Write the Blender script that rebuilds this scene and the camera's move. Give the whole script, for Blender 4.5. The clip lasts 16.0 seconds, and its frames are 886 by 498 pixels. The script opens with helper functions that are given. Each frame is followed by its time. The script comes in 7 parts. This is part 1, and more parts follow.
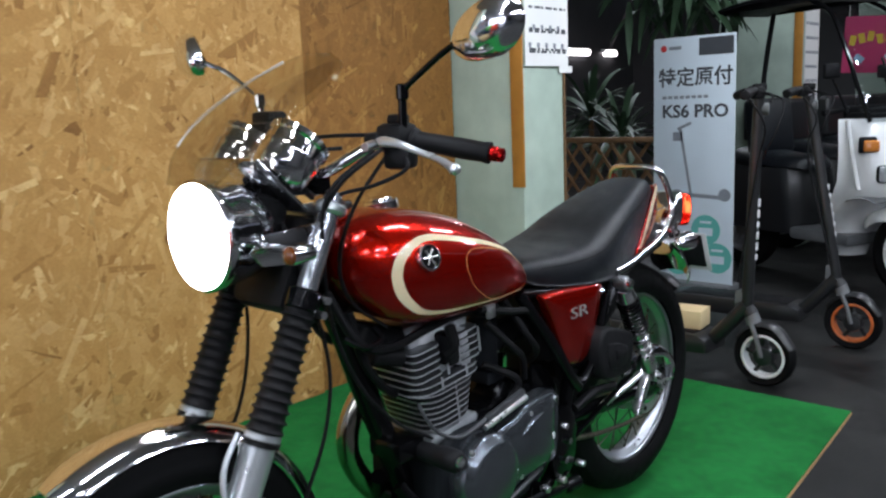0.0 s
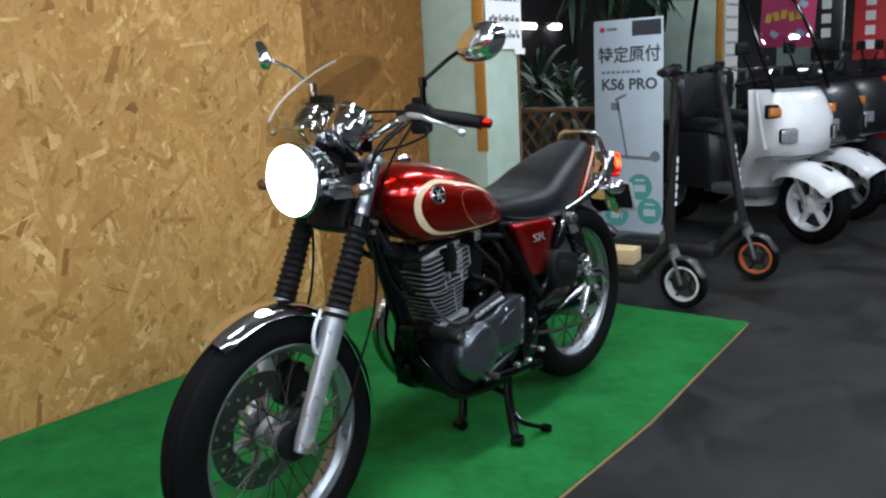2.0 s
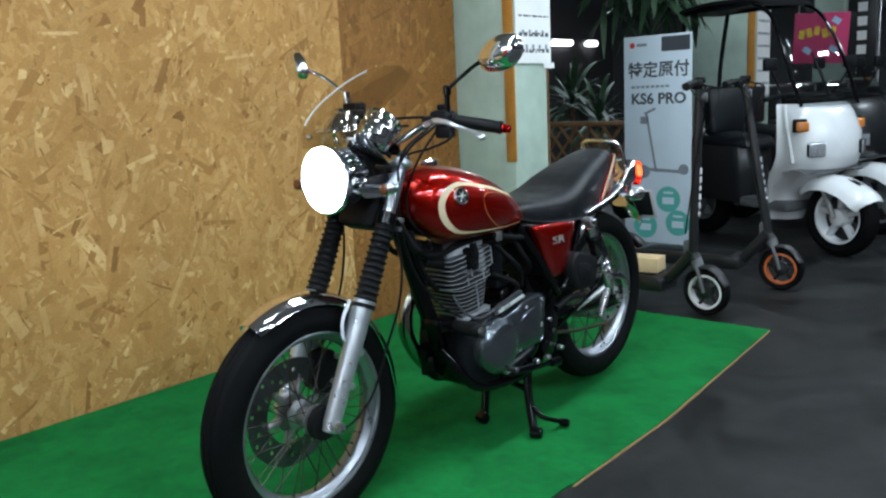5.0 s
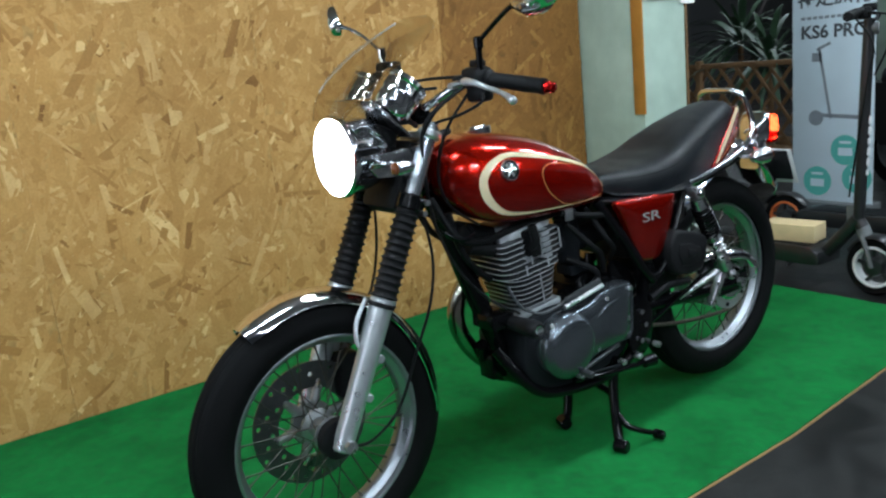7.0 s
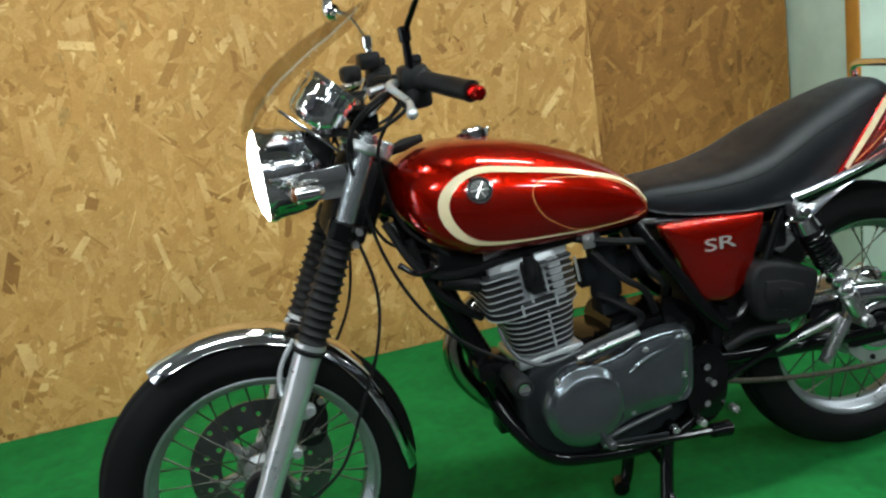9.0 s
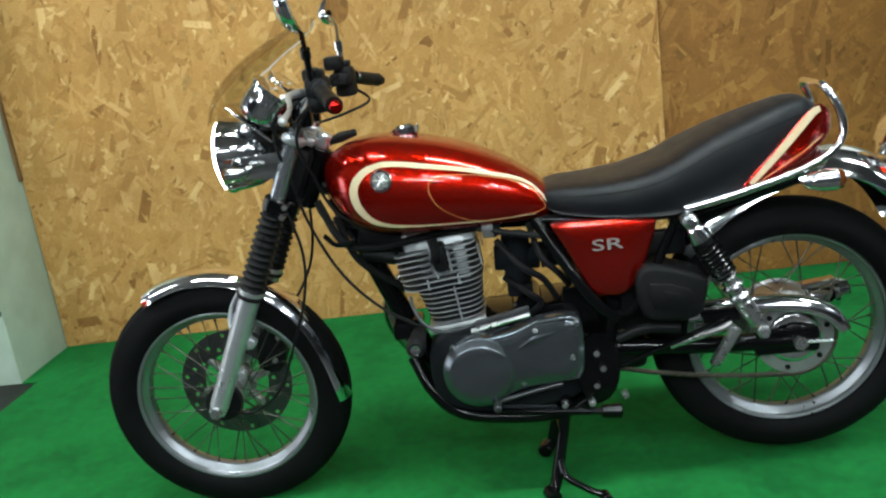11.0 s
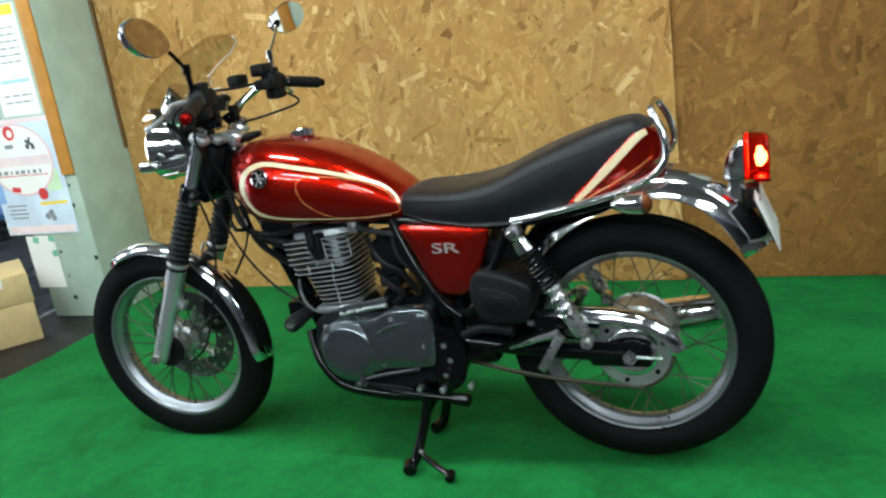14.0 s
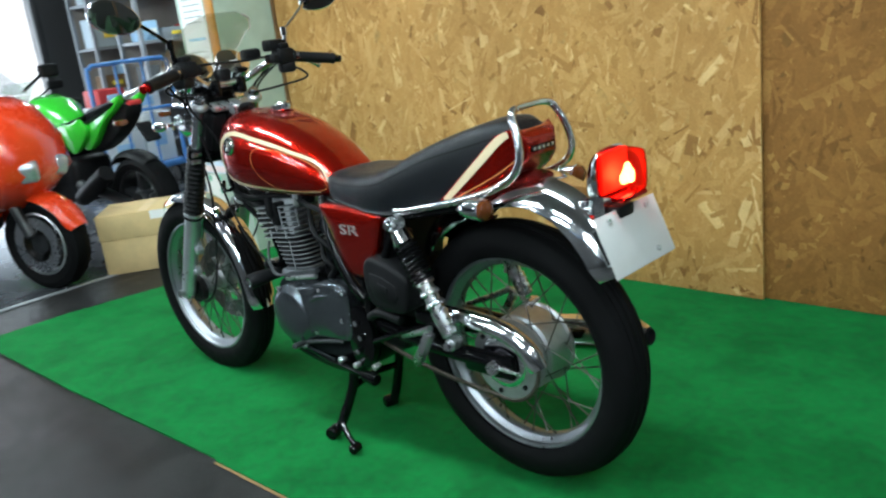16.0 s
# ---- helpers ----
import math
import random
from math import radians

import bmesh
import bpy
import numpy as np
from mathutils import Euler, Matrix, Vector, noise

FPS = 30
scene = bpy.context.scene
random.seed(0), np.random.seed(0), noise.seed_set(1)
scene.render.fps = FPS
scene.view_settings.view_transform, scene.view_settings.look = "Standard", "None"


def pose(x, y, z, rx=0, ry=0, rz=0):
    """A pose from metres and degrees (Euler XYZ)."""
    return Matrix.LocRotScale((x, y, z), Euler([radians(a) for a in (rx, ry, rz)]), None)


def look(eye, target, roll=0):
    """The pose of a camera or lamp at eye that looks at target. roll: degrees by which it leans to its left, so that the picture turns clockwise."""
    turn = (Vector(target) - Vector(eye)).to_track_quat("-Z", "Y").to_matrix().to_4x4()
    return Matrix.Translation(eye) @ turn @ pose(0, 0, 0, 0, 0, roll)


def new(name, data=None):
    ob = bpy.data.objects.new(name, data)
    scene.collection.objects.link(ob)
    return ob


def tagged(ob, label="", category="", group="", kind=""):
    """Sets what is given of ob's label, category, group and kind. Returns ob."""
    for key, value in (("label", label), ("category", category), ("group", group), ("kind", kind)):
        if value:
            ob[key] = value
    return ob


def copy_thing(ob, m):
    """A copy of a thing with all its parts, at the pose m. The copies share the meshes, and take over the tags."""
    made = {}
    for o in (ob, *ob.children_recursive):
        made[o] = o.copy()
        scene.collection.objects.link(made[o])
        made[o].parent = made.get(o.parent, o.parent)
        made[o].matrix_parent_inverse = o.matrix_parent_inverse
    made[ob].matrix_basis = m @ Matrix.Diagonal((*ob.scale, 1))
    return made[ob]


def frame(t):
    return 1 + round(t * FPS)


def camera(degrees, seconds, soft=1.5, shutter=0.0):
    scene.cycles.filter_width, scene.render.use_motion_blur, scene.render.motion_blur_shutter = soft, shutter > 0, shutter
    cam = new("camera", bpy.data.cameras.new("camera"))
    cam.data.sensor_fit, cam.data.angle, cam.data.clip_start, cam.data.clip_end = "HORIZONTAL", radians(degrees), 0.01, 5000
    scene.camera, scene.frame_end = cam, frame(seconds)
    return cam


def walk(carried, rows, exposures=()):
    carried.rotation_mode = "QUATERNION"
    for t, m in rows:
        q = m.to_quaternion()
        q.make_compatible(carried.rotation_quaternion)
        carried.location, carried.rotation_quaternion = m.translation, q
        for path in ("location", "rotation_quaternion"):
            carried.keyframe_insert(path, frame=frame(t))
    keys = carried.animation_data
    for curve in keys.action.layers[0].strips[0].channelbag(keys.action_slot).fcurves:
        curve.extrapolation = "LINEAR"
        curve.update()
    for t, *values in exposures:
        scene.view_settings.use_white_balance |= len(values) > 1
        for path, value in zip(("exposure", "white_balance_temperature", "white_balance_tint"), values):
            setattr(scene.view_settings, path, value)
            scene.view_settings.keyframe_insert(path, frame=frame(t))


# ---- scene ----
cam = camera(56.4, 16.0, soft=2.3, shutter=0.4)
EXPOSURES = [(0.0, -0.30, 6300, 24), (2.0, -0.30, 6250, 22), (5.5, -0.30, 5950, 14), (7.5, -0.27, 6100, 12), (8.5, -0.14, 6650, 10), (9.2, -0.08, 6650, 10), (12.5, -0.05, 6500, 10), (15.0, -0.01, 6350, 8), (16.0, 0.0, 6150, 8)]
PATH = [
    (0, (-0.573, -1.174, 1.115), (0.874, 0.169, 0.778), -2.4),
    (0.5, (-0.793, -1.373, 1.132), (0.623, -0.004, 0.792), -2.9),
    (1, (-0.956, -1.493, 1.138), (0.468, -0.142, 0.756), -3.3),
    (1.5, (-1.08, -1.497, 1.146), (0.414, -0.227, 0.754), -3.1),
    (2, (-1.19, -1.537, 1.158), (0.323, -0.295, 0.747), -3.0),
    (2.5, (-1.24, -1.588, 1.16), (0.246, -0.313, 0.753), -3.2),
    (3, (-1.278, -1.626, 1.156), (0.202, -0.341, 0.76), -3.7),
    (5.3, (-1.282, -1.664, 1.133), (0.179, -0.349, 0.765), -2.7),
    (5.5, (-1.247, -1.641, 1.136), (0.216, -0.331, 0.753), -3.0),
    (6, (-1.135, -1.567, 1.111), (0.257, -0.194, 0.692), -4.5),
    (6.5, (-0.922, -1.602, 1.114), (0.299, -0.083, 0.67), -4.9),
    (7, (-0.742, -1.636, 1.127), (0.364, -0.033, 0.67), -5.8),
    (7.5, (-0.54, -1.587, 1.12), (0.475, 0.07, 0.651), -5.8),
    (8, (-0.328, -1.542, 1.142), (0.53, 0.195, 0.65), -6.5),
    (8.5, (-0.093, -1.536, 1.144), (0.450, 0.328, 0.658), -7.7),
    (9, (0.1, -1.606, 1.129), (0.51, 0.289, 0.638), -8.9),
    (9.2, (0.176, -1.627, 1.127), (0.518, 0.285, 0.645), -8.3),
    (11.3, (0.887, -1.975, 1.181), (0.628, -0.07, 0.63), -8.1),
    (11.5, (0.958, -1.979, 1.183), (0.64, -0.085, 0.624), -8.1),
    (12, (1.118, -2.002, 1.186), (0.691, -0.126, 0.641), -7.7),
    (12.5, (1.171, -2.016, 1.182), (0.703, -0.144, 0.655), -8.7),
    (13, (1.279, -2.017, 1.172), (0.753, -0.16, 0.647), -9.9),
    (13.5, (1.487, -1.972, 1.168), (0.826, -0.163, 0.631), -7.2),
    (14, (1.722, -1.948, 1.202), (0.996, -0.168, 0.647), -8.3),
    (14.5, (1.976, -1.921, 1.184), (1.085, -0.212, 0.648), -8.0),
    (15, (2.176, -1.775, 1.163), (1.118, -0.165, 0.627), -6.5),
    (15.5, (2.365, -1.617, 1.167), (1.173, -0.113, 0.603), -8.5),
    (16, (2.595, -1.415, 1.141), (1.233, -0.057, 0.593), -7.1),
]
walk(cam, [(t, look(eye, target, roll)) for t, eye, target, roll in PATH], EXPOSURES)

# ---- world and lights ----
world = bpy.data.worlds.new("world")
scene.world = world
world.use_nodes = True
wt = world.node_tree
sky = wt.nodes.new("ShaderNodeTexSky")
sky.sky_type = "NISHITA"
sky.sun_disc = False
sky.sun_elevation, sky.sun_rotation = radians(48), radians(112)
wt.links.new(sky.outputs[0], wt.nodes["Background"].inputs[0])
wt.nodes["Background"].inputs[1].default_value = 0.15

door_light = bpy.data.lights.new("entrance_daylight", "AREA")
door_light.shape, door_light.size, door_light.size_y, door_light.energy, door_light.color = "RECTANGLE", 4.8, 2.1, 110.0, (0.80, 0.92, 1.0)
new("entrance_daylight", door_light).matrix_world = look((-7.16, -0.09, 1.12), (0.0, -0.09, 1.12))

sun = bpy.data.lights.new("sun", "SUN")
sun.energy, sun.angle, sun.color = 5.0, radians(0.5), (1.0, 0.96, 0.9)
new("sun", sun).matrix_world = look((0, 0, 0), (-0.62, 0.25, -0.74))

TUBE_WATTS = 39.5
TUBE_TILT = 30.0
CEILING_Z = 2.75
LAMPS = [(-2.2, -0.6), (-0.3, -0.6), (1.6, -0.6), (3.6, -0.6),
         (-2.2, -3.2), (-0.3, -3.2), (1.6, -3.2), (3.6, -3.2), (6.2, -1.6), (6.2, 2.6), (9.0, 2.6), (-4.2, -0.6), (-4.2, 2.6), (-1.3, -4.7), (1.2, -4.7), (3.7, -4.7)]


# ---- materials ----
def mat(name, base, rough=0.5, metal=0.0, coat=0.0, var=0.12, scale=30.0, bump=0.0, bscale=None, spec=0.5):
    m = bpy.data.materials.new(name)
    m.use_nodes = True
    nt = m.node_tree
    p = nt.nodes["Principled BSDF"]
    p.inputs["Roughness"].default_value = rough
    p.inputs["Metallic"].default_value = metal
    p.inputs["Coat Weight"].default_value = coat
    p.inputs["Coat Roughness"].default_value = 0.04
    p.inputs["Specular IOR Level"].default_value = spec
    tc = nt.nodes.new("ShaderNodeTexCoord")
    n1 = nt.nodes.new("ShaderNodeTexNoise")
    n1.inputs["Scale"].default_value = scale
    n1.inputs["Detail"].default_value = 5
    n2 = nt.nodes.new("ShaderNodeTexNoise")
    n2.inputs["Scale"].default_value = scale * 0.13
    n2.inputs["Detail"].default_value = 3
    for n in (n1, n2):
        nt.links.new(tc.outputs["Object"], n.inputs["Vector"])
    mix = nt.nodes.new("ShaderNodeMath")
    mix.operation = "ADD"
    nt.links.new(n1.outputs["Fac"], mix.inputs[0])
    nt.links.new(n2.outputs["Fac"], mix.inputs[1])
    mr = nt.nodes.new("ShaderNodeMapRange")
    mr.inputs["From Min"].default_value, mr.inputs["From Max"].default_value = 0.7, 1.3
    mr.inputs["To Min"].default_value, mr.inputs["To Max"].default_value = 1 - var, 1 + var
    nt.links.new(mix.outputs[0], mr.inputs["Value"])
    hsv = nt.nodes.new("ShaderNodeHueSaturation")
    hsv.inputs["Color"].default_value = (*base, 1)
    nt.links.new(mr.outputs[0], hsv.inputs["Value"])
    nt.links.new(hsv.outputs[0], p.inputs["Base Color"])
    mr2 = nt.nodes.new("ShaderNodeMapRange")
    mr2.inputs["From Min"].default_value, mr2.inputs["From Max"].default_value = 0.7, 1.3
    mr2.inputs["To Min"].default_value, mr2.inputs["To Max"].default_value = rough * 0.8, min(1, rough * 1.25)
    nt.links.new(mix.outputs[0], mr2.inputs["Value"])
    if coat < 0.9:
        nt.links.new(mr2.outputs[0], p.inputs["Roughness"])
    if bump:
        b = nt.nodes.new("ShaderNodeBump")
        b.inputs["Strength"].default_value = bump
        b.inputs["Distance"].default_value = 0.002
        n3 = nt.nodes.new("ShaderNodeTexNoise")
        n3.inputs["Scale"].default_value = bscale or scale * 4
        n3.inputs["Detail"].default_value = 4
        nt.links.new(tc.outputs["Object"], n3.inputs["Vector"])
        nt.links.new(n3.outputs["Fac"], b.inputs["Height"])
        nt.links.new(b.outputs[0], p.inputs["Normal"])
    return m


def glow(name, colour, strength):
    m = bpy.data.materials.new(name)
    m.use_nodes = True
    p = m.node_tree.nodes["Principled BSDF"]
    p.inputs["Base Color"].default_value = (*colour, 1)
    p.inputs["Emission Color"].default_value = (*colour, 1)
    p.inputs["Emission Strength"].default_value = strength
    return m


def tinted(name, colour, rough=0.02):
    """A thin clear sheet: straight-through tint under a glossy surface."""
    m = bpy.data.materials.new(name)
    m.use_nodes = True
    nt = m.node_tree
    nt.nodes.remove(nt.nodes["Principled BSDF"])
    tr = nt.nodes.new("ShaderNodeBsdfTransparent")
    tr.inputs[0].default_value = (*colour, 1)
    gl = nt.nodes.new("ShaderNodeBsdfGlossy")
    gl.inputs["Roughness"].default_value = rough
    lw = nt.nodes.new("ShaderNodeFresnel")
    lw.inputs["IOR"].default_value = 1.55
    fr = nt.nodes.new("ShaderNodeMath")
    fr.operation, fr.inputs[1].default_value = "MULTIPLY", 0.22
    nt.links.new(lw.outputs[0], fr.inputs[0])
    mx = nt.nodes.new("ShaderNodeMixShader")
    nt.links.new(fr.outputs[0], mx.inputs[0])
    nt.links.new(tr.outputs[0], mx.inputs[1])
    nt.links.new(gl.outputs[0], mx.inputs[2])
    nt.links.new(mx.outputs[0], nt.nodes["Material Output"].inputs[0])
    return m


def island_mat(name, stops, stain, rough=0.75):
    """Each loose piece of the mesh takes its own shade from the ramp, with fine grain along it."""
    m = bpy.data.materials.new(name)
    m.use_nodes = True
    nt = m.node_tree
    p = nt.nodes["Principled BSDF"]
    p.inputs["Roughness"].default_value = rough
    p.inputs["Specular IOR Level"].default_value = 0.25
    geo = nt.nodes.new("ShaderNodeNewGeometry")
    ramp = nt.nodes.new("ShaderNodeValToRGB")
    ramp.color_ramp.elements[0].position, ramp.color_ramp.elements[0].color = stops[0][0], (*stops[0][1], 1)
    ramp.color_ramp.elements[1].position, ramp.color_ramp.elements[1].color = stops[-1][0], (*stops[-1][1], 1)
    for pos, c in stops[1:-1]:
        ramp.color_ramp.elements.new(pos).color = (*c, 1)
    nt.links.new(geo.outputs["Random Per Island"], ramp.inputs[0])
    tc = nt.nodes.new("ShaderNodeTexCoord")
    n = nt.nodes.new("ShaderNodeTexNoise")
    n.inputs["Scale"].default_value = 120
    n.inputs["Detail"].default_value = 4
    n2 = nt.nodes.new("ShaderNodeTexNoise")
    n2.inputs["Scale"].default_value = 2.2
    for k in (n, n2):
        nt.links.new(tc.outputs["Object"], k.inputs["Vector"])
    add = nt.nodes.new("ShaderNodeMath")
    nt.links.new(n.outputs["Fac"], add.inputs[0])
    nt.links.new(n2.outputs["Fac"], add.inputs[1])
    mr = nt.nodes.new("ShaderNodeMapRange")
    mr.inputs["From Min"].default_value, mr.inputs["From Max"].default_value = 0.6, 1.4
    mr.inputs["To Min"].default_value, mr.inputs["To Max"].default_value = 0.82, 1.18
    nt.links.new(add.outputs[0], mr.inputs["Value"])
    hsv = nt.nodes.new("ShaderNodeHueSaturation")
    n3 = nt.nodes.new("ShaderNodeTexNoise")
    n3.inputs["Scale"].default_value = 11
    n3.inputs["Detail"].default_value = 5
    nt.links.new(tc.outputs["Object"], n3.inputs["Vector"])
    blot = nt.nodes.new("ShaderNodeMapRange")
    blot.inputs["From Min"].default_value, blot.inputs["From Max"].default_value = 0.38, 0.68
    blot.inputs["To Min"].default_value, blot.inputs["To Max"].default_value = 0.0, 0.45
    nt.links.new(n3.outputs["Fac"], blot.inputs["Value"])
    mixc = nt.nodes.new("ShaderNodeMix")
    mixc.data_type = "RGBA"
    mixc.inputs[7].default_value = (*stain, 1)
    nt.links.new(blot.outputs[0], mixc.inputs[0])
    nt.links.new(ramp.outputs[0], mixc.inputs[6])
    nt.links.new(mixc.outputs[2], hsv.inputs["Color"])
    nt.links.new(mr.outputs[0], hsv.inputs["Value"])
    nt.links.new(hsv.outputs[0], p.inputs["Base Color"])
    return m


def carpet_mat(name):
    m = mat(name, (0.010, 0.168, 0.037), 0.95, var=0.22, scale=260.0, bump=0.8, bscale=700, spec=0.1)
    nt = m.node_tree
    hsv = nt.nodes["Hue/Saturation/Value"]
    p = nt.nodes["Principled BSDF"]
    tc = nt.nodes["Texture Coordinate"]
    n = nt.nodes.new("ShaderNodeTexNoise")
    n.inputs["Scale"].default_value = 3.5
    n.inputs["Detail"].default_value = 7
    n.inputs["Roughness"].default_value = 0.65
    nt.links.new(tc.outputs["Object"], n.inputs["Vector"])
    ramp = nt.nodes.new("ShaderNodeValToRGB")
    ramp.color_ramp.elements[0].position, ramp.color_ramp.elements[0].color = 0.33, (0.66, 0.66, 0.66, 1)
    ramp.color_ramp.elements[1].position, ramp.color_ramp.elements[1].color = 0.6, (1.06, 1.06, 1.06, 1)
    nt.links.new(n.outputs["Fac"], ramp.inputs[0])
    mx = nt.nodes.new("ShaderNodeMix")
    mx.data_type, mx.blend_type = "RGBA", "MULTIPLY"
    mx.inputs[0].default_value = 1.0
    nt.links.new(hsv.outputs[0], mx.inputs[6])
    nt.links.new(ramp.outputs[0], mx.inputs[7])
    nt.links.new(mx.outputs[2], p.inputs["Base Color"])
    return m


def floor_mat(name):
    """Dark coated floor: broad scuffs and wheel stains over fine grain."""
    m = mat(name, (0.0150, 0.0150, 0.0150), 0.50, var=0.4, scale=120, bump=0.5, bscale=420, spec=0.26)
    nt = m.node_tree
    hsv, p, tc = nt.nodes["Hue/Saturation/Value"], nt.nodes["Principled BSDF"], nt.nodes["Texture Coordinate"]
    broad = nt.nodes.new("ShaderNodeTexNoise")
    broad.inputs["Scale"].default_value, broad.inputs["Detail"].default_value, broad.inputs["Roughness"].default_value = 2.6, 8, 0.62
    broad.inputs["Distortion"].default_value = 0.6
    spots = nt.nodes.new("ShaderNodeTexVoronoi")
    spots.inputs["Scale"].default_value = 5.5
    for n in (broad, spots):
        nt.links.new(tc.outputs["Object"], n.inputs["Vector"])
    ramp = nt.nodes.new("ShaderNodeValToRGB")
    ramp.color_ramp.elements[0].position, ramp.color_ramp.elements[0].color = 0.38, (0.50, 0.50, 0.50, 1)
    ramp.color_ramp.elements[1].position, ramp.color_ramp.elements[1].color = 0.64, (1.55, 1.52, 1.46, 1)
    nt.links.new(broad.outputs["Fac"], ramp.inputs[0])
    speck = nt.nodes.new("ShaderNodeMapRange")
    speck.inputs["From Min"].default_value, speck.inputs["From Max"].default_value = 0.018, 0.045
    speck.inputs["To Min"].default_value, speck.inputs["To Max"].default_value = 1.0, 0.0
    nt.links.new(spots.outputs["Distance"], speck.inputs["Value"])
    mx = nt.nodes.new("ShaderNodeMix")
    mx.data_type, mx.blend_type = "RGBA", "MULTIPLY"
    mx.inputs[0].default_value = 1.0
    nt.links.new(hsv.outputs[0], mx.inputs[6])
    nt.links.new(ramp.outputs[0], mx.inputs[7])
    grit = nt.nodes.new("ShaderNodeMix")
    grit.data_type = "RGBA"
    grit.inputs[7].default_value = (0.07, 0.068, 0.06, 1)
    nt.links.new(speck.outputs[0], grit.inputs[0])
    nt.links.new(mx.outputs[2], grit.inputs[6])
    nt.links.new(grit.outputs[2], p.inputs["Base Color"])
    rr = nt.nodes.new("ShaderNodeMapRange")
    rr.inputs["From Min"].default_value, rr.inputs["From Max"].default_value = 0.35, 0.65
    rr.inputs["To Min"].default_value, rr.inputs["To Max"].default_value = 0.34, 0.58
    nt.links.new(broad.outputs["Fac"], rr.inputs["Value"])
    nt.links.new(rr.outputs[0], p.inputs["Roughness"])
    return m


CHROME = mat("chrome", (0.84, 0.85, 0.88), 0.10, 1.0, var=0.05, scale=60)
STEEL = mat("brushed_steel", (0.62, 0.62, 0.64), 0.28, 1.0, var=0.1, scale=80, bump=0.05)
ALLOY = mat("cast_alloy", (0.46, 0.47, 0.48), 0.38, 0.85, var=0.15, scale=45, bump=0.07, bscale=320)
FORK_ALLOY = mat("satin_alloy", (0.62, 0.65, 0.68), 0.3, 0.8, var=0.08, scale=40, bump=0.1, bscale=300)
COVER_ALLOY = mat("polished_case", (0.145, 0.16, 0.18), 0.22, 0.85, var=0.12, scale=25, bump=0.06, bscale=200)
RED = mat("candy_red", (0.38, 0.0060, 0.0008), 0.27, 0.84, 1.0, var=0.01, scale=25, spec=0.0)
RED.node_tree.nodes["Principled BSDF"].inputs["Coat Roughness"].default_value = 0.015
CREAM = mat("cream_stripe", (0.78, 0.64, 0.40), 0.35, 0.0, 0.8, var=0.05)
PIN = mat("pin_stripe", (0.66, 0.31, 0.09), 0.35, 0.0, 0.8, var=0.05)
RUBBER = mat("tyre_rubber", (0.0045, 0.0045, 0.005), 0.65, var=0.3, scale=40, bump=0.3, bscale=300, spec=0.09)
BOOT = mat("bellows_rubber", (0.008, 0.008, 0.009), 0.5, var=0.25, scale=40, bump=0.15, spec=0.16)
BLACK = mat("black_enamel", (0.003, 0.003, 0.0035), 0.13, 0.0, 0.0, var=0.2, scale=30, spec=0.24)
BLACKMATT = mat("black_plastic", (0.008, 0.008, 0.009), 0.5, var=0.25, scale=50, bump=0.15, spec=0.16)
VINYL = mat("seat_vinyl", (0.004, 0.0052, 0.0075), 0.40, var=0.2, scale=30, bump=0.35, bscale=900, spec=0.36)
VINYL.node_tree.nodes["Principled BSDF"].inputs["Sheen Weight"].default_value = 0.09
VINYL.node_tree.nodes["Principled BSDF"].inputs["Sheen Roughness"].default_value = 0.3
VINYL.node_tree.nodes["Principled BSDF"].inputs["Sheen Tint"].default_value = (0.72, 0.88, 1.0, 1)
PIPE = mat("exhaust_pipe", (0.40, 0.37, 0.32), 0.2, 1.0, var=0.2, scale=12)
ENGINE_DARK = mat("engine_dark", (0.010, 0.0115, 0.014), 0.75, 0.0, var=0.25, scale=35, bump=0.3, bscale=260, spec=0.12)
ENGINE = mat("engine_alloy", (0.52, 0.545, 0.575), 0.36, 0.65, var=0.18, scale=35, bump=0.3, bscale=260)
REDBAR = mat("red_anodised", (0.55, 0.01, 0.008), 0.2, 0.9, var=0.05)
ORANGELENS = mat("orange_lens", (0.52, 0.17, 0.03), 0.15, 0.0, 0.6, var=0.1)
AMBER = mat("amber_lens", (0.11, 0.030, 0.007), 0.15, 0.0, 0.6, var=0.1)
CHAIN = mat("chain_steel", (0.10, 0.085, 0.07), 0.5, 0.8, var=0.3, scale=120, bump=0.3)
MIRROR = mat("mirror_glass", (0.92, 0.93, 0.93), 0.015, 1.0, var=0.01)
SMOKE = tinted("smoked_acrylic", (0.87, 0.85, 0.81))
# Fin faces carry the gap shade in their colour; pipe and lever share it.
ENGINE_MID = mat("fin_faces", (0.075, 0.078, 0.085), 0.42, 0.6, var=0.2, scale=35, bump=0.3, bscale=260)
DISC = mat("brake_disc_steel", (0.12, 0.122, 0.128), 0.32, 0.9, var=0.15, scale=60)
CLEAR = tinted("clear_acrylic", (0.86, 0.88, 0.88))
HEADLAMP = glow("lit_headlamp", (1.0, 0.98, 0.95), 26.0)
TAILLIT = glow("lit_tail_bulb", (1.0, 0.62, 0.34), 60.0)
TAILLENS = tinted("tail_lens", (0.95, 0.10, 0.04), 0.08)
TAILRED = glow("lit_tail_reflector", (1.0, 0.075, 0.02), 0.8)
SPOKE = mat("spoke_steel", (0.10, 0.095, 0.085), 0.38, 0.9, var=0.3, scale=60)
RIM_ALLOY = mat("rim_alloy", (0.38, 0.40, 0.43), 0.33, 0.92, var=0.08, scale=50)
SILVER = mat("silver_letters", (0.62, 0.61, 0.59), 0.18, 0.7, var=0.05)
PLATEWHITE = mat("plate_white", (0.60, 0.60, 0.59), 0.35, var=0.06, scale=20)
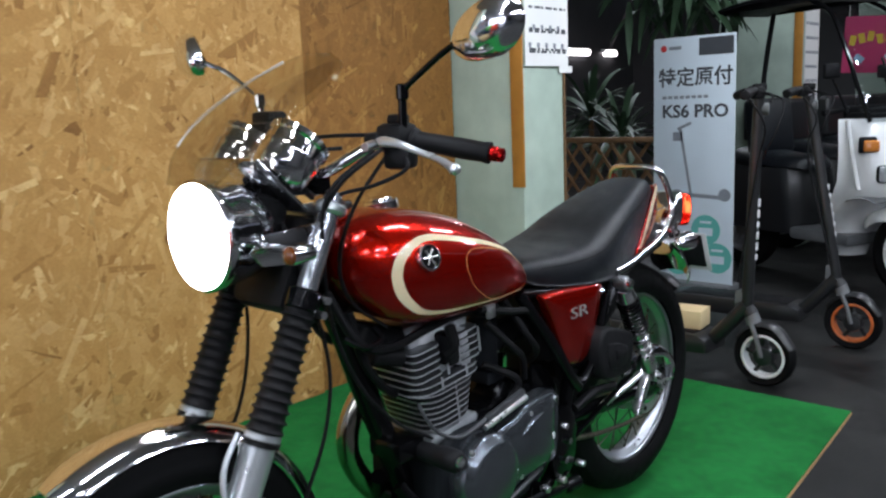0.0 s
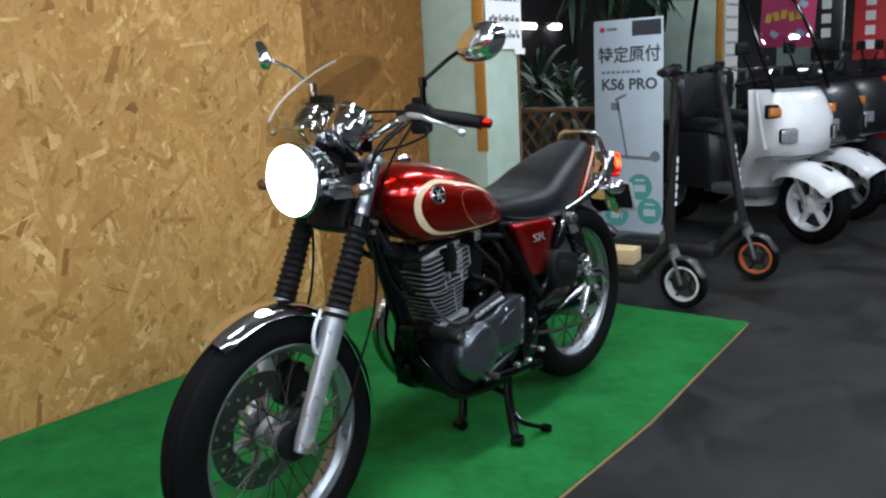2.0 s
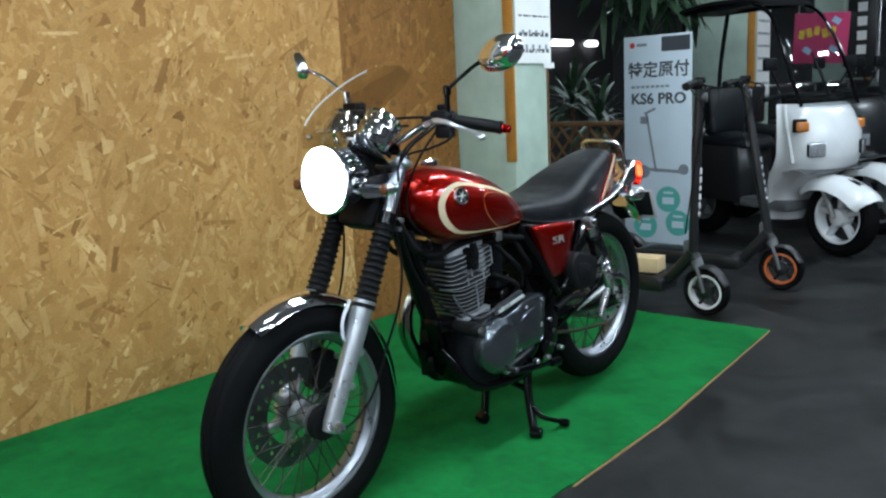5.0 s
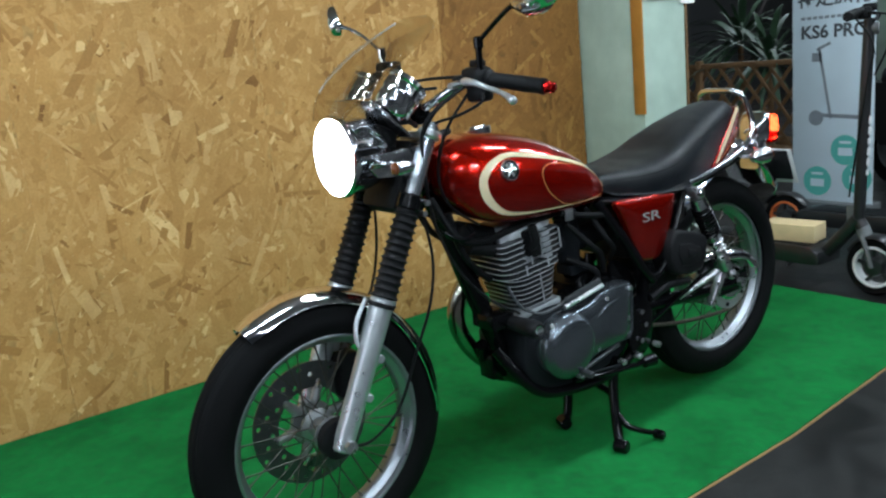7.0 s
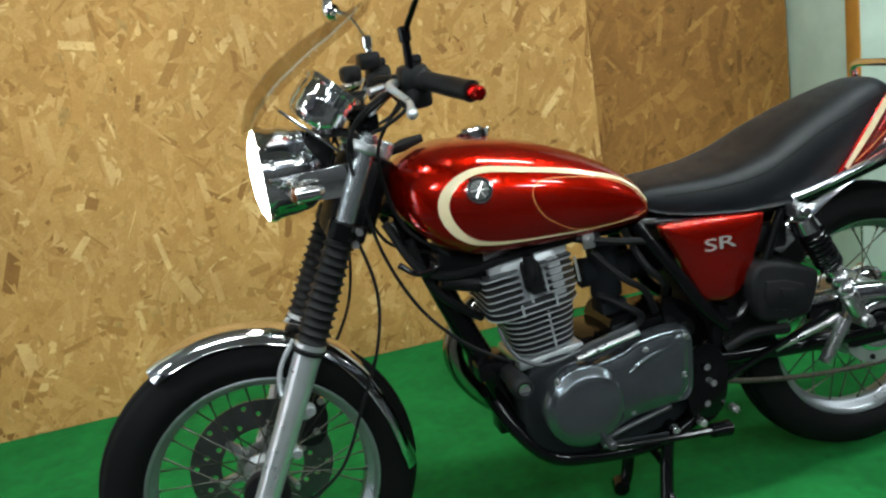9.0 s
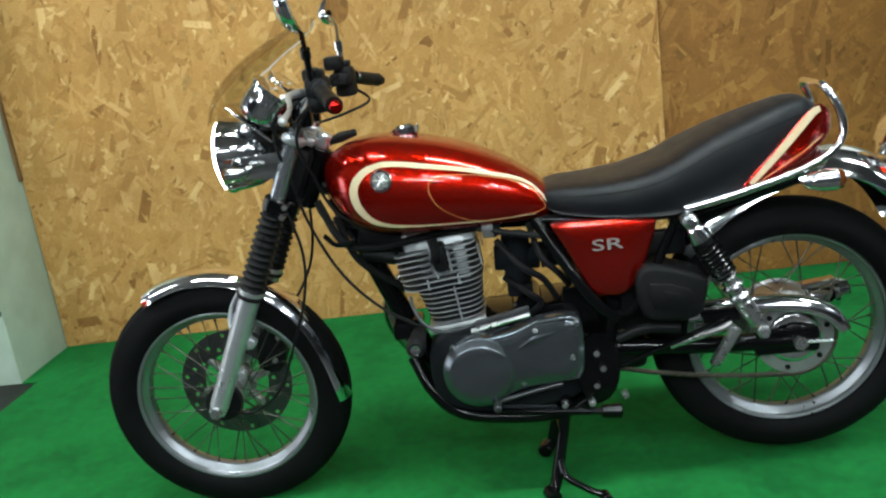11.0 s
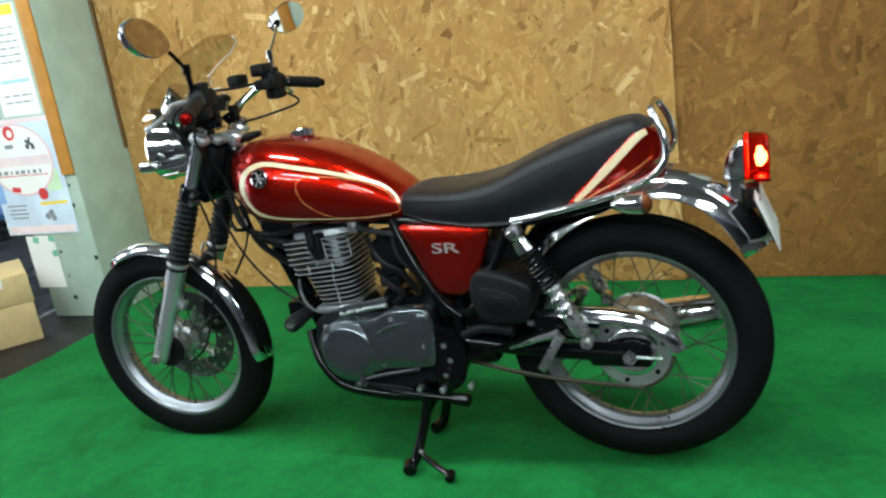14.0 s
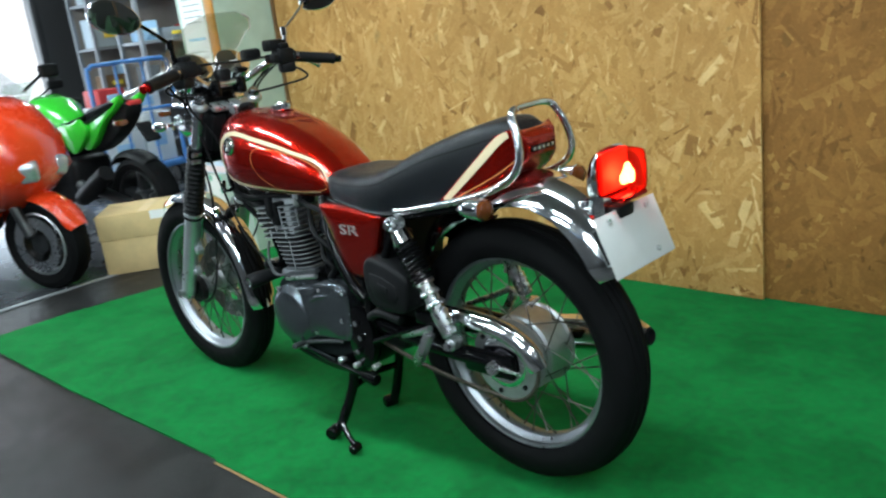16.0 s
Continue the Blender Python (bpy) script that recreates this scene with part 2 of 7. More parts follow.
PALEGREEN = mat("pale_green_paint", (0.42, 0.52, 0.44), 0.55, var=0.14, scale=9, bump=0.12, bscale=60)
ORANGEWOOD = mat("orange_wood_strip", (0.52, 0.23, 0.04), 0.5, var=0.2, scale=14, bump=0.2)
BROWNWOOD = mat("brown_wood", (0.16, 0.085, 0.035), 0.6, var=0.3, scale=20, bump=0.2)
OSB_BASE = mat("strand_board", (0.42, 0.24, 0.078), 0.75, var=0.3, scale=40, bump=0.3, spec=0.25)
OSB_LIGHT = island_mat("board_strands", [(0.0, (0.20, 0.092, 0.023)), (0.035, (0.30, 0.147, 0.041)), (0.10, (0.394, 0.207, 0.062)), (0.5, (0.456, 0.249, 0.077)), (0.87, (0.504, 0.288, 0.099)), (0.95, (0.57, 0.348, 0.137)), (1.0, (0.68, 0.45, 0.20))], (0.360, 0.172, 0.045))
OSB_BASE_DARK = mat("dark_strand_board", (0.19, 0.088, 0.02), 0.75, var=0.3, scale=40, bump=0.3, spec=0.25)
OSB_DARK = island_mat("dark_board_strands", [(0.0, (0.135, 0.057, 0.012)), (0.08, (0.208, 0.094, 0.022)), (0.7, (0.250, 0.115, 0.027)), (0.93, (0.286, 0.137, 0.034)), (1.0, (0.374, 0.196, 0.056))], (0.203, 0.086, 0.018))
TURF = carpet_mat("green_carpet")
FLOOR = floor_mat("dark_floor")
BACKING = mat("jute_backing", (0.25, 0.15, 0.06), 0.9, var=0.2)
DARKWALL = mat("dark_wall", (0.04, 0.04, 0.042), 0.7, var=0.2, scale=4)
CEIL = mat("grey_ceiling", (0.20, 0.205, 0.21), 0.8, var=0.15, scale=3)
PAPER = mat("paper", (0.80, 0.80, 0.78), 0.6, var=0.04, scale=8)
INK = mat("dark_ink", (0.06, 0.065, 0.075), 0.6, var=0.1)
CARD = mat("cardboard", (0.56, 0.41, 0.20), 0.8, var=0.12, scale=18, bump=0.1)
TUBELIT = glow("lit_tube", (1.0, 0.98, 0.94), 6.0)
LAMPCASE = mat("lamp_housing", (0.7, 0.7, 0.7), 0.5)


# ---- mesh building ----
def world_of(o):
    return o.matrix_basis.copy() if o.parent is None else world_of(o.parent) @ o.matrix_parent_inverse @ o.matrix_basis


def obj(name, bm, material, parent=None, label="", angle=35):
    me = bpy.data.meshes.new(name)
    bmesh.ops.recalc_face_normals(bm, faces=bm.faces)
    bm.to_mesh(me)
    bm.free()
    me.materials.append(material)
    me.shade_smooth()
    me.set_sharp_from_angle(angle=radians(angle))
    ob = new(name, me)
    if parent is not None:
        ob.parent = parent
        ob.matrix_parent_inverse = world_of(parent).inverted()
    if label:
        tagged(ob, label)
    return ob


def part(name, bm, material, parent, label="", angle=35):
    return obj(name, bm, material, parent, label, angle)


def share(ob, m, parent):
    """Another part on the same mesh, moved by m in the world."""
    o = ob.copy()
    scene.collection.objects.link(o)
    o.parent = parent
    o.matrix_parent_inverse = world_of(parent).inverted()
    o.matrix_basis = m
    return o


def thing(name, at, label, category, group="", kind=""):
    e = new(name)
    e.empty_display_size = 0.1
    e.matrix_basis = Matrix.Translation(at)
    return tagged(e, label, category, group, kind)


def moved(bm, m):
    bmesh.ops.transform(bm, matrix=m, verts=bm.verts)
    return bm


def join(*bms):
    out = bmesh.new()
    for b in bms:
        me = bpy.data.meshes.new("tmp")
        b.to_mesh(me)
        b.free()
        out.from_mesh(me)
        bpy.data.meshes.remove(me)
    return out


def box(c, s, bev=0.004, m=None, seg=2):
    bm = bmesh.new()
    bmesh.ops.create_cube(bm, size=1.0)
    for v in bm.verts:
        v.co = Vector((v.co.x * s[0], v.co.y * s[1], v.co.z * s[2]))
    if bev:
        bmesh.ops.bevel(bm, geom=bm.edges[:], offset=min(bev, min(s) * 0.45), segments=seg, affect="EDGES", profile=0.5)
    if m is not None:
        moved(bm, m)
    return moved(bm, Matrix.Translation(c))


def ring_of(c, u, v, r, seg):
    return [Vector(c) + u * (r * math.cos(2 * math.pi * i / seg)) + v * (r * math.sin(2 * math.pi * i / seg)) for i in range(seg)]


def loft(rings, closed=True, caps=True):
    bm = bmesh.new()
    vr = [[bm.verts.new(p) for p in ring] for ring in rings]
    n = len(rings[0])
    for a, b in zip(vr, vr[1:]):
        for i in range(n if closed else n - 1):
            j = (i + 1) % n
            bm.faces.new((a[i], a[j], b[j], b[i]))
    if caps and closed:
        bm.faces.new(vr[0][::-1])
        bm.faces.new(vr[-1])
    return bm


def smooth_path(pts, n=6):
    pts = [Vector(p) for p in pts]
    if len(pts) < 3:
        return pts
    out = []
    ext = [pts[0] * 2 - pts[1]] + pts + [pts[-1] * 2 - pts[-2]]
    for i in range(1, len(ext) - 2):
        p0, p1, p2, p3 = ext[i - 1:i + 3]
        for k in range(n):
            t = k / n
            out.append(0.5 * (2 * p1 + (p2 - p0) * t + (2 * p0 - 5 * p1 + 4 * p2 - p3) * t * t + (3 * p1 - p0 - 3 * p2 + p3) * t ** 3))
    out.append(pts[-1])
    return out


def tube(pts, r, seg=10, n=6, radii=None):
    path = smooth_path(pts, n)
    rings = []
    up = None
    for i, p in enumerate(path):
        d = (path[min(i + 1, len(path) - 1)] - path[max(i - 1, 0)]).normalized()
        if up is None:
            up = Vector((0, 0, 1)) if abs(d.z) < 0.9 else Vector((0, 1, 0))
        u = (up - d * up.dot(d)).normalized()
        up = u
        w = d.cross(u)
        rr = r if radii is None else np.interp(i / (len(path) - 1), np.linspace(0, 1, len(radii)), radii)
        rings.append(ring_of(p, u, w, rr, seg))
    return loft(rings)


def cyl(p0, p1, r0, r1=None, seg=24, bev=0.0):
    p0, p1 = Vector(p0), Vector(p1)
    d = (p1 - p0).normalized()
    u = d.orthogonal().normalized()
    w = d.cross(u)
    r1 = r0 if r1 is None else r1
    rings = []
    if bev:
        rings = [ring_of(p0, u, w, r0 - bev, seg), ring_of(p0 + d * bev, u, w, r0, seg), ring_of(p1 - d * bev, u, w, r1, seg), ring_of(p1, u, w, r1 - bev, seg)]
    else:
        rings = [ring_of(p0, u, w, r0, seg), ring_of(p1, u, w, r1, seg)]
    return loft(rings)


def lathe(profile, origin, axis, seg=48, closed=False):
    """profile: (radius, along the axis)."""
    a = Vector(axis).normalized()
    u = a.orthogonal().normalized()
    w = a.cross(u)
    rings = [ring_of(Vector(origin) + a * h, u, w, max(r, 0.0004), seg) for r, h in profile]
    if closed:
        rings.append(rings[0])
        bm = loft(rings, True, False)
        bmesh.ops.remove_doubles(bm, verts=bm.verts, dist=1e-6)
        return bm
    return loft(rings)


def plate(poly, y0, y1, bev=0.003, seg=2):
    """A polygon of (x, z) drawn out from y0 to y1."""
    bm = bmesh.new()
    a = [bm.verts.new((x, y0, z)) for x, z in poly]
    b = [bm.verts.new((x, y1, z)) for x, z in poly]
    bm.faces.new(a)
    bm.faces.new(b[::-1])
    n = len(poly)
    for i in range(n):
        bm.faces.new((a[i], b[i], b[(i + 1) % n], a[(i + 1) % n]))
    bmesh.ops.recalc_face_normals(bm, faces=bm.faces)
    if bev:
        edges = [e for e in bm.edges if abs(e.verts[0].co.y - e.verts[1].co.y) < 1e-6]
        bmesh.ops.bevel(bm, geom=edges, offset=bev, segments=seg, affect="EDGES", profile=0.5)
    return bm


def round_poly(pts, n=5):
    """A closed smooth outline through the points."""
    pts = [Vector(p) for p in pts]
    k = len(pts)
    out = []
    for i in range(k):
        p0, p1, p2, p3 = pts[i - 1], pts[i], pts[(i + 1) % k], pts[(i + 2) % k]
        for j in range(n):
            t = j / n
            out.append(0.5 * (2 * p1 + (p2 - p0) * t + (2 * p0 - 5 * p1 + 4 * p2 - p3) * t * t + (3 * p1 - p0 - 3 * p2 + p3) * t ** 3))
    return [tuple(p) for p in out]


def letters(name, body, size, m, material, parent, depth=0.0006, bold=0.0, label="", spacing=1.0):
    cu = bpy.data.curves.new("tmp_text", "FONT")
    cu.body, cu.size, cu.extrude, cu.offset, cu.resolution_u, cu.space_character = body, size, depth, bold, 3, spacing
    cu.align_x, cu.align_y = "CENTER", "CENTER"
    tmp = bpy.data.objects.new("tmp_text", cu)
    scene.collection.objects.link(tmp)
    me = bpy.data.meshes.new_from_object(tmp.evaluated_get(bpy.context.evaluated_depsgraph_get()))
    bpy.data.objects.remove(tmp)
    bpy.data.curves.remove(cu)
    bm = bmesh.new()
    bm.from_mesh(me)
    bpy.data.meshes.remove(me)
    moved(bm, m)
    return part(name, bm, material, parent, label)


# ---- the shop: floor, walls, ceiling ----
X0, X1, Y0, Y1 = -7.0, 12.0, -5.5, 6.0
tagged(obj("floor", box(((X0 + X1) / 2, (Y0 + Y1) / 2, -0.05), (X1 - X0, Y1 - Y0, 0.1), 0), FLOOR), "dark grey worn rubber and concrete shop floor", "floor", kind="structure")
tagged(obj("ceiling", box(((X0 + X1) / 2, (Y0 + Y1) / 2, CEILING_Z + 0.11), (X1 - X0, Y1 - Y0, 0.1), 0), CEIL), "plain grey shop ceiling", "ceiling", kind="structure")
tagged(obj("wall_south", box(((X0 + X1) / 2, Y0 - 0.06, CEILING_Z / 2), (X1 - X0 + 0.24, 0.12, CEILING_Z), 0), DARKWALL), "dark shop wall behind the aisle", "wall", kind="structure")
tagged(obj("wall_east", box((X1 + 0.06, (Y0 + Y1) / 2, CEILING_Z / 2), (0.12, Y1 - Y0, CEILING_Z), 0), DARKWALL), "dark far wall of the shop", "wall", kind="structure")
tagged(obj("wall_north", box(((X0 + X1) / 2, Y1 + 0.06, CEILING_Z / 2), (X1 - X0 + 0.24, 0.12, CEILING_Z), 0), DARKWALL), "dark far wall of the shop", "wall", kind="structure")


def wall_with_opening():
    """The west wall, with the daylit shop entrance through it."""
    ya, yb, top = -2.6, 2.42, 2.3
    bms = [box((X0 - 0.06, (Y0 + ya) / 2, CEILING_Z / 2), (0.12, ya - Y0, CEILING_Z), 0),
           box((X0 - 0.06, (yb + Y1) / 2, CEILING_Z / 2), (0.12, Y1 - yb, CEILING_Z), 0),
           box((X0 - 0.06, (ya + yb) / 2, (top + CEILING_Z) / 2), (0.12, yb - ya, CEILING_Z - top), 0)]
    tagged(obj("wall_west", join(*bms), DARKWALL), "dark wall with a wide daylit entrance", "wall", kind="structure")


wall_with_opening()
# the partition behind the board wall
tagged(obj("wall_partition", box((0.52, 1.51, CEILING_Z / 2), (3.5, 0.22, CEILING_Z), 0), PALEGREEN), "pale green partition wall behind the board panels", "wall", kind="structure")

PANELS = [(-1.228, -0.3002, 0), (-0.2998, 0.5598, 0), (0.5602, 1.418, 0), (1.40, 2.276, 1)]
BOARD_TOP = 2.7


def strand_panel(x0, x1, dark, rng):
    y = 1.369 if dark else 1.35
    p = obj("board_panel", box(((x0 + x1) / 2, y + 0.009, BOARD_TOP / 2 + 0.004), (x1 - x0, 0.012, BOARD_TOP - 0.008), 0.001, seg=1), OSB_BASE_DARK if dark else OSB_BASE)
    tagged(p, "darker brown oriented strand board wall panel" if dark else "light golden oriented strand board wall panel", "wall panel", "wall boards", "structure")
    n = int((x1 - x0) * BOARD_TOP * 1900)
    cx, cz = rng.uniform(x0, x1, n), rng.uniform(0, BOARD_TOP, n)
    ln = np.exp(rng.normal(np.log(0.082), 0.5, n)).clip(0.02, 0.20)
    wd = np.exp(rng.normal(np.log(0.0195), 0.5, n)).clip(0.005, 0.045)
    ang = rng.normal(1.25, 0.75, n)
    sk = rng.uniform(-0.3, 0.3, (n, 4)) * wd[:, None]
    ca, sa = np.cos(ang), np.sin(ang)
    off = -rng.uniform(0.0002, 0.0022, n)
    co = np.zeros((n, 4, 3))
    for k, (a, b) in enumerate(((-1, -1), (1, -1), (1, 1), (-1, 1))):
        u, v = a * ln / 2 + sk[:, k], b * wd / 2 * (1 + 0.3 * sk[:, (k + 1) % 4] / wd)
        co[:, k, 0] = (cx + u * ca - v * sa).clip(x0, x1)
        co[:, k, 2] = (cz + u * sa + v * ca).clip(0.009, BOARD_TOP)
        co[:, k, 1] = y + 0.003 + off + (0.0004 if k in (0, 1) else 0)
    me = bpy.data.meshes.new("strands")
    me.from_pydata(co.reshape(-1, 3).tolist(), [], (np.arange(n * 4).reshape(n, 4)).tolist())
    me.materials.append(OSB_DARK if dark else OSB_LIGHT)
    o = new("strands", me)
    o.parent = p
    tagged(o, "pressed wood strands", kind="stuff")


strand_rng = np.random.default_rng(5)
for a, b, d in PANELS:
    strand_panel(a, b, d, strand_rng)


def pillar(name, x0, x1, y0, y1, strip_y, label):
    p = obj(name, box(((x0 + x1) / 2, (y0 + y1) / 2, CEILING_Z / 2), (x1 - x0, y1 - y0, CEILING_Z), 0.006), PALEGREEN)
    tagged(p, label, "pillar", kind="structure")
    return p


pl = pillar("pillar_1", -1.60, -1.232, 0.985, 1.60, 0, "pale green painted pillar with scuffs and orange corner strip")
pr_ = pillar("pillar_2", 2.284, 2.60, 0.985, 1.60, 0, "pale green painted pillar with orange corner strip")
chip_rng = random.Random(4)
for host, x0, x1 in ((pl, -1.60, -1.232), (pr_, 2.284, 2.60)):
    for k in range(7):
        cx, cz, cr = chip_rng.uniform(x0 + 0.1, x1 - 0.03), chip_rng.uniform(0.15, 0.75), chip_rng.uniform(0.003, 0.011)
        ring = [(cx + cr * chip_rng.uniform(0.5, 1.2) * math.cos(a), cz + 1.3 * cr * chip_rng.uniform(0.5, 1.2) * math.sin(a)) for a in np.linspace(0, 2 * math.pi, 9)[:-1]]
        part("paint_chip", plate(ring, 0.9842, 0.9852, 0), BLACKMATT, host, "chipped dark patch")
# corner strips of orange wood, ending above the skirting
tagged(obj("corner_strip", box((-1.272, 0.979, 1.70), (0.074, 0.010, 1.98), 0.002), ORANGEWOOD), "orange varnished wood corner strip on the pillar", "trim", kind="structure")
tagged(obj("corner_strip", box((2.279, 1.006, 1.742), (0.008, 0.066, 1.96), 0.002), ORANGEWOOD), "orange varnished wood corner strip on the pillar", "trim", kind="structure")
tagged(obj("edge_strip", box((2.594, 0.981, 1.65), (0.014, 0.008, 2.2), 0.002), BROWNWOOD), "thin brown wood edge strip on the pillar", "trim", kind="structure")
tagged(obj("edge_strip", box((-1.225, 1.338, 1.72), (0.012, 0.020, 1.92), 0.002), BROWNWOOD), "thin brown wood edge strip beside the board", "trim", kind="structure")


def carpet():
    xy = [(-1.275, -0.452), (-0.36, -0.452), (0.585, -0.424), (0.60, -0.432), (1.2, -0.425), (2.405, -0.332), (2.395, 0.29), (2.38, 0.983), (2.281, 0.983), (2.28, 1.373),
          (-1.229, 1.373), (-1.228, 0.982), (-1.16, 0.975), (-1.165, 0.5), (-1.27, -0.1)]
    def slab(pts, z0, z1):
        bm = bmesh.new()
        a = [bm.verts.new((x, y, z0)) for x, y in pts]
        b = [bm.verts.new((x, y, z1)) for x, y in pts]
        bm.faces.new(a[::-1])
        bm.faces.new(b)
        for i in range(len(pts)):
            j = (i + 1) % len(pts)
            bm.faces.new((a[i], a[j], b[j], b[i]))
        return bm
    c = tagged(obj("carpet", slab(xy, 0.0015, 0.007), TURF), "bright green needle-felt display carpet, slightly dirty", "carpet")
    part("backing", slab([(0.60, -0.4395), (1.2, -0.434), (2.40, -0.339), (2.40, -0.31), (0.60, -0.40)], 0.0005, 0.0025), BACKING, c, "brown carpet backing edge")


carpet()


# ---- ceiling lamps ----
def ceiling_lamp():
    t = thing("ceiling_lamp", (0, 0, CEILING_Z), "lit white fluorescent tube lamp fixed under the ceiling", "lamp", "ceiling lamps")
    part("housing", box((0, 0, CEILING_Z + 0.03), (1.22, 0.09, 0.05), 0.008), LAMPCASE, t)
    part("tube", cyl((-0.57, 0, CEILING_Z - 0.012), (0.57, 0, CEILING_Z - 0.012), 0.016, seg=12), TUBELIT, t, "glowing white tube")
    return t


lamp0 = ceiling_lamp()
for i, (lx, ly) in enumerate(LAMPS):
    if i == 0:
        lamp0.matrix_basis = Matrix.Translation((lx, ly, CEILING_Z))
    else:
        copy_thing(lamp0, Matrix.Translation((lx, ly, CEILING_Z)))
    L = bpy.data.lights.new("tube_light", "AREA")
    L.shape, L.size, L.size_y, L.energy, L.color = "RECTANGLE", 1.12, 0.11, TUBE_WATTS, (0.86, 1.0, 1.0)
    new("tube_light", L).matrix_world = pose(lx, ly, CEILING_Z - 0.045, TUBE_TILT if -1 < ly < 0 else 8)

# ---- the motorcycle ----
FA, RA = Vector((0.003, 0, 0.314)), Vector((1.415, 0, 0.346))
FD = Vector((0.4365, 0, 0.8997))          # along the fork, upwards
FN = Vector((0.8997, 0, -0.4365))         # square to the fork, rearwards


def fk(s, y=0.0, n=0.0):
    """A point s up the fork from the axle, y across, n behind its line."""
    p = Vector((0.0, 0, 0.312)) + FD * s + FN * n
    return Vector((p.x, y, p.z))


moto = thing("motorcycle", (0.8, 0, 0), "red classic motorcycle with cream stripes and lit headlamp on centre stand", "motorcycle")


def wheel(centre, R, width, rim_r, name, spokes, hub_r, hub_w):
    w = part(name, lathe([(rim_r + 0.004, -0.030), (rim_r + 0.002, -0.036), (rim_r - 0.005, -0.038), (rim_r - 0.010, -0.036), (rim_r - 0.012, -0.032), (rim_r - 0.0105, -0.027), (rim_r - 0.013, -0.023), (rim_r - 0.023, -0.017), (rim_r - 0.027, -0.011),
                          (rim_r - 0.028, 0.0), (rim_r - 0.027, 0.011), (rim_r - 0.023, 0.017), (rim_r - 0.013, 0.023), (rim_r - 0.0105, 0.027), (rim_r - 0.012, 0.032), (rim_r - 0.010, 0.036),
                          (rim_r - 0.005, 0.038), (rim_r + 0.002, 0.036), (rim_r + 0.004, 0.030)], centre, (0, 1, 0), 72, True), RIM_ALLOY, moto, "polished aluminium rim")
    h = width / 2
    side = []
    depth = R - rim_r
    for t in np.linspace(0, 1, 9):
        side.append((rim_r - 0.002 + depth * 0.86 * t, -(h * (0.62 + 0.38 * math.sin(math.pi * min(1, 0.12 + 0.78 * t) ** 0.9)))))
    tread = []
    for yy in np.linspace(-0.78, 0.78, 17):
        groove = 0.004 if min(abs(yy - g) for g in (-0.36, 0.0, 0.36)) < 0.05 else 0.0
        tread.append((R - depth * 0.22 * abs(yy) ** 2.2 / 0.6 - groove, yy * h))
    prof = side + tread + [(r, -y) for r, y in side[::-1]]
    part("tyre", lathe(prof, centre, (0, 1, 0), 72, True), RUBBER, w, "black rubber tyre with grooved tread", 30)
    part("hub", lathe([(0.012, -hub_w), (hub_r * 0.55, -hub_w), (hub_r * 0.6, -hub_w + 0.006), (hub_r, -hub_w + 0.010), (hub_r, -hub_w + 0.016), (hub_r * 0.62, -hub_w + 0.024),
                       (hub_r * 0.62, hub_w - 0.024), (hub_r, hub_w - 0.016), (hub_r, hub_w - 0.010), (hub_r * 0.6, hub_w - 0.006), (hub_r * 0.55, hub_w), (0.012, hub_w)], centre, (0, 1, 0), 40), ALLOY, w, "cast alloy hub")
    for i in range(spokes):
        side_y = -1 if i % 2 else 1
        a = 2 * math.pi * i / spokes
        lead = radians(42) * (1 if (i // 2) % 2 else -1)
        p0 = centre + Vector((math.cos(a + lead) * hub_r * 0.93, side_y * (hub_w - 0.013), math.sin(a + lead) * hub_r * 0.93))
        p1 = centre + Vector((math.cos(a) * (rim_r - 0.022), side_y * 0.006, math.sin(a) * (rim_r - 0.022)))
        part("spoke", join(cyl(p0, p1, 0.0017, seg=6), cyl(p1 + (p0 - p1).normalized() * 0.014, p1, 0.0032, seg=6)), SPOKE, w)
    return w


front_wheel = wheel(FA, 0.319, 0.094, 0.236, "front_wheel", 36, 0.042, 0.045)
rear_wheel = wheel(RA, 0.323, 0.116, 0.243, "rear_wheel", 36, 0.090, 0.052)


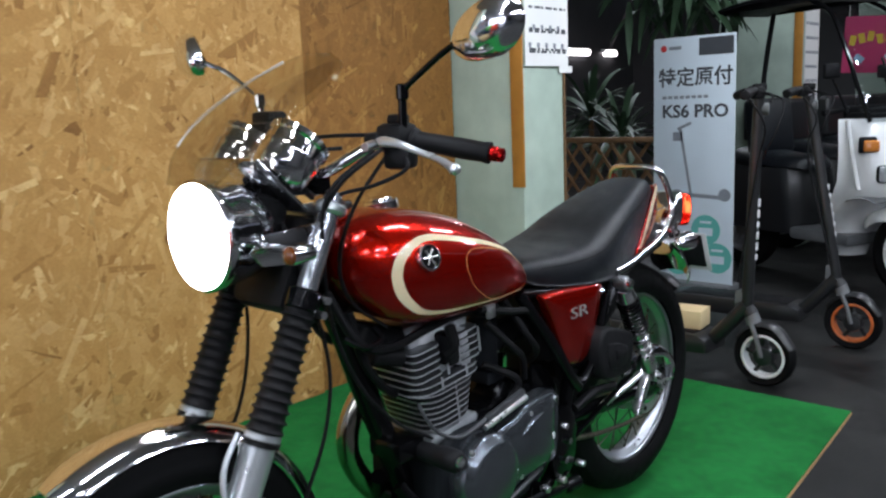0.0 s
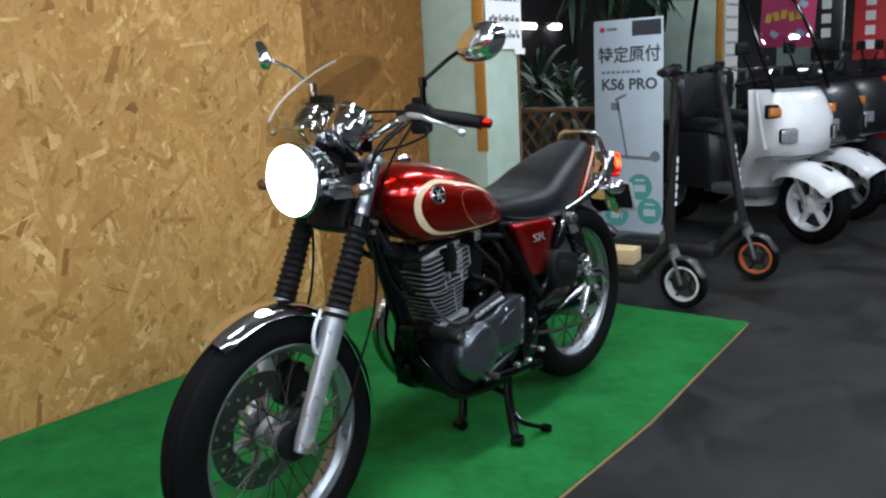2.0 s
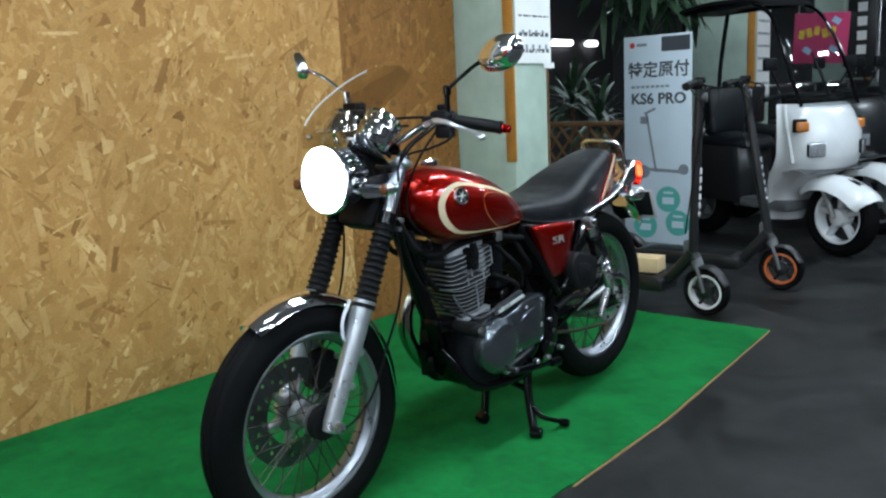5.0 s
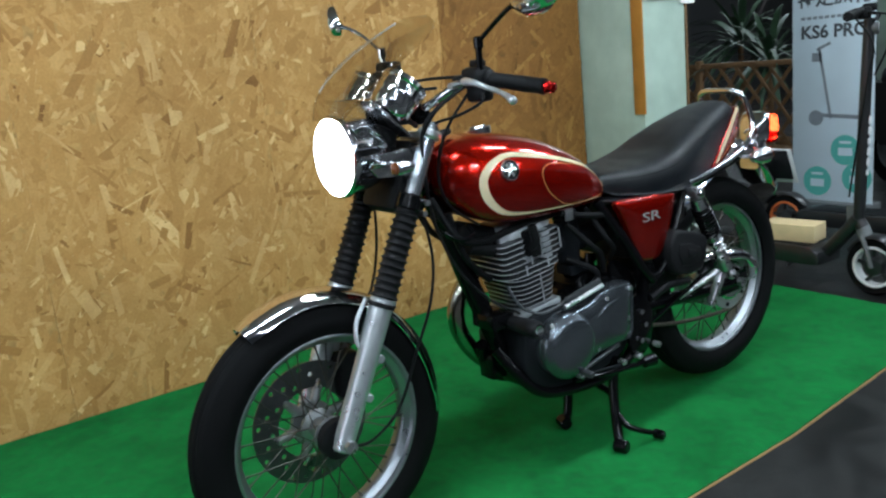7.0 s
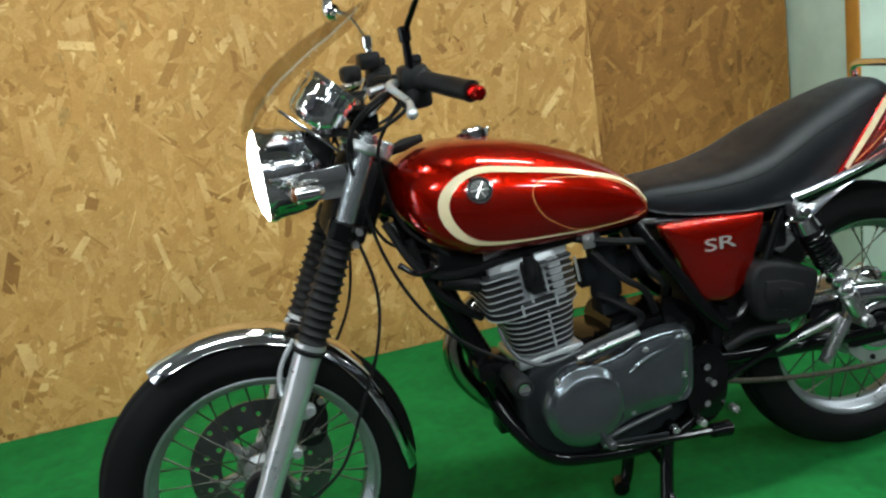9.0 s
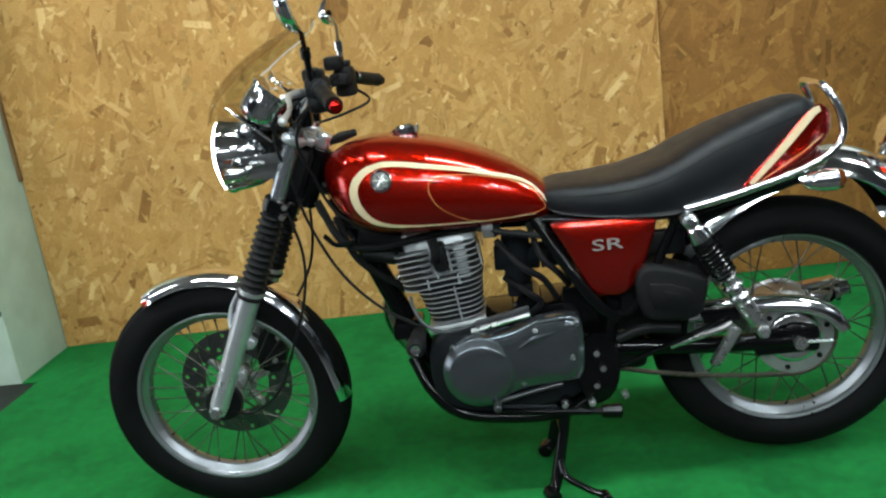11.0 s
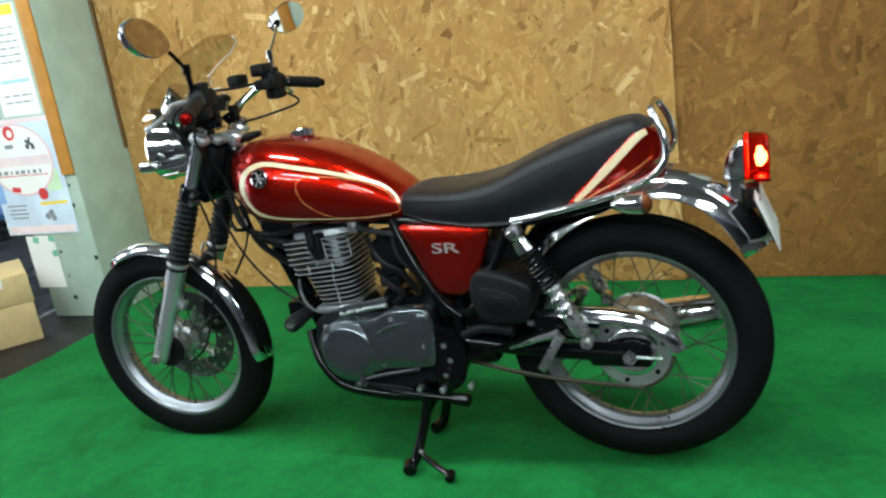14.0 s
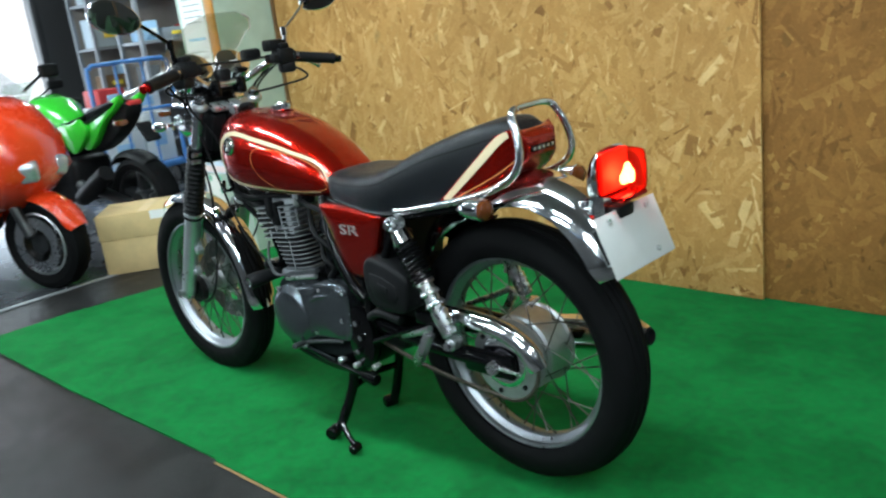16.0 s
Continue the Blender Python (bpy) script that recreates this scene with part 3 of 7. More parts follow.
def disc():
    """Steel ring with real drilled holes, on a dark carrier."""
    y = 0.062
    bm = bmesh.new()

    def loop(cx, cz, r, n):
        vs = [bm.verts.new((FA.x + cx + r * math.cos(2 * math.pi * i / n), FA.y + y - 0.0025, FA.z + cz + r * math.sin(2 * math.pi * i / n))) for i in range(n)]
        return [bm.edges.new((vs[i], vs[(i + 1) % n])) for i in range(n)]

    edges = loop(0, 0, 0.149, 72) + loop(0, 0, 0.086, 48)
    for i in range(30):
        ang = 2 * math.pi * i / 30
        r = (0.100, 0.118, 0.136)[i % 3]
        edges += loop(math.cos(ang) * r, math.sin(ang) * r, 0.0062, 8)
    bmesh.ops.triangle_fill(bm, use_beauty=True, use_dissolve=False, edges=edges)
    ext = bmesh.ops.extrude_face_region(bm, geom=bm.faces[:])
    bmesh.ops.translate(bm, vec=(0, 0.005, 0), verts=[v for v in ext["geom"] if isinstance(v, bmesh.types.BMVert)])
    part("brake_disc", bm, DISC, front_wheel, "drilled steel brake disc", 30)
    carrier = lathe([(0.02, y - 0.006), (0.052, y - 0.006), (0.055, y), (0.052, y + 0.006), (0.02, y + 0.006)], FA, (0, 1, 0), 40)
    for k in range(6):
        ang = math.pi * k / 3 + 0.2
        d = Vector((math.cos(ang), 0, math.sin(ang)))
        part("carrier_arm", cyl(FA + Vector((0, y, 0)) + d * 0.045, FA + Vector((0, y, 0)) + d * 0.092, 0.013, 0.009, 10), ALLOY, front_wheel)
    part("disc_carrier", carrier, ALLOY, front_wheel, "alloy disc carrier")
    for k in range(6):
        ang = math.pi * k / 3 + 0.2
        p = FA + Vector((math.cos(ang) * 0.090, 0, math.sin(ang) * 0.090))
        part("disc_bolt", cyl(p + Vector((0, y - 0.012, 0)), p + Vector((0, y, 0)), 0.006, seg=8), STEEL, front_wheel)


disc()
part("brake_caliper", join(plate(round_poly([(0.075, 0.36), (0.13, 0.34), (0.155, 0.40), (0.14, 0.455), (0.095, 0.45)], 3), 0.035, 0.10, 0.006)), BLACKMATT, moto, "black brake caliper")
part("caliper_bracket", join(tube([fk(0.20, 0.085, 0.034), (0.135, 0.088, 0.44), (0.150, 0.088, 0.40)], 0.010, 10), tube([fk(0.11, 0.085, 0.034), (0.105, 0.088, 0.385), (0.13, 0.088, 0.37)], 0.010, 10)), FORK_ALLOY, moto, "alloy caliper bracket")
for px, pz in ((0.145, 0.437), (0.125, 0.372)):
    part("caliper_bolt", cyl((px, 0.030, pz), (px, 0.112, pz), 0.008, seg=8), STEEL, moto)
part("speedo_drive", lathe([(0.046, -0.072), (0.046, -0.05), (0.038, -0.046), (0.01, -0.046)], FA, (0, 1, 0), 28), BLACKMATT, moto)
part("front_axle", join(cyl(FA + Vector((0, -0.13, 0)), FA + Vector((0, 0.125, 0)), 0.009, seg=12), cyl(FA + Vector((0, -0.134, 0)), FA + Vector((0, -0.122, 0)), 0.015, seg=6), cyl(FA + Vector((0, 0.12, 0)), FA + Vector((0, 0.132, 0)), 0.015, seg=6)), STEEL, moto)

TUBEALLOY = mat("polished_tube", (0.42, 0.44, 0.48), 0.22, 0.9, var=0.04, scale=20)
# fork legs, boots and yokes
for sy in (-1, 1):
    y = 0.098 * sy
    part("fork_leg", join(cyl(fk(0.005, y), fk(0.335, y), 0.0235, 0.0265, 28, 0.003), cyl(fk(-0.016, y), fk(0.03, y), 0.021, 0.0235, 24, 0.004),
                                cyl(fk(0.318, y), fk(0.335, y), 0.030, seg=28, bev=0.003),
                                box(fk(0.20, y * 0.86, 0.02), (0.026, 0.018, 0.05), 0.005), box(fk(0.11, y * 0.86, 0.024), (0.024, 0.018, 0.028), 0.005),
                                cyl(fk(0.20, y * 0.80, 0.034), fk(0.20, y * 1.05, 0.034), 0.011, seg=14, bev=0.002), cyl(fk(0.11, y * 0.80, 0.034), fk(0.11, y * 1.05, 0.034), 0.010, seg=14, bev=0.002)), FORK_ALLOY, moto, "satin silver fork slider")
    prof = []
    for k in range(13):
        s = 0.322 + 0.205 * k / 12
        r = 0.0335 - 0.003 * k / 12
        prof += [(r - 0.006, s - 0.0045), (r, s), (r - 0.006, s + 0.0045)]
    part("fork_boot", lathe([(0.022, 0.312), (0.031, 0.314), (0.031, 0.319)] + prof + [(0.026, 0.536), (0.026, 0.55), (0.018, 0.55)], fk(0, y), FD, 28), BOOT, moto, "black ribbed rubber fork boot", 60)
    part("fork_tube", join(cyl(fk(0.53, y), fk(0.735, y), 0.0185, seg=28), cyl(fk(0.728, y), fk(0.744, y), 0.0155, seg=6)), TUBEALLOY, moto, "polished fork tube")
    part("lower_pinch_bolt", join(cyl(fk(0.565, y - 0.002, 0.026), fk(0.565, y + sy * 0.032, 0.026), 0.007, seg=6), cyl(fk(0.54, y - 0.002, 0.026), fk(0.54, y + sy * 0.032, 0.026), 0.007, seg=6)), STEEL, moto)
part("upper_yoke", join(box(fk(0.715, 0, 0.022), (0.040, 0.14, 0.018), 0.007, Matrix.Rotation(radians(25.9), 4, "Y")), cyl(fk(0.706, -0.098), fk(0.726, -0.098), 0.028, seg=28, bev=0.005), cyl(fk(0.706, 0.098), fk(0.726, 0.098), 0.028, seg=28, bev=0.005),
                        cyl(fk(0.70, 0, 0.05), fk(0.735, 0, 0.05), 0.02, seg=20, bev=0.004)), FORK_ALLOY, moto, "cast alloy upper fork yoke")
part("lower_yoke", join(box(fk(0.555, 0, 0.02), (0.06, 0.18, 0.035), 0.008, Matrix.Rotation(radians(25.9), 4, "Y")), cyl(fk(0.538, -0.098), fk(0.575, -0.098), 0.029, seg=24, bev=0.004), cyl(fk(0.538, 0.098), fk(0.575, 0.098), 0.029, seg=24, bev=0.004)), BLACK, moto)


# mudguards
def guard(pts, hw, drop, n=8, prof=9):
    path = smooth_path([(x, 0, z) for x, z in pts], n)
    rings = []
    for i, p in enumerate(path):
        d = (path[min(i + 1, len(path) - 1)] - path[max(i - 1, 0)]).normalized()
        nrm = Vector((-d.z, 0, d.x))
        t = i / (len(path) - 1)
        w = hw * (1 - 0.25 * max(0, 1 - t * 9) ** 2 - 0.2 * max(0, 1 - (1 - t) * 12) ** 2)
        outer = [p + Vector((0, w * math.sin(a), 0)) + nrm * (-drop * (1 - math.cos(a)) / 1.0) for a in np.linspace(-1.45, 1.45, prof)]
        inner = [p + Vector((0, (w - 0.002) * math.sin(a), 0)) + nrm * (-0.002 - drop * (1 - math.cos(a)) / 1.0) for a in np.linspace(1.45, -1.45, prof)]
        rings.append(outer + inner)
    return loft(rings)


part("front_mudguard", guard([(-0.168, 0.606), (-0.125, 0.630), (-0.055, 0.650), (0.02, 0.652), (0.10, 0.633), (0.18, 0.588), (0.245, 0.515), (0.29, 0.42), (0.312, 0.335), (0.322, 0.275)], 0.054, 0.032), CHROME, moto, "chromed steel front mudguard")
for sy in (-1, 1):
    part("mudguard_stay", box(fk(0.27, 0.068 * sy, 0.0), (0.035, 0.010, 0.085), 0.003, Matrix.Rotation(radians(25.9), 4, "Y")), CHROME, moto)
part("rear_mudguard", guard([(1.14, 0.60), (1.20, 0.67), (1.30, 0.735), (1.42, 0.778), (1.52, 0.786), (1.608, 0.757), (1.672, 0.706), (1.714, 0.650), (1.740, 0.598)], 0.084, 0.072), CHROME, moto, "chromed steel rear mudguard")


# fuel tank
def tank_section(x):
    X = [0.352, 0.362, 0.385, 0.42, 0.47, 0.53, 0.60, 0.67, 0.74, 0.80, 0.85, 0.876, 0.887]
    top = np.interp(x, X, [0.868, 0.892, 0.912, 0.927, 0.934, 0.930, 0.916, 0.896, 0.866, 0.832, 0.793, 0.765, 0.745])
    bot = np.interp(x, X, [0.838, 0.806, 0.776, 0.744, 0.722, 0.714, 0.710, 0.707, 0.704, 0.703, 0.705, 0.712, 0.722])
    w = np.interp(x, X, [0.032, 0.062, 0.093, 0.120, 0.140, 0.147, 0.144, 0.137, 0.125, 0.111, 0.095, 0.082, 0.062])
    h = top - bot
    half = smooth_path([(x, 0, top), (x, 0.42 * w, top - 0.018 * h), (x, 0.75 * w, top - 0.14 * h), (x, 0.94 * w, top - 0.36 * h), (x, w, top - 0.62 * h), (x, 0.96 * w, top - 0.84 * h), (x, 0.84 * w, bot + 0.03 * h), (x, 0.66 * w, bot), (x, 0.0, bot)], 4)
    return half + [Vector((p.x, -p.y, p.z)) for p in half[-2:0:-1]]


tank_bm = loft([tank_section(x) for x in np.concatenate([[0.352, 0.356, 0.362, 0.372], np.linspace(0.385, 0.85, 28), [0.862, 0.872, 0.88, 0.887]])])
tank = part("fuel_tank", tank_bm, RED, moto, "candy red fuel tank with cream stripe", 60)

from mathutils.bvhtree import BVHTree


def surface(ob):
    return BVHTree.FromPolygons([v.co.copy() for v in ob.data.vertices], [tuple(p.vertices) for p in ob.data.polygons])


def ribbon(tree, line, sy, lift=0.0007, subdiv=6, closed=False):
    """A thin stripe laid on a surface: rows of (x, z, width), seen from the side sy."""
    pts = smooth_path([(x, w, z) for x, z, w in line], subdiv)
    bm = bmesh.new()
    prev = None
    for i, p in enumerate(pts):
        d = pts[min(i + 1, len(pts) - 1)] - pts[max(i - 1, 0)]
        d = Vector((d.x, 0, d.z)).normalized()
        nrm = Vector((-d.z, 0, d.x))
        row = []
        for k in np.linspace(-0.5, 0.5, 4):
            q = Vector((p.x, sy * 0.6, p.z)) + nrm * (k * max(p.y, 0.0012))
            hit, nn, _, _ = tree.ray_cast(q, Vector((0, -sy, 0)), 0.6)
            if hit is None:
                row = None
                break
            if nn.y * sy < 0:
                nn = -nn
            row.append(bm.verts.new(hit + nn * lift))
        if row and prev:
            for a in range(3):
                bm.faces.new((prev[a], prev[a + 1], row[a + 1], row[a]))
        prev = row
    return bm


tank_tree = surface(tank)
STRIPE = [(0.873, 0.728, 0.002), (0.857, 0.762, 0.004), (0.83, 0.790, 0.005), (0.784, 0.814, 0.007), (0.69, 0.844, 0.009), (0.609, 0.863, 0.010), (0.525, 0.879, 0.011), (0.478, 0.873, 0.014), (0.447, 0.852, 0.018),
          (0.434, 0.823, 0.020), (0.441, 0.788, 0.019), (0.467, 0.757, 0.014), (0.503, 0.741, 0.009), (0.56, 0.733, 0.006), (0.614, 0.729, 0.004), (0.728, 0.722, 0.003), (0.84, 0.720, 0.002)]
PINLOOP = [(0.675, 0.836, 0.0014), (0.63, 0.839, 0.0014), (0.607, 0.824, 0.0014), (0.61, 0.795, 0.0014), (0.632, 0.764, 0.0014), (0.686, 0.731, 0.0014), (0.74, 0.722, 0.0014), (0.798, 0.722, 0.0014), (0.858, 0.728, 0.0014), (0.855, 0.752, 0.0014), (0.83, 0.782, 0.0014), (0.783, 0.808, 0.0014), (0.73, 0.825, 0.0014), (0.675, 0.836, 0.0014)]
for sy in (-1, 1):
    part("tank_stripe", ribbon(tank_tree, STRIPE, sy), CREAM, tank, "cream stripe round the tank panel")
    part("pin_stripe", ribbon(tank_tree, PINLOOP, sy, 0.0009), PIN, tank, "thin gold pin stripe")
    ex, ez = 0.503, 0.845
    hit, nn, _, _ = tank_tree.ray_cast(Vector((ex, sy * 0.6, ez)), Vector((0, -sy, 0)), 0.6)
    if nn.y * sy < 0:
        nn = -nn
    em = part("tank_emblem", lathe([(0.0005, 0.006), (0.020, 0.006), (0.022, 0.0075), (0.025, 0.006), (0.026, 0.0), (0.0005, 0.0)], hit - nn * 0.001, nn, 32), BLACK, tank, "round black and chrome tank emblem")
    part("emblem_ring", lathe([(0.0215, 0.0055), (0.0225, 0.0085), (0.0255, 0.0075), (0.0265, 0.001)], hit - nn * 0.001, nn, 32), CHROME, em, "chrome emblem ring")
    base = hit + nn * 0.0056
    u = nn.cross(Vector((0, 0, 1))).normalized()
    v = u.cross(nn)
    for k in range(3):
        a = math.pi * k / 3
        d = u * math.cos(a) + v * math.sin(a)
        part("emblem_bar", cyl(base - d * 0.017, base + d * 0.017, 0.0018, seg=6), SILVER, em)
part("fuel_cap", join(cyl((0.553, 0.032, 0.918), (0.551, 0.034, 0.938), 0.034, seg=32, bev=0.003), cyl((0.552, 0.034, 0.936), (0.551, 0.034, 0.945), 0.024, 0.022, 24, 0.003), box((0.578, 0.034, 0.936), (0.02, 0.022, 0.012), 0.003)), CHROME, tank, "chrome fuel filler cap")
part("tank_front_pad", tube([(0.365, 0, 0.925), (0.40, 0, 0.937), (0.44, 0, 0.945)], 0.011, radii=[0.006, 0.013, 0.008]), BLACKMATT, tank)


# seat and tail
def seat_section(x):
    X = [0.858, 0.872, 0.90, 0.96, 1.05, 1.13, 1.20, 1.28, 1.36, 1.42, 1.456, 1.48, 1.492]
    top = np.interp(x, X, [0.762, 0.772, 0.777, 0.776, 0.783, 0.803, 0.836, 0.866, 0.890, 0.905, 0.906, 0.893, 0.866])
    bot = np.interp(x, X, [0.735, 0.722, 0.712, 0.702, 0.693, 0.690, 0.694, 0.712, 0.735, 0.757, 0.78, 0.80, 0.81])
    w = np.interp(x, X, [0.078, 0.092, 0.106, 0.122, 0.137, 0.139, 0.131, 0.117, 0.099, 0.083, 0.073, 0.062, 0.045])
    h = top - bot
    half = smooth_path([(x, 0, top), (x, 0.5 * w, top - 0.02 * h), (x, 0.80 * w, top - 0.09 * h), (x, 0.95 * w, top - 0.25 * h), (x, w, top - 0.55 * h), (x, 0.985 * w, bot + 0.08 * h), (x, 0.92 * w, bot), (x, 0.0, bot)], 4)
    return half + [Vector((p.x, -p.y, p.z)) for p in half[-2:0:-1]]


seat = part("seat", loft([seat_section(x) for x in np.concatenate([[0.858, 0.864, 0.872], np.linspace(0.885, 1.45, 30), [1.46, 1.47, 1.48, 1.487, 1.492]])]), VINYL, moto, "black vinyl dual seat", 60)
for sy in (-1, 1):
    st = surface(seat)
    part("seat_seam", ribbon(st, [(0.90, 0.752, 0.003), (1.0, 0.752, 0.003), (1.10, 0.762, 0.003), (1.18, 0.79, 0.003), (1.26, 0.822, 0.003), (1.36, 0.848, 0.003), (1.44, 0.868, 0.003)], sy, 0.0012), BLACKMATT, seat)


def cowl_section(x):
    X = [1.285, 1.30, 1.34, 1.40, 1.45, 1.485, 1.506, 1.516]
    dip = np.interp(x, [1.465, 1.495], [1.0, 0.0])
    top = np.interp(x, X, [0.716, 0.732, 0.770, 0.826, 0.873, 0.889, 0.874, 0.856])
    bot = np.interp(x, X, [0.708, 0.712, 0.724, 0.745, 0.770, 0.794, 0.814, 0.826])
    w = np.interp(x, X, [0.121, 0.119, 0.111, 0.098, 0.085, 0.074, 0.062, 0.048])
    h = top - bot
    half = smooth_path([(x, 0, top - 0.3 * h * dip), (x, 0.72 * w, top - 0.26 * h * dip), (x, 0.93 * w, top - 0.02 * h), (x, 0.985 * w, top - 0.05 * h), (x, w, top - 0.30 * h), (x, 0.98 * w, top - 0.7 * h), (x, 0.9 * w, bot), (x, 0, bot)], 4)
    return half + [Vector((p.x, -p.y, p.z)) for p in half[-2:0:-1]]


cowl = part("tail_cowl", loft([cowl_section(x) for x in np.concatenate([np.linspace(1.285, 1.45, 12), [1.462, 1.474, 1.485, 1.492, 1.499, 1.506, 1.512, 1.516]])]), RED, moto, "red tail cowl with cream band", 60)
ct = surface(cowl)
for sy in (-1, 1):
    part("cowl_stripe", ribbon(ct, [(1.318, 0.734, 0.012), (1.36, 0.772, 0.015), (1.41, 0.818, 0.018), (1.452, 0.858, 0.018), (1.472, 0.873, 0.016), (1.484, 0.877, 0.012)], sy), CREAM, cowl, "cream band")
    part("pin_stripe", ribbon(ct, [(1.345, 0.740, 0.0018), (1.40, 0.766, 0.0018), (1.45, 0.792, 0.0018), (1.49, 0.818, 0.0018)], sy), PIN, cowl)
part("cowl_badge", box((1.5155, 0.0, 0.840), (0.006, 0.085, 0.014), 0.002), BLACK, cowl)
for k in range(5):
    part("badge_mark", box((1.519, -0.032 + 0.016 * k, 0.840), (0.002, 0.009, 0.007), 0.0006), CHROME, cowl)
RAIL = [(1.165, 0.134, 0.700), (1.22, 0.134, 0.708), (1.32, 0.130, 0.728), (1.42, 0.119, 0.752), (1.495, 0.106, 0.784), (1.524, 0.096, 0.822), (1.520, 0.087, 0.870), (1.500, 0.076, 0.914), (1.492, 0.052, 0.929)]
part("grab_rail", tube([(x, -y, z) for x, y, z in RAIL] + [(1.490, 0, 0.931)] + RAIL[::-1], 0.0088, 12), CHROME, moto, "chrome tubular grab rail")

# tail lamp, number plate
def rrect(x, zc, hy, hz):
    return [Vector((x, y, z)) for y, z in round_poly([(hy, zc - hz * 0.6), (hy, zc + hz * 0.6), (hy * 0.7, zc + hz), (-hy * 0.7, zc + hz), (-hy, zc + hz * 0.6), (-hy, zc - hz * 0.6), (-hy * 0.7, zc - hz), (hy * 0.7, zc - hz)], 3)]


tl = part("tail_lamp", join(loft([rrect(1.638, 0.760, 0.024, 0.016), rrect(1.648, 0.772, 0.036, 0.030), rrect(1.662, 0.785, 0.045, 0.040), rrect(1.676, 0.792, 0.050, 0.046), rrect(1.684, 0.795, 0.051, 0.047)]),
                            loft([rrect(1.646, 0.690, 0.034, 0.03), rrect(1.655, 0.715, 0.038, 0.05), rrect(1.672, 0.735, 0.038, 0.05), rrect(1.684, 0.735, 0.034, 0.042)])), CHROME, moto, "chrome tail lamp housing", 50)
part("reflector", join(box((1.690, 0, 0.794), (0.006, 0.098, 0.084), 0.002)), TAILRED, tl)
part("lens", loft([rrect(1.684, 0.791, 0.054, 0.046), rrect(1.70, 0.791, 0.055, 0.046), rrect(1.724, 0.789, 0.055, 0.046), rrect(1.734, 0.789, 0.052, 0.043), rrect(1.738, 0.789, 0.046, 0.037)]), TAILLENS, tl, "red tail lamp lens, lit", 50)
part("bulb", join(*[lathe([(0.0005, -h), (r * 0.6, -h * 0.85), (r, -h * 0.3), (r, h * 0.3), (r * 0.6, h * 0.85), (0.0005, h)], c, (0, 0, 1), 12) for c, r, h in (((1.720, 0.004, 0.786), 0.013, 0.017), ((1.718, -0.009, 0.780), 0.009, 0.012), ((1.718, 0.014, 0.777), 0.009, 0.011), ((1.718, 0.006, 0.802), 0.007, 0.009))]), TAILLIT, tl, "glowing tail bulb")
part("lower_lens", box((1.722, 0, 0.744), (0.034, 0.09, 0.012), 0.004), REDBAR, tl)
PM = Matrix.Translation((1.730, 0.003, 0.660)) @ Matrix.Rotation(radians(-22), 4, "Y")
np_ = part("number_plate", moved(box((0, 0, 0), (0.0025, 0.230, 0.128), 0.001), PM), PLATEWHITE, moto, "blank white metal number plate")
for yy, zz in ((-0.07, 0.048), (0.07, 0.048), (0.055, -0.045)):
    part("plate_bolt", moved(cyl((0.001, yy, zz), (0.006, yy, zz), 0.006, seg=10), PM), STEEL, np_)
part("plate_bracket", join(moved(box((-0.005, 0, 0.006), (0.005, 0.205, 0.108), 0.002), PM), box((1.70, 0, 0.70), (0.03, 0.06, 0.05), 0.005)), BLACKMATT, moto, "black plate bracket")
for sy in (-1, 1):
    ri = part("rear_indicator", join(tube([(1.44, 0.120 * sy, 0.738), (1.45, 0.15 * sy, 0.738)], 0.009), lathe([(0.004, -0.042), (0.016, -0.030), (0.023, -0.006), (0.025, 0.028), (0.022, 0.03)], (1.45, 0.172 * sy, 0.738), (1, 0, 0), 24)), CHROME, moto, "chrome bullet rear indicator")
    part("amber_lens", lathe([(0.023, 0.028), (0.021, 0.040), (0.012, 0.047), (0.0005, 0.048)], (1.45, 0.172 * sy, 0.738), (1, 0, 0), 20), AMBER, ri, "amber lens")

# side covers
for sy in (-1, 1):
    outline = [Vector((x, 0, z)) for x, z in round_poly([(0.870, 0.690), (0.884, 0.700), (0.98, 0.697), (1.088, 0.689), (1.104, 0.676), (1.088, 0.625), (1.058, 0.552), (1.030, 0.520), (1.0, 0.512), (0.955, 0.522), (0.93, 0.562), (0.896, 0.640)], 3)]
    mid = Vector((0.985, 0, 0.625))
    rings = [[Vector((mid.x + (p.x - mid.x) * k, yy * sy, mid.z + (p.z - mid.z) * k)) for p in outline] for k, yy in ((0.97, 0.108), (1.0, 0.112), (1.0, 0.124), (0.99, 0.1305), (0.965, 0.1345), (0.90, 0.1372), (0.6, 0.1412), (0.3, 0.1424), (0.05, 0.1428))]
    sc = part("side_cover", loft(rings), RED, moto, "candy red side cover with chrome letters", 60)
    m = Matrix.Translation((0.99, 0.1424 * sy, 0.640)) @ Matrix.Rotation(radians(90), 4, "X")
    if sy > 0:
        m = Matrix.Translation((0.99, 0.1424, 0.640)) @ Matrix.Rotation(radians(180), 4, "Z") @ Matrix.Rotation(radians(90), 4, "X")
    letters("chrome_letters", "SR", 0.037, m @ Matrix.Diagonal((1.85, 1.0, 1, 1)), SILVER, sc, 0.002, 0.0002, "chrome letters")

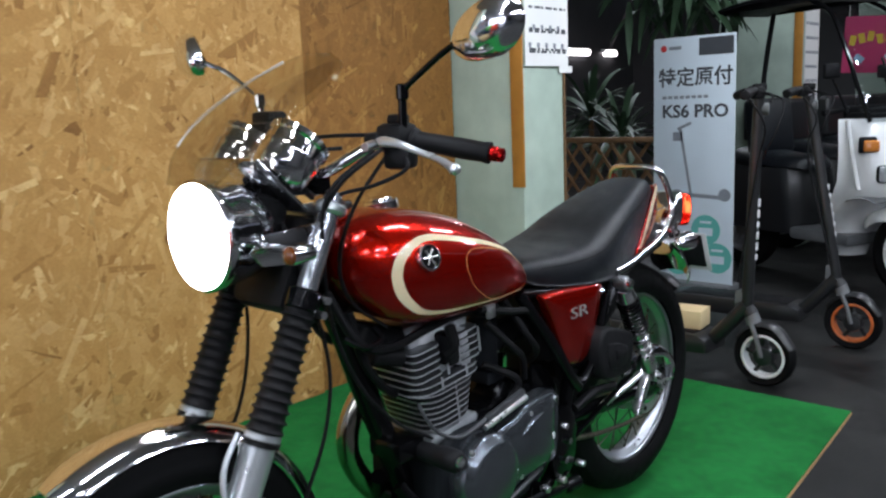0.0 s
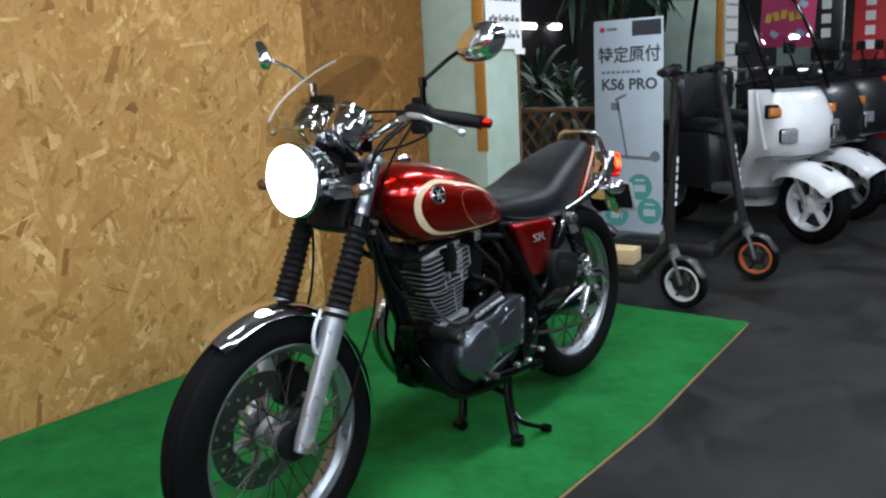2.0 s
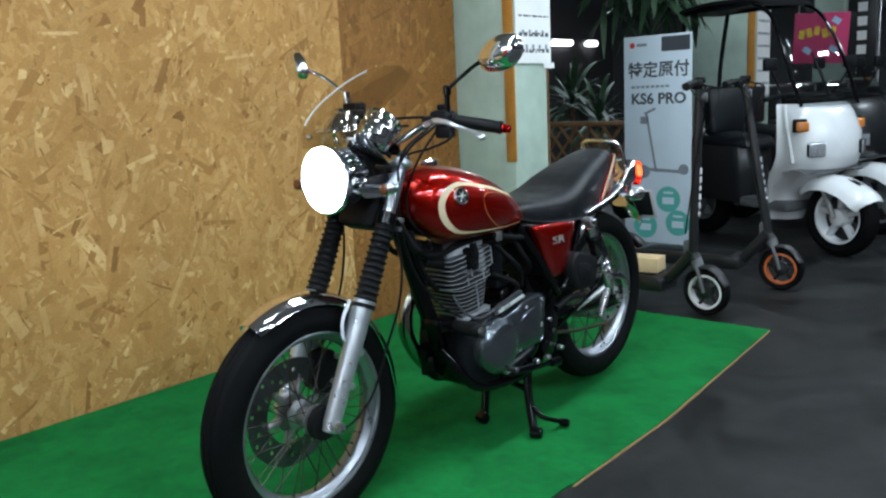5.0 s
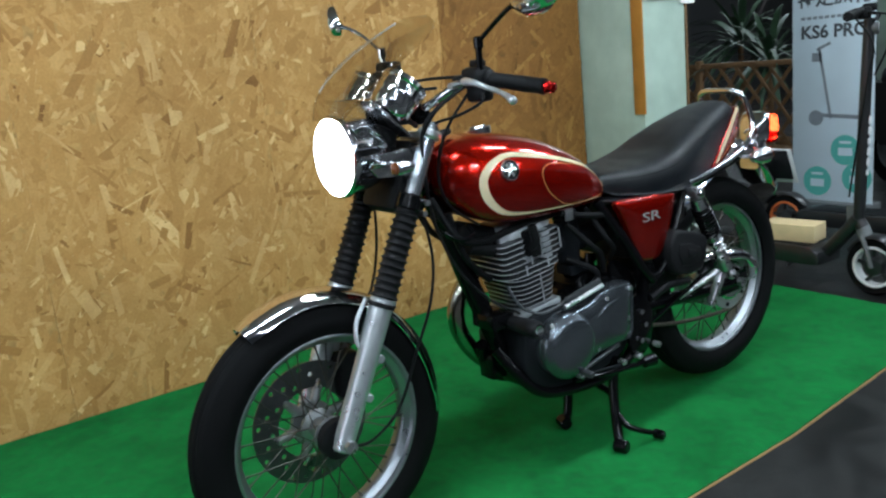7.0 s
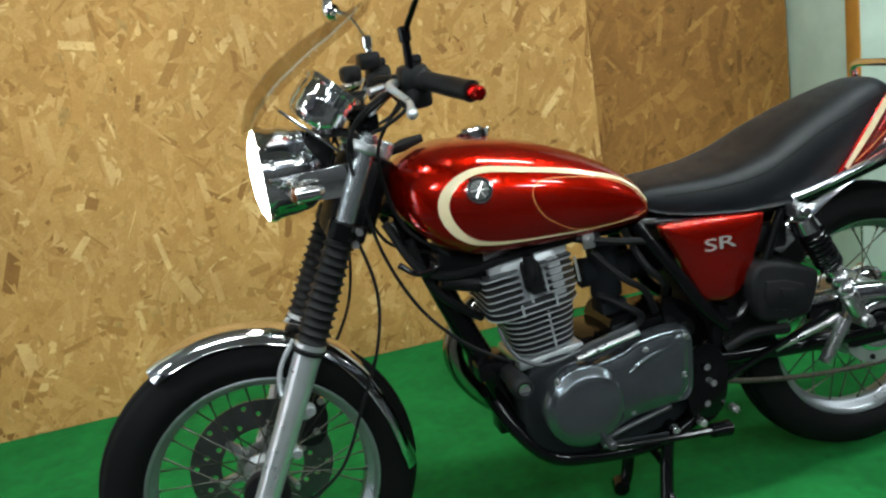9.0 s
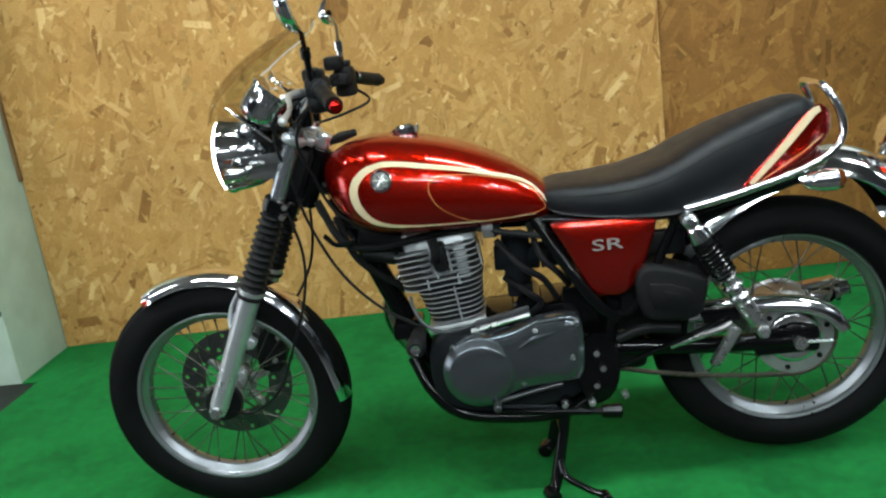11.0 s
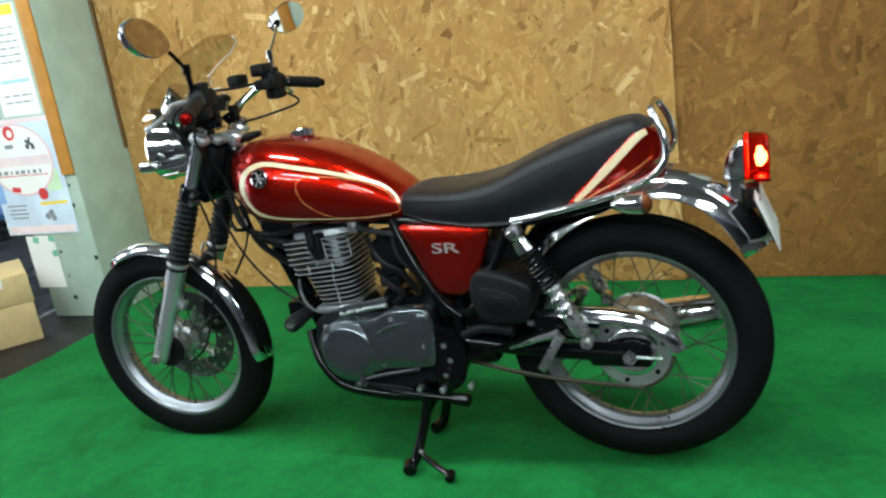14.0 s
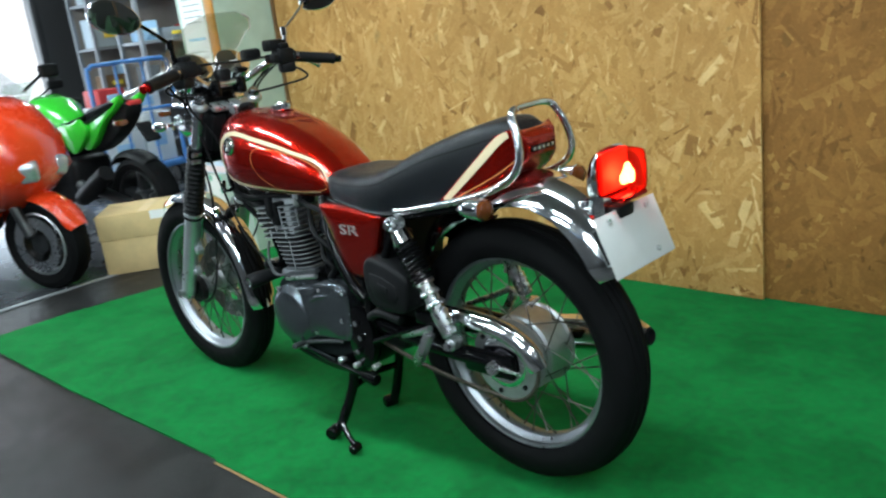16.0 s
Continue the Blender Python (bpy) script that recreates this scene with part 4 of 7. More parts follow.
# frame
tubes = {
    "down_tube": ([(0.365, 0, 0.80), (0.410, 0, 0.69), (0.460, 0, 0.55), (0.517, 0, 0.41), (0.552, 0, 0.32)], 0.026),
    "backbone": ([(0.34, 0, 0.83), (0.50, 0, 0.75), (0.70, 0, 0.70), (0.88, 0, 0.685)], 0.022),
}
for nm, (pts, r) in tubes.items():
    part(nm, tube(pts, r, 14), BLACK, moto)
part("head_tube", cyl(fk(0.55, 0, 0.05), fk(0.70, 0, 0.05), 0.029, seg=24, bev=0.004), BLACK, moto)
for sy in (-1, 1):
    part("cradle_tube", tube([(0.500, 0.03 * sy, 0.37), (0.540, 0.07 * sy, 0.295), (0.60, 0.085 * sy, 0.236), (0.70, 0.09 * sy, 0.214), (0.83, 0.09 * sy, 0.208), (0.92, 0.095 * sy, 0.238), (0.972, 0.10 * sy, 0.31), (0.985, 0.105 * sy, 0.42), (1.0, 0.112 * sy, 0.50)], 0.0165, 12), BLACK, moto)
    part("seat_tube", tube([(0.835, 0.09 * sy, 0.705), (0.905, 0.128 * sy, 0.58), (0.955, 0.135 * sy, 0.50), (1.0, 0.130 * sy, 0.455)], 0.014, 12), BLACK, moto)
    part("seat_rail", tube([(0.85, 0.08 * sy, 0.70), (1.0, 0.11 * sy, 0.69), (1.2, 0.12 * sy, 0.695), (1.42, 0.11 * sy, 0.735)], 0.013, 12), BLACK, moto)
    part("subframe_stay", tube([(1.0, 0.125 * sy, 0.465), (1.03, 0.13 * sy, 0.47), (1.075, 0.13 * sy, 0.53), (1.15, 0.125 * sy, 0.68)], 0.011, 10), BLACK, moto)
    part("swing_arm", join(tube([(0.975, 0.085 * sy, 0.372), (1.10, 0.096 * sy, 0.362), (1.25, 0.100 * sy, 0.352), (1.40, 0.100 * sy, 0.348)], 0.021, 12), box((1.39, 0.106 * sy, 0.347), (0.15, 0.022, 0.062), 0.010)), BLACK, moto)
    sh0, sh1 = Vector((1.172, 0.146 * sy, 0.676)), Vector((1.322, 0.146 * sy, 0.399))
    sd = (sh1 - sh0).normalized()
    shock = part("shock_absorber", join(cyl(sh0 + sd * 0.03, sh0 + sd * 0.15, 0.010, seg=14), cyl(sh0 + sd * 0.145, sh1 - sd * 0.03, 0.0185, seg=20, bev=0.002), *[cyl(sh0 + sd * q, sh0 + sd * (q + 0.012), 0.0235, 0.0255, 20, 0.003) for q in (0.150, 0.178, 0.206)], cyl(sh1 - sd * 0.085, sh1 - sd * 0.02, 0.021, 0.019, 20, 0.003),
                                        cyl(sh0 + Vector((0, -0.018, 0)), sh0 + Vector((0, 0.018, 0)), 0.017, seg=18, bev=0.002), cyl(sh1 + Vector((0, -0.018, 0)), sh1 + Vector((0, 0.018, 0)), 0.015, seg=18, bev=0.002)), STEEL, moto, "chrome rear shock absorber")
    part("top_shroud", cyl(sh0 + sd * 0.018, sh0 + sd * 0.055, 0.022, 0.026, 20, 0.003), CHROME, shock)
    u = sd.orthogonal().normalized()
    w_ = sd.cross(u)
    hel = [sh0 + sd * (0.058 + 0.095 * i / 96) + u * 0.0255 * math.cos(2 * math.pi * i / 12) + w_ * 0.0255 * math.sin(2 * math.pi * i / 12) for i in range(97)]
    part("spring", tube(hel, 0.0042, 6, 1), BLACK, shock, "black coil spring")
    part("upper_spring_boot", cyl(sh0 + sd * 0.055, sh0 + sd * 0.125, 0.0195, 0.0195, 18), BOOT, shock)
    part("shock_nut", cyl(sh1 + Vector((0, sy * 0.016, 0)), sh1 + Vector((0, sy * 0.030, 0)), 0.010, seg=6), CHROME, shock)
    part("shock_nut", cyl(sh0 + Vector((0, sy * 0.016, 0)), sh0 + Vector((0, sy * 0.030, 0)), 0.012, seg=10, bev=0.003), CHROME, shock)
part("rear_axle", join(cyl(RA + Vector((0, -0.125, 0)), RA + Vector((0, 0.125, 0)), 0.010, seg=12), cyl(RA + Vector((0, -0.134, 0)), RA + Vector((0, -0.112, 0)), 0.016, seg=6), cyl(RA + Vector((0.0, -0.12, 0)), RA + Vector((0.075, -0.12, -0.002)), 0.004, seg=8)), STEEL, moto)

part("ignition_coil", join(box((0.47, 0.0, 0.685), (0.12, 0.10, 0.05), 0.012, Matrix.Rotation(radians(18), 4, "Y"), 3), cyl((0.42, -0.055, 0.665), (0.50, -0.055, 0.64), 0.018, seg=16, bev=0.004)), BLACKMATT, moto, "black ignition coil under the tank")
part("wiring_loom", join(*[tube(p, 0.009, 8) for p in ([(0.33, -0.05, 0.80), (0.38, -0.075, 0.70), (0.46, -0.075, 0.675), (0.58, -0.07, 0.69), (0.72, -0.06, 0.695)], [(0.34, 0.05, 0.80), (0.40, 0.05, 0.69), (0.50, 0.03, 0.66), (0.60, 0.0, 0.69)], [(0.37, -0.06, 0.76), (0.40, -0.06, 0.66), (0.45, -0.045, 0.60), (0.50, -0.03, 0.56)])]), BLACKMATT, moto, "black wiring loom")

# chain, sprocket and guard
spr = lathe([(0.034, -0.078), (0.092, -0.078), (0.092, -0.084), (0.034, -0.084)], RA, (0, 1, 0), 56, True)
sprocket = part("rear_sprocket", spr, ALLOY, rear_wheel, "grey alloy rear sprocket")
part("sprocket_hub", lathe([(0.034, -0.090), (0.052, -0.094), (0.062, -0.090), (0.066, -0.084), (0.066, -0.078), (0.012, -0.07)], RA, (0, 1, 0), 36), CHROME, rear_wheel, "polished hub ring")
part("hub_seal", lathe([(0.010, -0.093), (0.031, -0.093), (0.033, -0.088), (0.012, -0.07)], RA, (0, 1, 0), 28), BLACKMATT, rear_wheel)
for k in range(6):
    a = math.pi * k / 3 + 0.3
    p = RA + Vector((math.cos(a) * 0.078, 0, math.sin(a) * 0.078))
    part("sprocket_bolt", cyl(p + Vector((0, -0.088, 0)), p + Vector((0, -0.08, 0)), 0.0065, seg=10), BLACKMATT, sprocket)
CS = Vector((0.915, 0, 0.365))
chain_pts = []
for a in np.linspace(math.pi / 2 + 0.12, -math.pi / 2 - 0.08, 19):
    chain_pts.append((RA.x + 0.097 * math.cos(a), RA.z + 0.097 * math.sin(a)))
low = [(RA.x + (CS.x - RA.x) * t, (RA.z - 0.097) + (CS.z - 0.033 - RA.z + 0.097) * t - 0.018 * math.sin(math.pi * t)) for t in np.linspace(0.05, 1, 26)]
upl = [(CS.x + (RA.x - CS.x) * t, (CS.z + 0.033) + (RA.z + 0.097 - CS.z - 0.033) * t) for t in np.linspace(0, 0.95, 26)]
loop = [Vector((x, -0.081, z)) for x, z in chain_pts + low + upl]
dist = [0.0]
for a, b in zip(loop, loop[1:] + loop[:1]):
    dist.append(dist[-1] + (b - a).length)
links = 104
lx = np.interp(np.linspace(0, dist[-1], links, endpoint=False), dist, [p.x for p in loop] + [loop[0].x])
lz = np.interp(np.linspace(0, dist[-1], links, endpoint=False), dist, [p.z for p in loop] + [loop[0].z])
chain = part("chain", tube([(loop[-14].x, -0.081, loop[-14].z), (loop[-16].x, -0.081, loop[-16].z)], 0.003, 6), CHAIN, moto, "rusty steel drive chain")
for i in range(links):
    j = (i + 1) % links
    ang = math.atan2(lz[j] - lz[i], lx[j] - lx[i])
    m = Matrix.Translation(((lx[i] + lx[j]) / 2, -0.081, (lz[i] + lz[j]) / 2)) @ Matrix.Rotation(-ang, 4, "Y")
    if i == 0:
        link = part("chain_link", box((0, 0, 0), (0.0185, 0.011, 0.012), 0.004, seg=1), CHAIN, chain)
        link.matrix_basis = m
    else:
        share(link, m @ Matrix.Diagonal((1, 0.72 if i % 2 else 1, 1, 1)), chain)
part("chain_guard", moved(guard([(1.165, 0.452), (1.28, 0.463), (1.38, 0.459), (1.46, 0.441), (1.515, 0.406), (1.542, 0.362)], 0.026, 0.036, 6, 11), Matrix.Translation((0, -0.09, 0))), CHROME, moto, "chrome chain guard", 60)
part("drum_brake", lathe([(0.02, -0.03), (0.088, -0.03), (0.094, -0.022), (0.094, 0.050), (0.100, 0.054), (0.098, 0.062), (0.07, 0.068), (0.02, 0.07)], RA, (0, 1, 0), 40), ALLOY, rear_wheel, "grey drum brake")

# engine
LEAN6 = Matrix.Rotation(radians(-6), 4, "Y")
EC = Vector((0.628, 0, 0.45))
engine = part("crankcase", join(plate(round_poly([(0.545, 0.36), (0.56, 0.425), (0.62, 0.455), (0.72, 0.450), (0.80, 0.425), (0.92, 0.41), (0.95, 0.36), (0.92, 0.27), (0.84, 0.235), (0.70, 0.225), (0.60, 0.245), (0.555, 0.29)], 4), -0.095, 0.105, 0.012, 3)), ENGINE_DARK, moto, "dark cast engine crankcase")


def fin(z, hx, hy, th=0.0034):
    bm = box((0, 0, 0), (2 * hx, 2 * hy, th), 0)
    vert = [e for e in bm.edges if abs(e.verts[0].co.z - e.verts[1].co.z) > th * 0.5]
    bmesh.ops.bevel(bm, geom=vert, offset=0.042, segments=5, affect="EDGES", profile=0.5)
    return moved(bm, Matrix.Translation(EC) @ LEAN6 @ Matrix.Translation((-0.012 if z > 0.12 else 0, 0, z)))


def fin_part(bm):
    """A fin: bright machined rim, faces coloured dark for the shade in the gaps."""
    o = part("fin", bm, ENGINE, engine)
    o.data.materials.append(ENGINE_MID)
    for p in o.data.polygons:
        p.material_index = 1 if abs(p.normal.z) > 0.8 else 0


# Alloy core takes the near-black colour so the gaps between fins look shaded.
part("cylinder", moved(join(cyl((0, 0, -0.01), (0, 0, 0.12), 0.056, seg=32)), Matrix.Translation(EC) @ LEAN6), ENGINE_DARK, engine, "finned alloy cylinder, core coloured dark for the shade between fins")
part("cylinder_base", moved(box((0, 0, 0.006), (0.15, 0.15, 0.022), 0.008), Matrix.Translation(EC) @ LEAN6), ENGINE, engine, "bright alloy cylinder base")
for k in range(7):
    fin_part(fin(0.024 + 0.0135 * k, 0.066 + 0.0022 * k, 0.074 + 0.002 * k))
part("cylinder_head", moved(join(box((0.0, 0, 0.175), (0.13, 0.135, 0.11), 0.018), box((0.045, -0.072, 0.17), (0.03, 0.03, 0.09), 0.008), box((0, 0, 0.232), (0.14, 0.12, 0.03), 0.012), cyl((-0.062, -0.06, 0.222), (-0.062, 0.06, 0.222), 0.026, seg=20, bev=0.004), cyl((0.062, -0.06, 0.222), (0.062, 0.06, 0.222), 0.026, seg=20, bev=0.004),
                                        box((-0.062, -0.03, 0.245), (0.05, 0.05, 0.02), 0.006), box((0.062, -0.03, 0.245), (0.05, 0.05, 0.02), 0.006)), Matrix.Translation(EC) @ LEAN6), ENGINE, engine, "alloy cylinder head")
for k in range(7):
    hx = 0.098
    if k < 2:
        fin_part(fin(0.122 + 0.0148 * k, hx, 0.098))
    else:
        for sgn in (-1, 1):
            bm = box((-0.012 + sgn * 0.058, 0, 0), (0.080, 0.188, 0.0036), 0)
            vert = [e for e in bm.edges if abs(e.verts[0].co.z - e.verts[1].co.z) > 0.002]
            bmesh.ops.bevel(bm, geom=vert, offset=0.016, segments=3, affect="EDGES", profile=0.5)
            fin_part(moved(bm, Matrix.Translation(EC) @ LEAN6 @ Matrix.Translation((0, 0, 0.122 + 0.0148 * k))))
for x, z0, z1, yy in ((-0.044, 0.118, 0.145, 0.0965), (0.03, 0.118, 0.145, 0.0965), (0.012, 0.02, 0.11, 0.078), (-0.018, 0.14, 0.20, 0.092), (0.090, 0.15, 0.205, 0.085), (0.018, 0.15, 0.205, 0.092)):
    for sy in (-1, 1):
        part("fin_rib", moved(box((x, sy * yy, (z0 + z1) / 2), (0.005, 0.004, z1 - z0), 0.001, seg=1), Matrix.Translation(EC) @ LEAN6), ENGINE, engine)
# Solid black block standing in for the shade inside the plug recess.
part("plug_recess_shade", moved(box((-0.004, -0.078, 0.19), (0.036, 0.05, 0.07), 0.012), Matrix.Translation(EC) @ LEAN6), BLACKMATT, engine)
part("spark_plug_cap", tube([EC + Vector((-0.035, -0.09, 0.18)), EC + Vector((-0.03, -0.105, 0.20)), EC + Vector((-0.035, -0.10, 0.24))], 0.012, 10), BLACKMATT, engine)
part("alternator_cover", lathe([(0.0005, -0.1575), (0.020, -0.157), (0.040, -0.1555), (0.058, -0.153), (0.070, -0.150), (0.076, -0.1468), (0.080, -0.141), (0.086, -0.138), (0.090, -0.132), (0.091, -0.10), (0.091, -0.08)], (0.668, 0, 0.355), (0, 1, 0), 56), COVER_ALLOY, engine, "polished round alternator cover")
COVER = [Vector((x, 0, z)) for x, z in round_poly([(0.66, 0.275), (0.60, 0.30), (0.585, 0.36), (0.61, 0.42), (0.68, 0.437), (0.76, 0.452), (0.80, 0.468), (0.88, 0.475), (0.918, 0.462), (0.92, 0.39), (0.908, 0.318), (0.86, 0.308), (0.77, 0.300), (0.72, 0.282)], 4)]
CMID = Vector((0.765, 0, 0.375))
part("left_cover", loft([[Vector((CMID.x + (p.x - CMID.x) * k, y, CMID.z + (p.z - CMID.z) * k)) for p in COVER] for k, y in ((1.0, -0.09), (1.0, -0.119), (0.992, -0.125), (0.975, -0.129), (0.94, -0.1315), (0.93, -0.1300), (0.90, -0.1300), (0.885, -0.1325), (0.75, -0.1365), (0.5, -0.1405), (0.2, -0.1425), (0.02, -0.1430))]), COVER_ALLOY, engine, "polished aluminium left engine cover", 40)
part("cover_ridge", tube([(0.76, -0.1375, 0.405), (0.80, -0.1385, 0.428), (0.86, -0.1335, 0.440)], 0.006, 10, 6, [0.003, 0.007, 0.004]), COVER_ALLOY, engine)
for x, z in ((0.808, 0.447), (0.89, 0.372), (0.768, 0.317), (0.70, 0.283), (0.61, 0.425), (0.905, 0.455)):
    part("cover_screw", cyl((x, -0.137, z), (x, -0.128, z), 0.0065, seg=12, bev=0.0015), STEEL, engine)
part("oil_pipe", join(tube([(0.520, -0.075, 0.545), (0.528, -0.090, 0.512), (0.552, -0.105, 0.478), (0.605, -0.118, 0.462), (0.72, -0.12, 0.487), (0.80, -0.115, 0.50)], 0.0042, 10), box((0.735, -0.122, 0.487), (0.13, 0.012, 0.016), 0.003, Matrix.Rotation(radians(-11), 4, "Y"))), ENGINE_MID, engine, "alloy oil pipe")
part("side_rod", tube([(0.66, -0.128, 0.462), (0.80, -0.128, 0.487)], 0.006, 8), STEEL, engine)
sl = part("engine_slider", lathe([(0.010, -0.173), (0.017, -0.175), (0.022, -0.168), (0.023, -0.14), (0.020, -0.11), (0.018, -0.06)], (0.527, 0, 0.446), (0, 1, 0), 28), BLACKMATT, moto, "black engine slider")
part("slider_bolt", lathe([(0.0005, -0.1755), (0.009, -0.1755), (0.012, -0.177), (0.013, -0.174)], (0.527, 0, 0.446), (0, 1, 0), 16), CHROME, sl)
part("engine_mount", box((0.50, -0.03, 0.455), (0.07, 0.09, 0.04), 0.006), BLACK, moto)
part("engine_mount", box((0.54, 0.04, 0.30), (0.05, 0.06, 0.07), 0.006), BLACK, moto)
part("carburettor", join(cyl((0.73, -0.01, 0.60), (0.84, -0.01, 0.595), 0.032, seg=24, bev=0.004), cyl((0.785, -0.02, 0.54), (0.785, -0.02, 0.66), 0.034, seg=24, bev=0.006), cyl((0.735, -0.10, 0.692), (0.735, -0.05, 0.692), 0.018, seg=20, bev=0.003), box((0.785, -0.03, 0.525), (0.06, 0.06, 0.03), 0.006)), ENGINE_DARK, moto, "dark alloy carburettor")
# Invented black shapes, added to darken the space above the crankcase.
part("dark_filler", join(cyl((0.80, -0.07, 0.478), (0.80, 0.07, 0.478), 0.038, seg=24, bev=0.005), box((0.875, 0, 0.455), (0.13, 0.16, 0.075), 0.014), box((0.735, 0, 0.452), (0.09, 0.15, 0.05), 0.012)), BLACK, engine, "black filler shapes added to darken the space behind the cylinder")
part("rear_engine_mount", join(plate(round_poly([(0.885, 0.53), (0.945, 0.50), (0.985, 0.43), (0.945, 0.40), (0.89, 0.45)], 3), -0.085, -0.070, 0.003), cyl((0.935, -0.098, 0.455), (0.935, -0.08, 0.455), 0.010, seg=6)), BLACK, moto, "black engine mounting plate")
part("intake_hose", tube([(0.84, -0.01, 0.595), (0.90, -0.01, 0.60), (0.97, -0.01, 0.61)], 0.033, 16), BOOT, moto)
part("horn_bracket", join(box((0.725, -0.098, 0.693), (0.026, 0.008, 0.034), 0.003), cyl((0.725, -0.106, 0.693), (0.725, -0.098, 0.693), 0.007, seg=10)), STEEL, moto)
for k, pts in enumerate([[(0.74, -0.07, 0.66), (0.79, -0.10, 0.60), (0.84, -0.09, 0.56), (0.87, -0.07, 0.50)], [(0.75, -0.05, 0.56), (0.80, -0.09, 0.53), (0.83, -0.085, 0.50), (0.80, -0.08, 0.47)], [(0.70, -0.09, 0.70), (0.78, -0.10, 0.68), (0.86, -0.10, 0.66), (0.90, -0.08, 0.60)], [(0.82, -0.06, 0.69), (0.84, -0.10, 0.62), (0.88, -0.10, 0.57), (0.90, -0.06, 0.53)]]):
    part("hose", tube(pts, 0.008, 8), BLACKMATT, moto)
part("air_box", join(box((1.01, 0, 0.60), (0.16, 0.20, 0.16), 0.02), box((1.0, 0, 0.40), (0.10, 0.16, 0.14), 0.012)), BLACKMATT, moto)
part("tool_box", join(plate(round_poly([(1.062, 0.578), (1.10, 0.580), (1.185, 0.552), (1.205, 0.530), (1.190, 0.470), (1.165, 0.448), (1.085, 0.452), (1.055, 0.475), (1.045, 0.54)], 3), -0.165, -0.06, 0.01, 3), plate(round_poly([(1.075, 0.545), (1.165, 0.520), (1.158, 0.478), (1.085, 0.482)], 2), -0.170, -0.16, 0.004), plate([(1.105, 0.525), (1.138, 0.516), (1.136, 0.498), (1.108, 0.500)], -0.173, -0.165, 0.002)), BLACKMATT, moto, "black plastic box beside the shock")
part("inner_fender", join(box((1.03, 0, 0.47), (0.085, 0.17, 0.34), 0.02, None, 3), box((1.12, -0.10, 0.62), (0.10, 0.03, 0.06), 0.01), tube([(1.0, -0.12, 0.40), (1.06, -0.135, 0.425), (1.14, -0.14, 0.42)], 0.012, 10)), BLACKMATT, moto, "black inner fender and brackets")
part("battery_side", box((1.09, 0.0, 0.47), (0.14, 0.18, 0.13), 0.012), BLACKMATT, moto)

# exhaust
part("exhaust_pipe", tube([(0.55, 0.045, 0.585), (0.505, 0.05, 0.562), (0.466, 0.053, 0.522), (0.448, 0.058, 0.472), (0.458, 0.066, 0.412), (0.505, 0.078, 0.340), (0.585, 0.098, 0.270), (0.68, 0.125, 0.232), (0.85, 0.150, 0.235), (1.05, 0.155, 0.27)], 0.023, 18), PIPE, moto, "chrome exhaust header pipe")
part("muffler", tube([(1.03, 0.158, 0.262), (1.08, 0.162, 0.272), (1.14, 0.166, 0.283), (1.35, 0.175, 0.316), (1.56, 0.182, 0.342), (1.61, 0.184, 0.348)], 0.04, 24, 5, [0.022, 0.034, 0.044, 0.045, 0.044, 0.040]), CHROME, moto, "chrome muffler")
part("muffler_tip", lathe([(0.012, 0.0), (0.020, 0.0), (0.022, 0.03), (0.040, -0.004), (0.043, -0.002), (0.041, -0.02)], (1.612, 0.184, 0.3485), (0.985, 0.03, 0.12), 24), CHROME, moto, "chrome muffler end")
part("muffler_outlet", lathe([(0.0005, 0.004), (0.0145, 0.004), (0.0195, 0.002), (0.0195, 0.034), (0.0175, 0.034), (0.0145, 0.008)], (1.612, 0.184, 0.3485), (0.985, 0.03, 0.12), 20), BLACKMATT, moto, "black muffler outlet")

# controls below
part("side_stand", join(tube([(0.69, -0.115, 0.248), (0.80, -0.125, 0.235), (0.95, -0.128, 0.222)], 0.009, 10), cyl((0.945, -0.128, 0.222), (0.995, -0.128, 0.218), 0.016, 0.018, 16, 0.004)), BLACK, moto, "folded black side stand")
part("side_stand_spring", tube([(0.71, -0.135, 0.262), (0.84, -0.138, 0.25)], 0.004, 8), ENGINE_DARK, moto)
part("sump", plate(round_poly([(0.55, 0.32), (0.56, 0.27), (0.61, 0.222), (0.75, 0.205), (0.90, 0.218), (0.96, 0.26), (0.95, 0.32), (0.75, 0.30)], 3), -0.075, 0.085, 0.012, 2), BLACK, moto, "black engine sump and mounts")
# Bolt heads added only to give the highlights of the linkages here.
for bx, bz in ((0.70, 0.262), (0.86, 0.252), (0.925, 0.250), (1.005, 0.262)):
    part("frame_bolt", lathe([(0.0005, -0.142), (0.0065, -0.142), (0.0085, -0.139), (0.0085, -0.120)], (bx, 0, bz), (0, 1, 0), 12), STEEL, moto, "added bolt head for a bright highlight")
part("gear_lever", join(tube([(0.86, -0.12, 0.30), (0.80, -0.13, 0.295), (0.70, -0.135, 0.275)], 0.0055, 10), cyl((0.70, -0.128, 0.274), (0.70, -0.175, 0.274), 0.009, seg=14, bev=0.003)), ENGINE_MID, moto, "dull alloy gear lever")
for sy in (-1, 1):
    part("pillion_footrest", join(tube([(1.12, 0.12 * sy, 0.37), (1.20, 0.14 * sy, 0.40), (1.255, 0.155 * sy, 0.425)], 0.008, 10), box((1.235, 0.165 * sy, 0.375), (0.022, 0.022, 0.105), 0.004, Matrix.Rotation(radians(32), 4, "Y"))), STEEL, moto, "folded silver pillion footrest")
part("pillion_bracket", join(box((1.235, -0.135, 0.44), (0.085, 0.012, 0.032), 0.004), tube([(1.0, -0.12, 0.33), (1.12, -0.13, 0.38), (1.25, -0.135, 0.43)], 0.007, 8)), BLACK, moto)
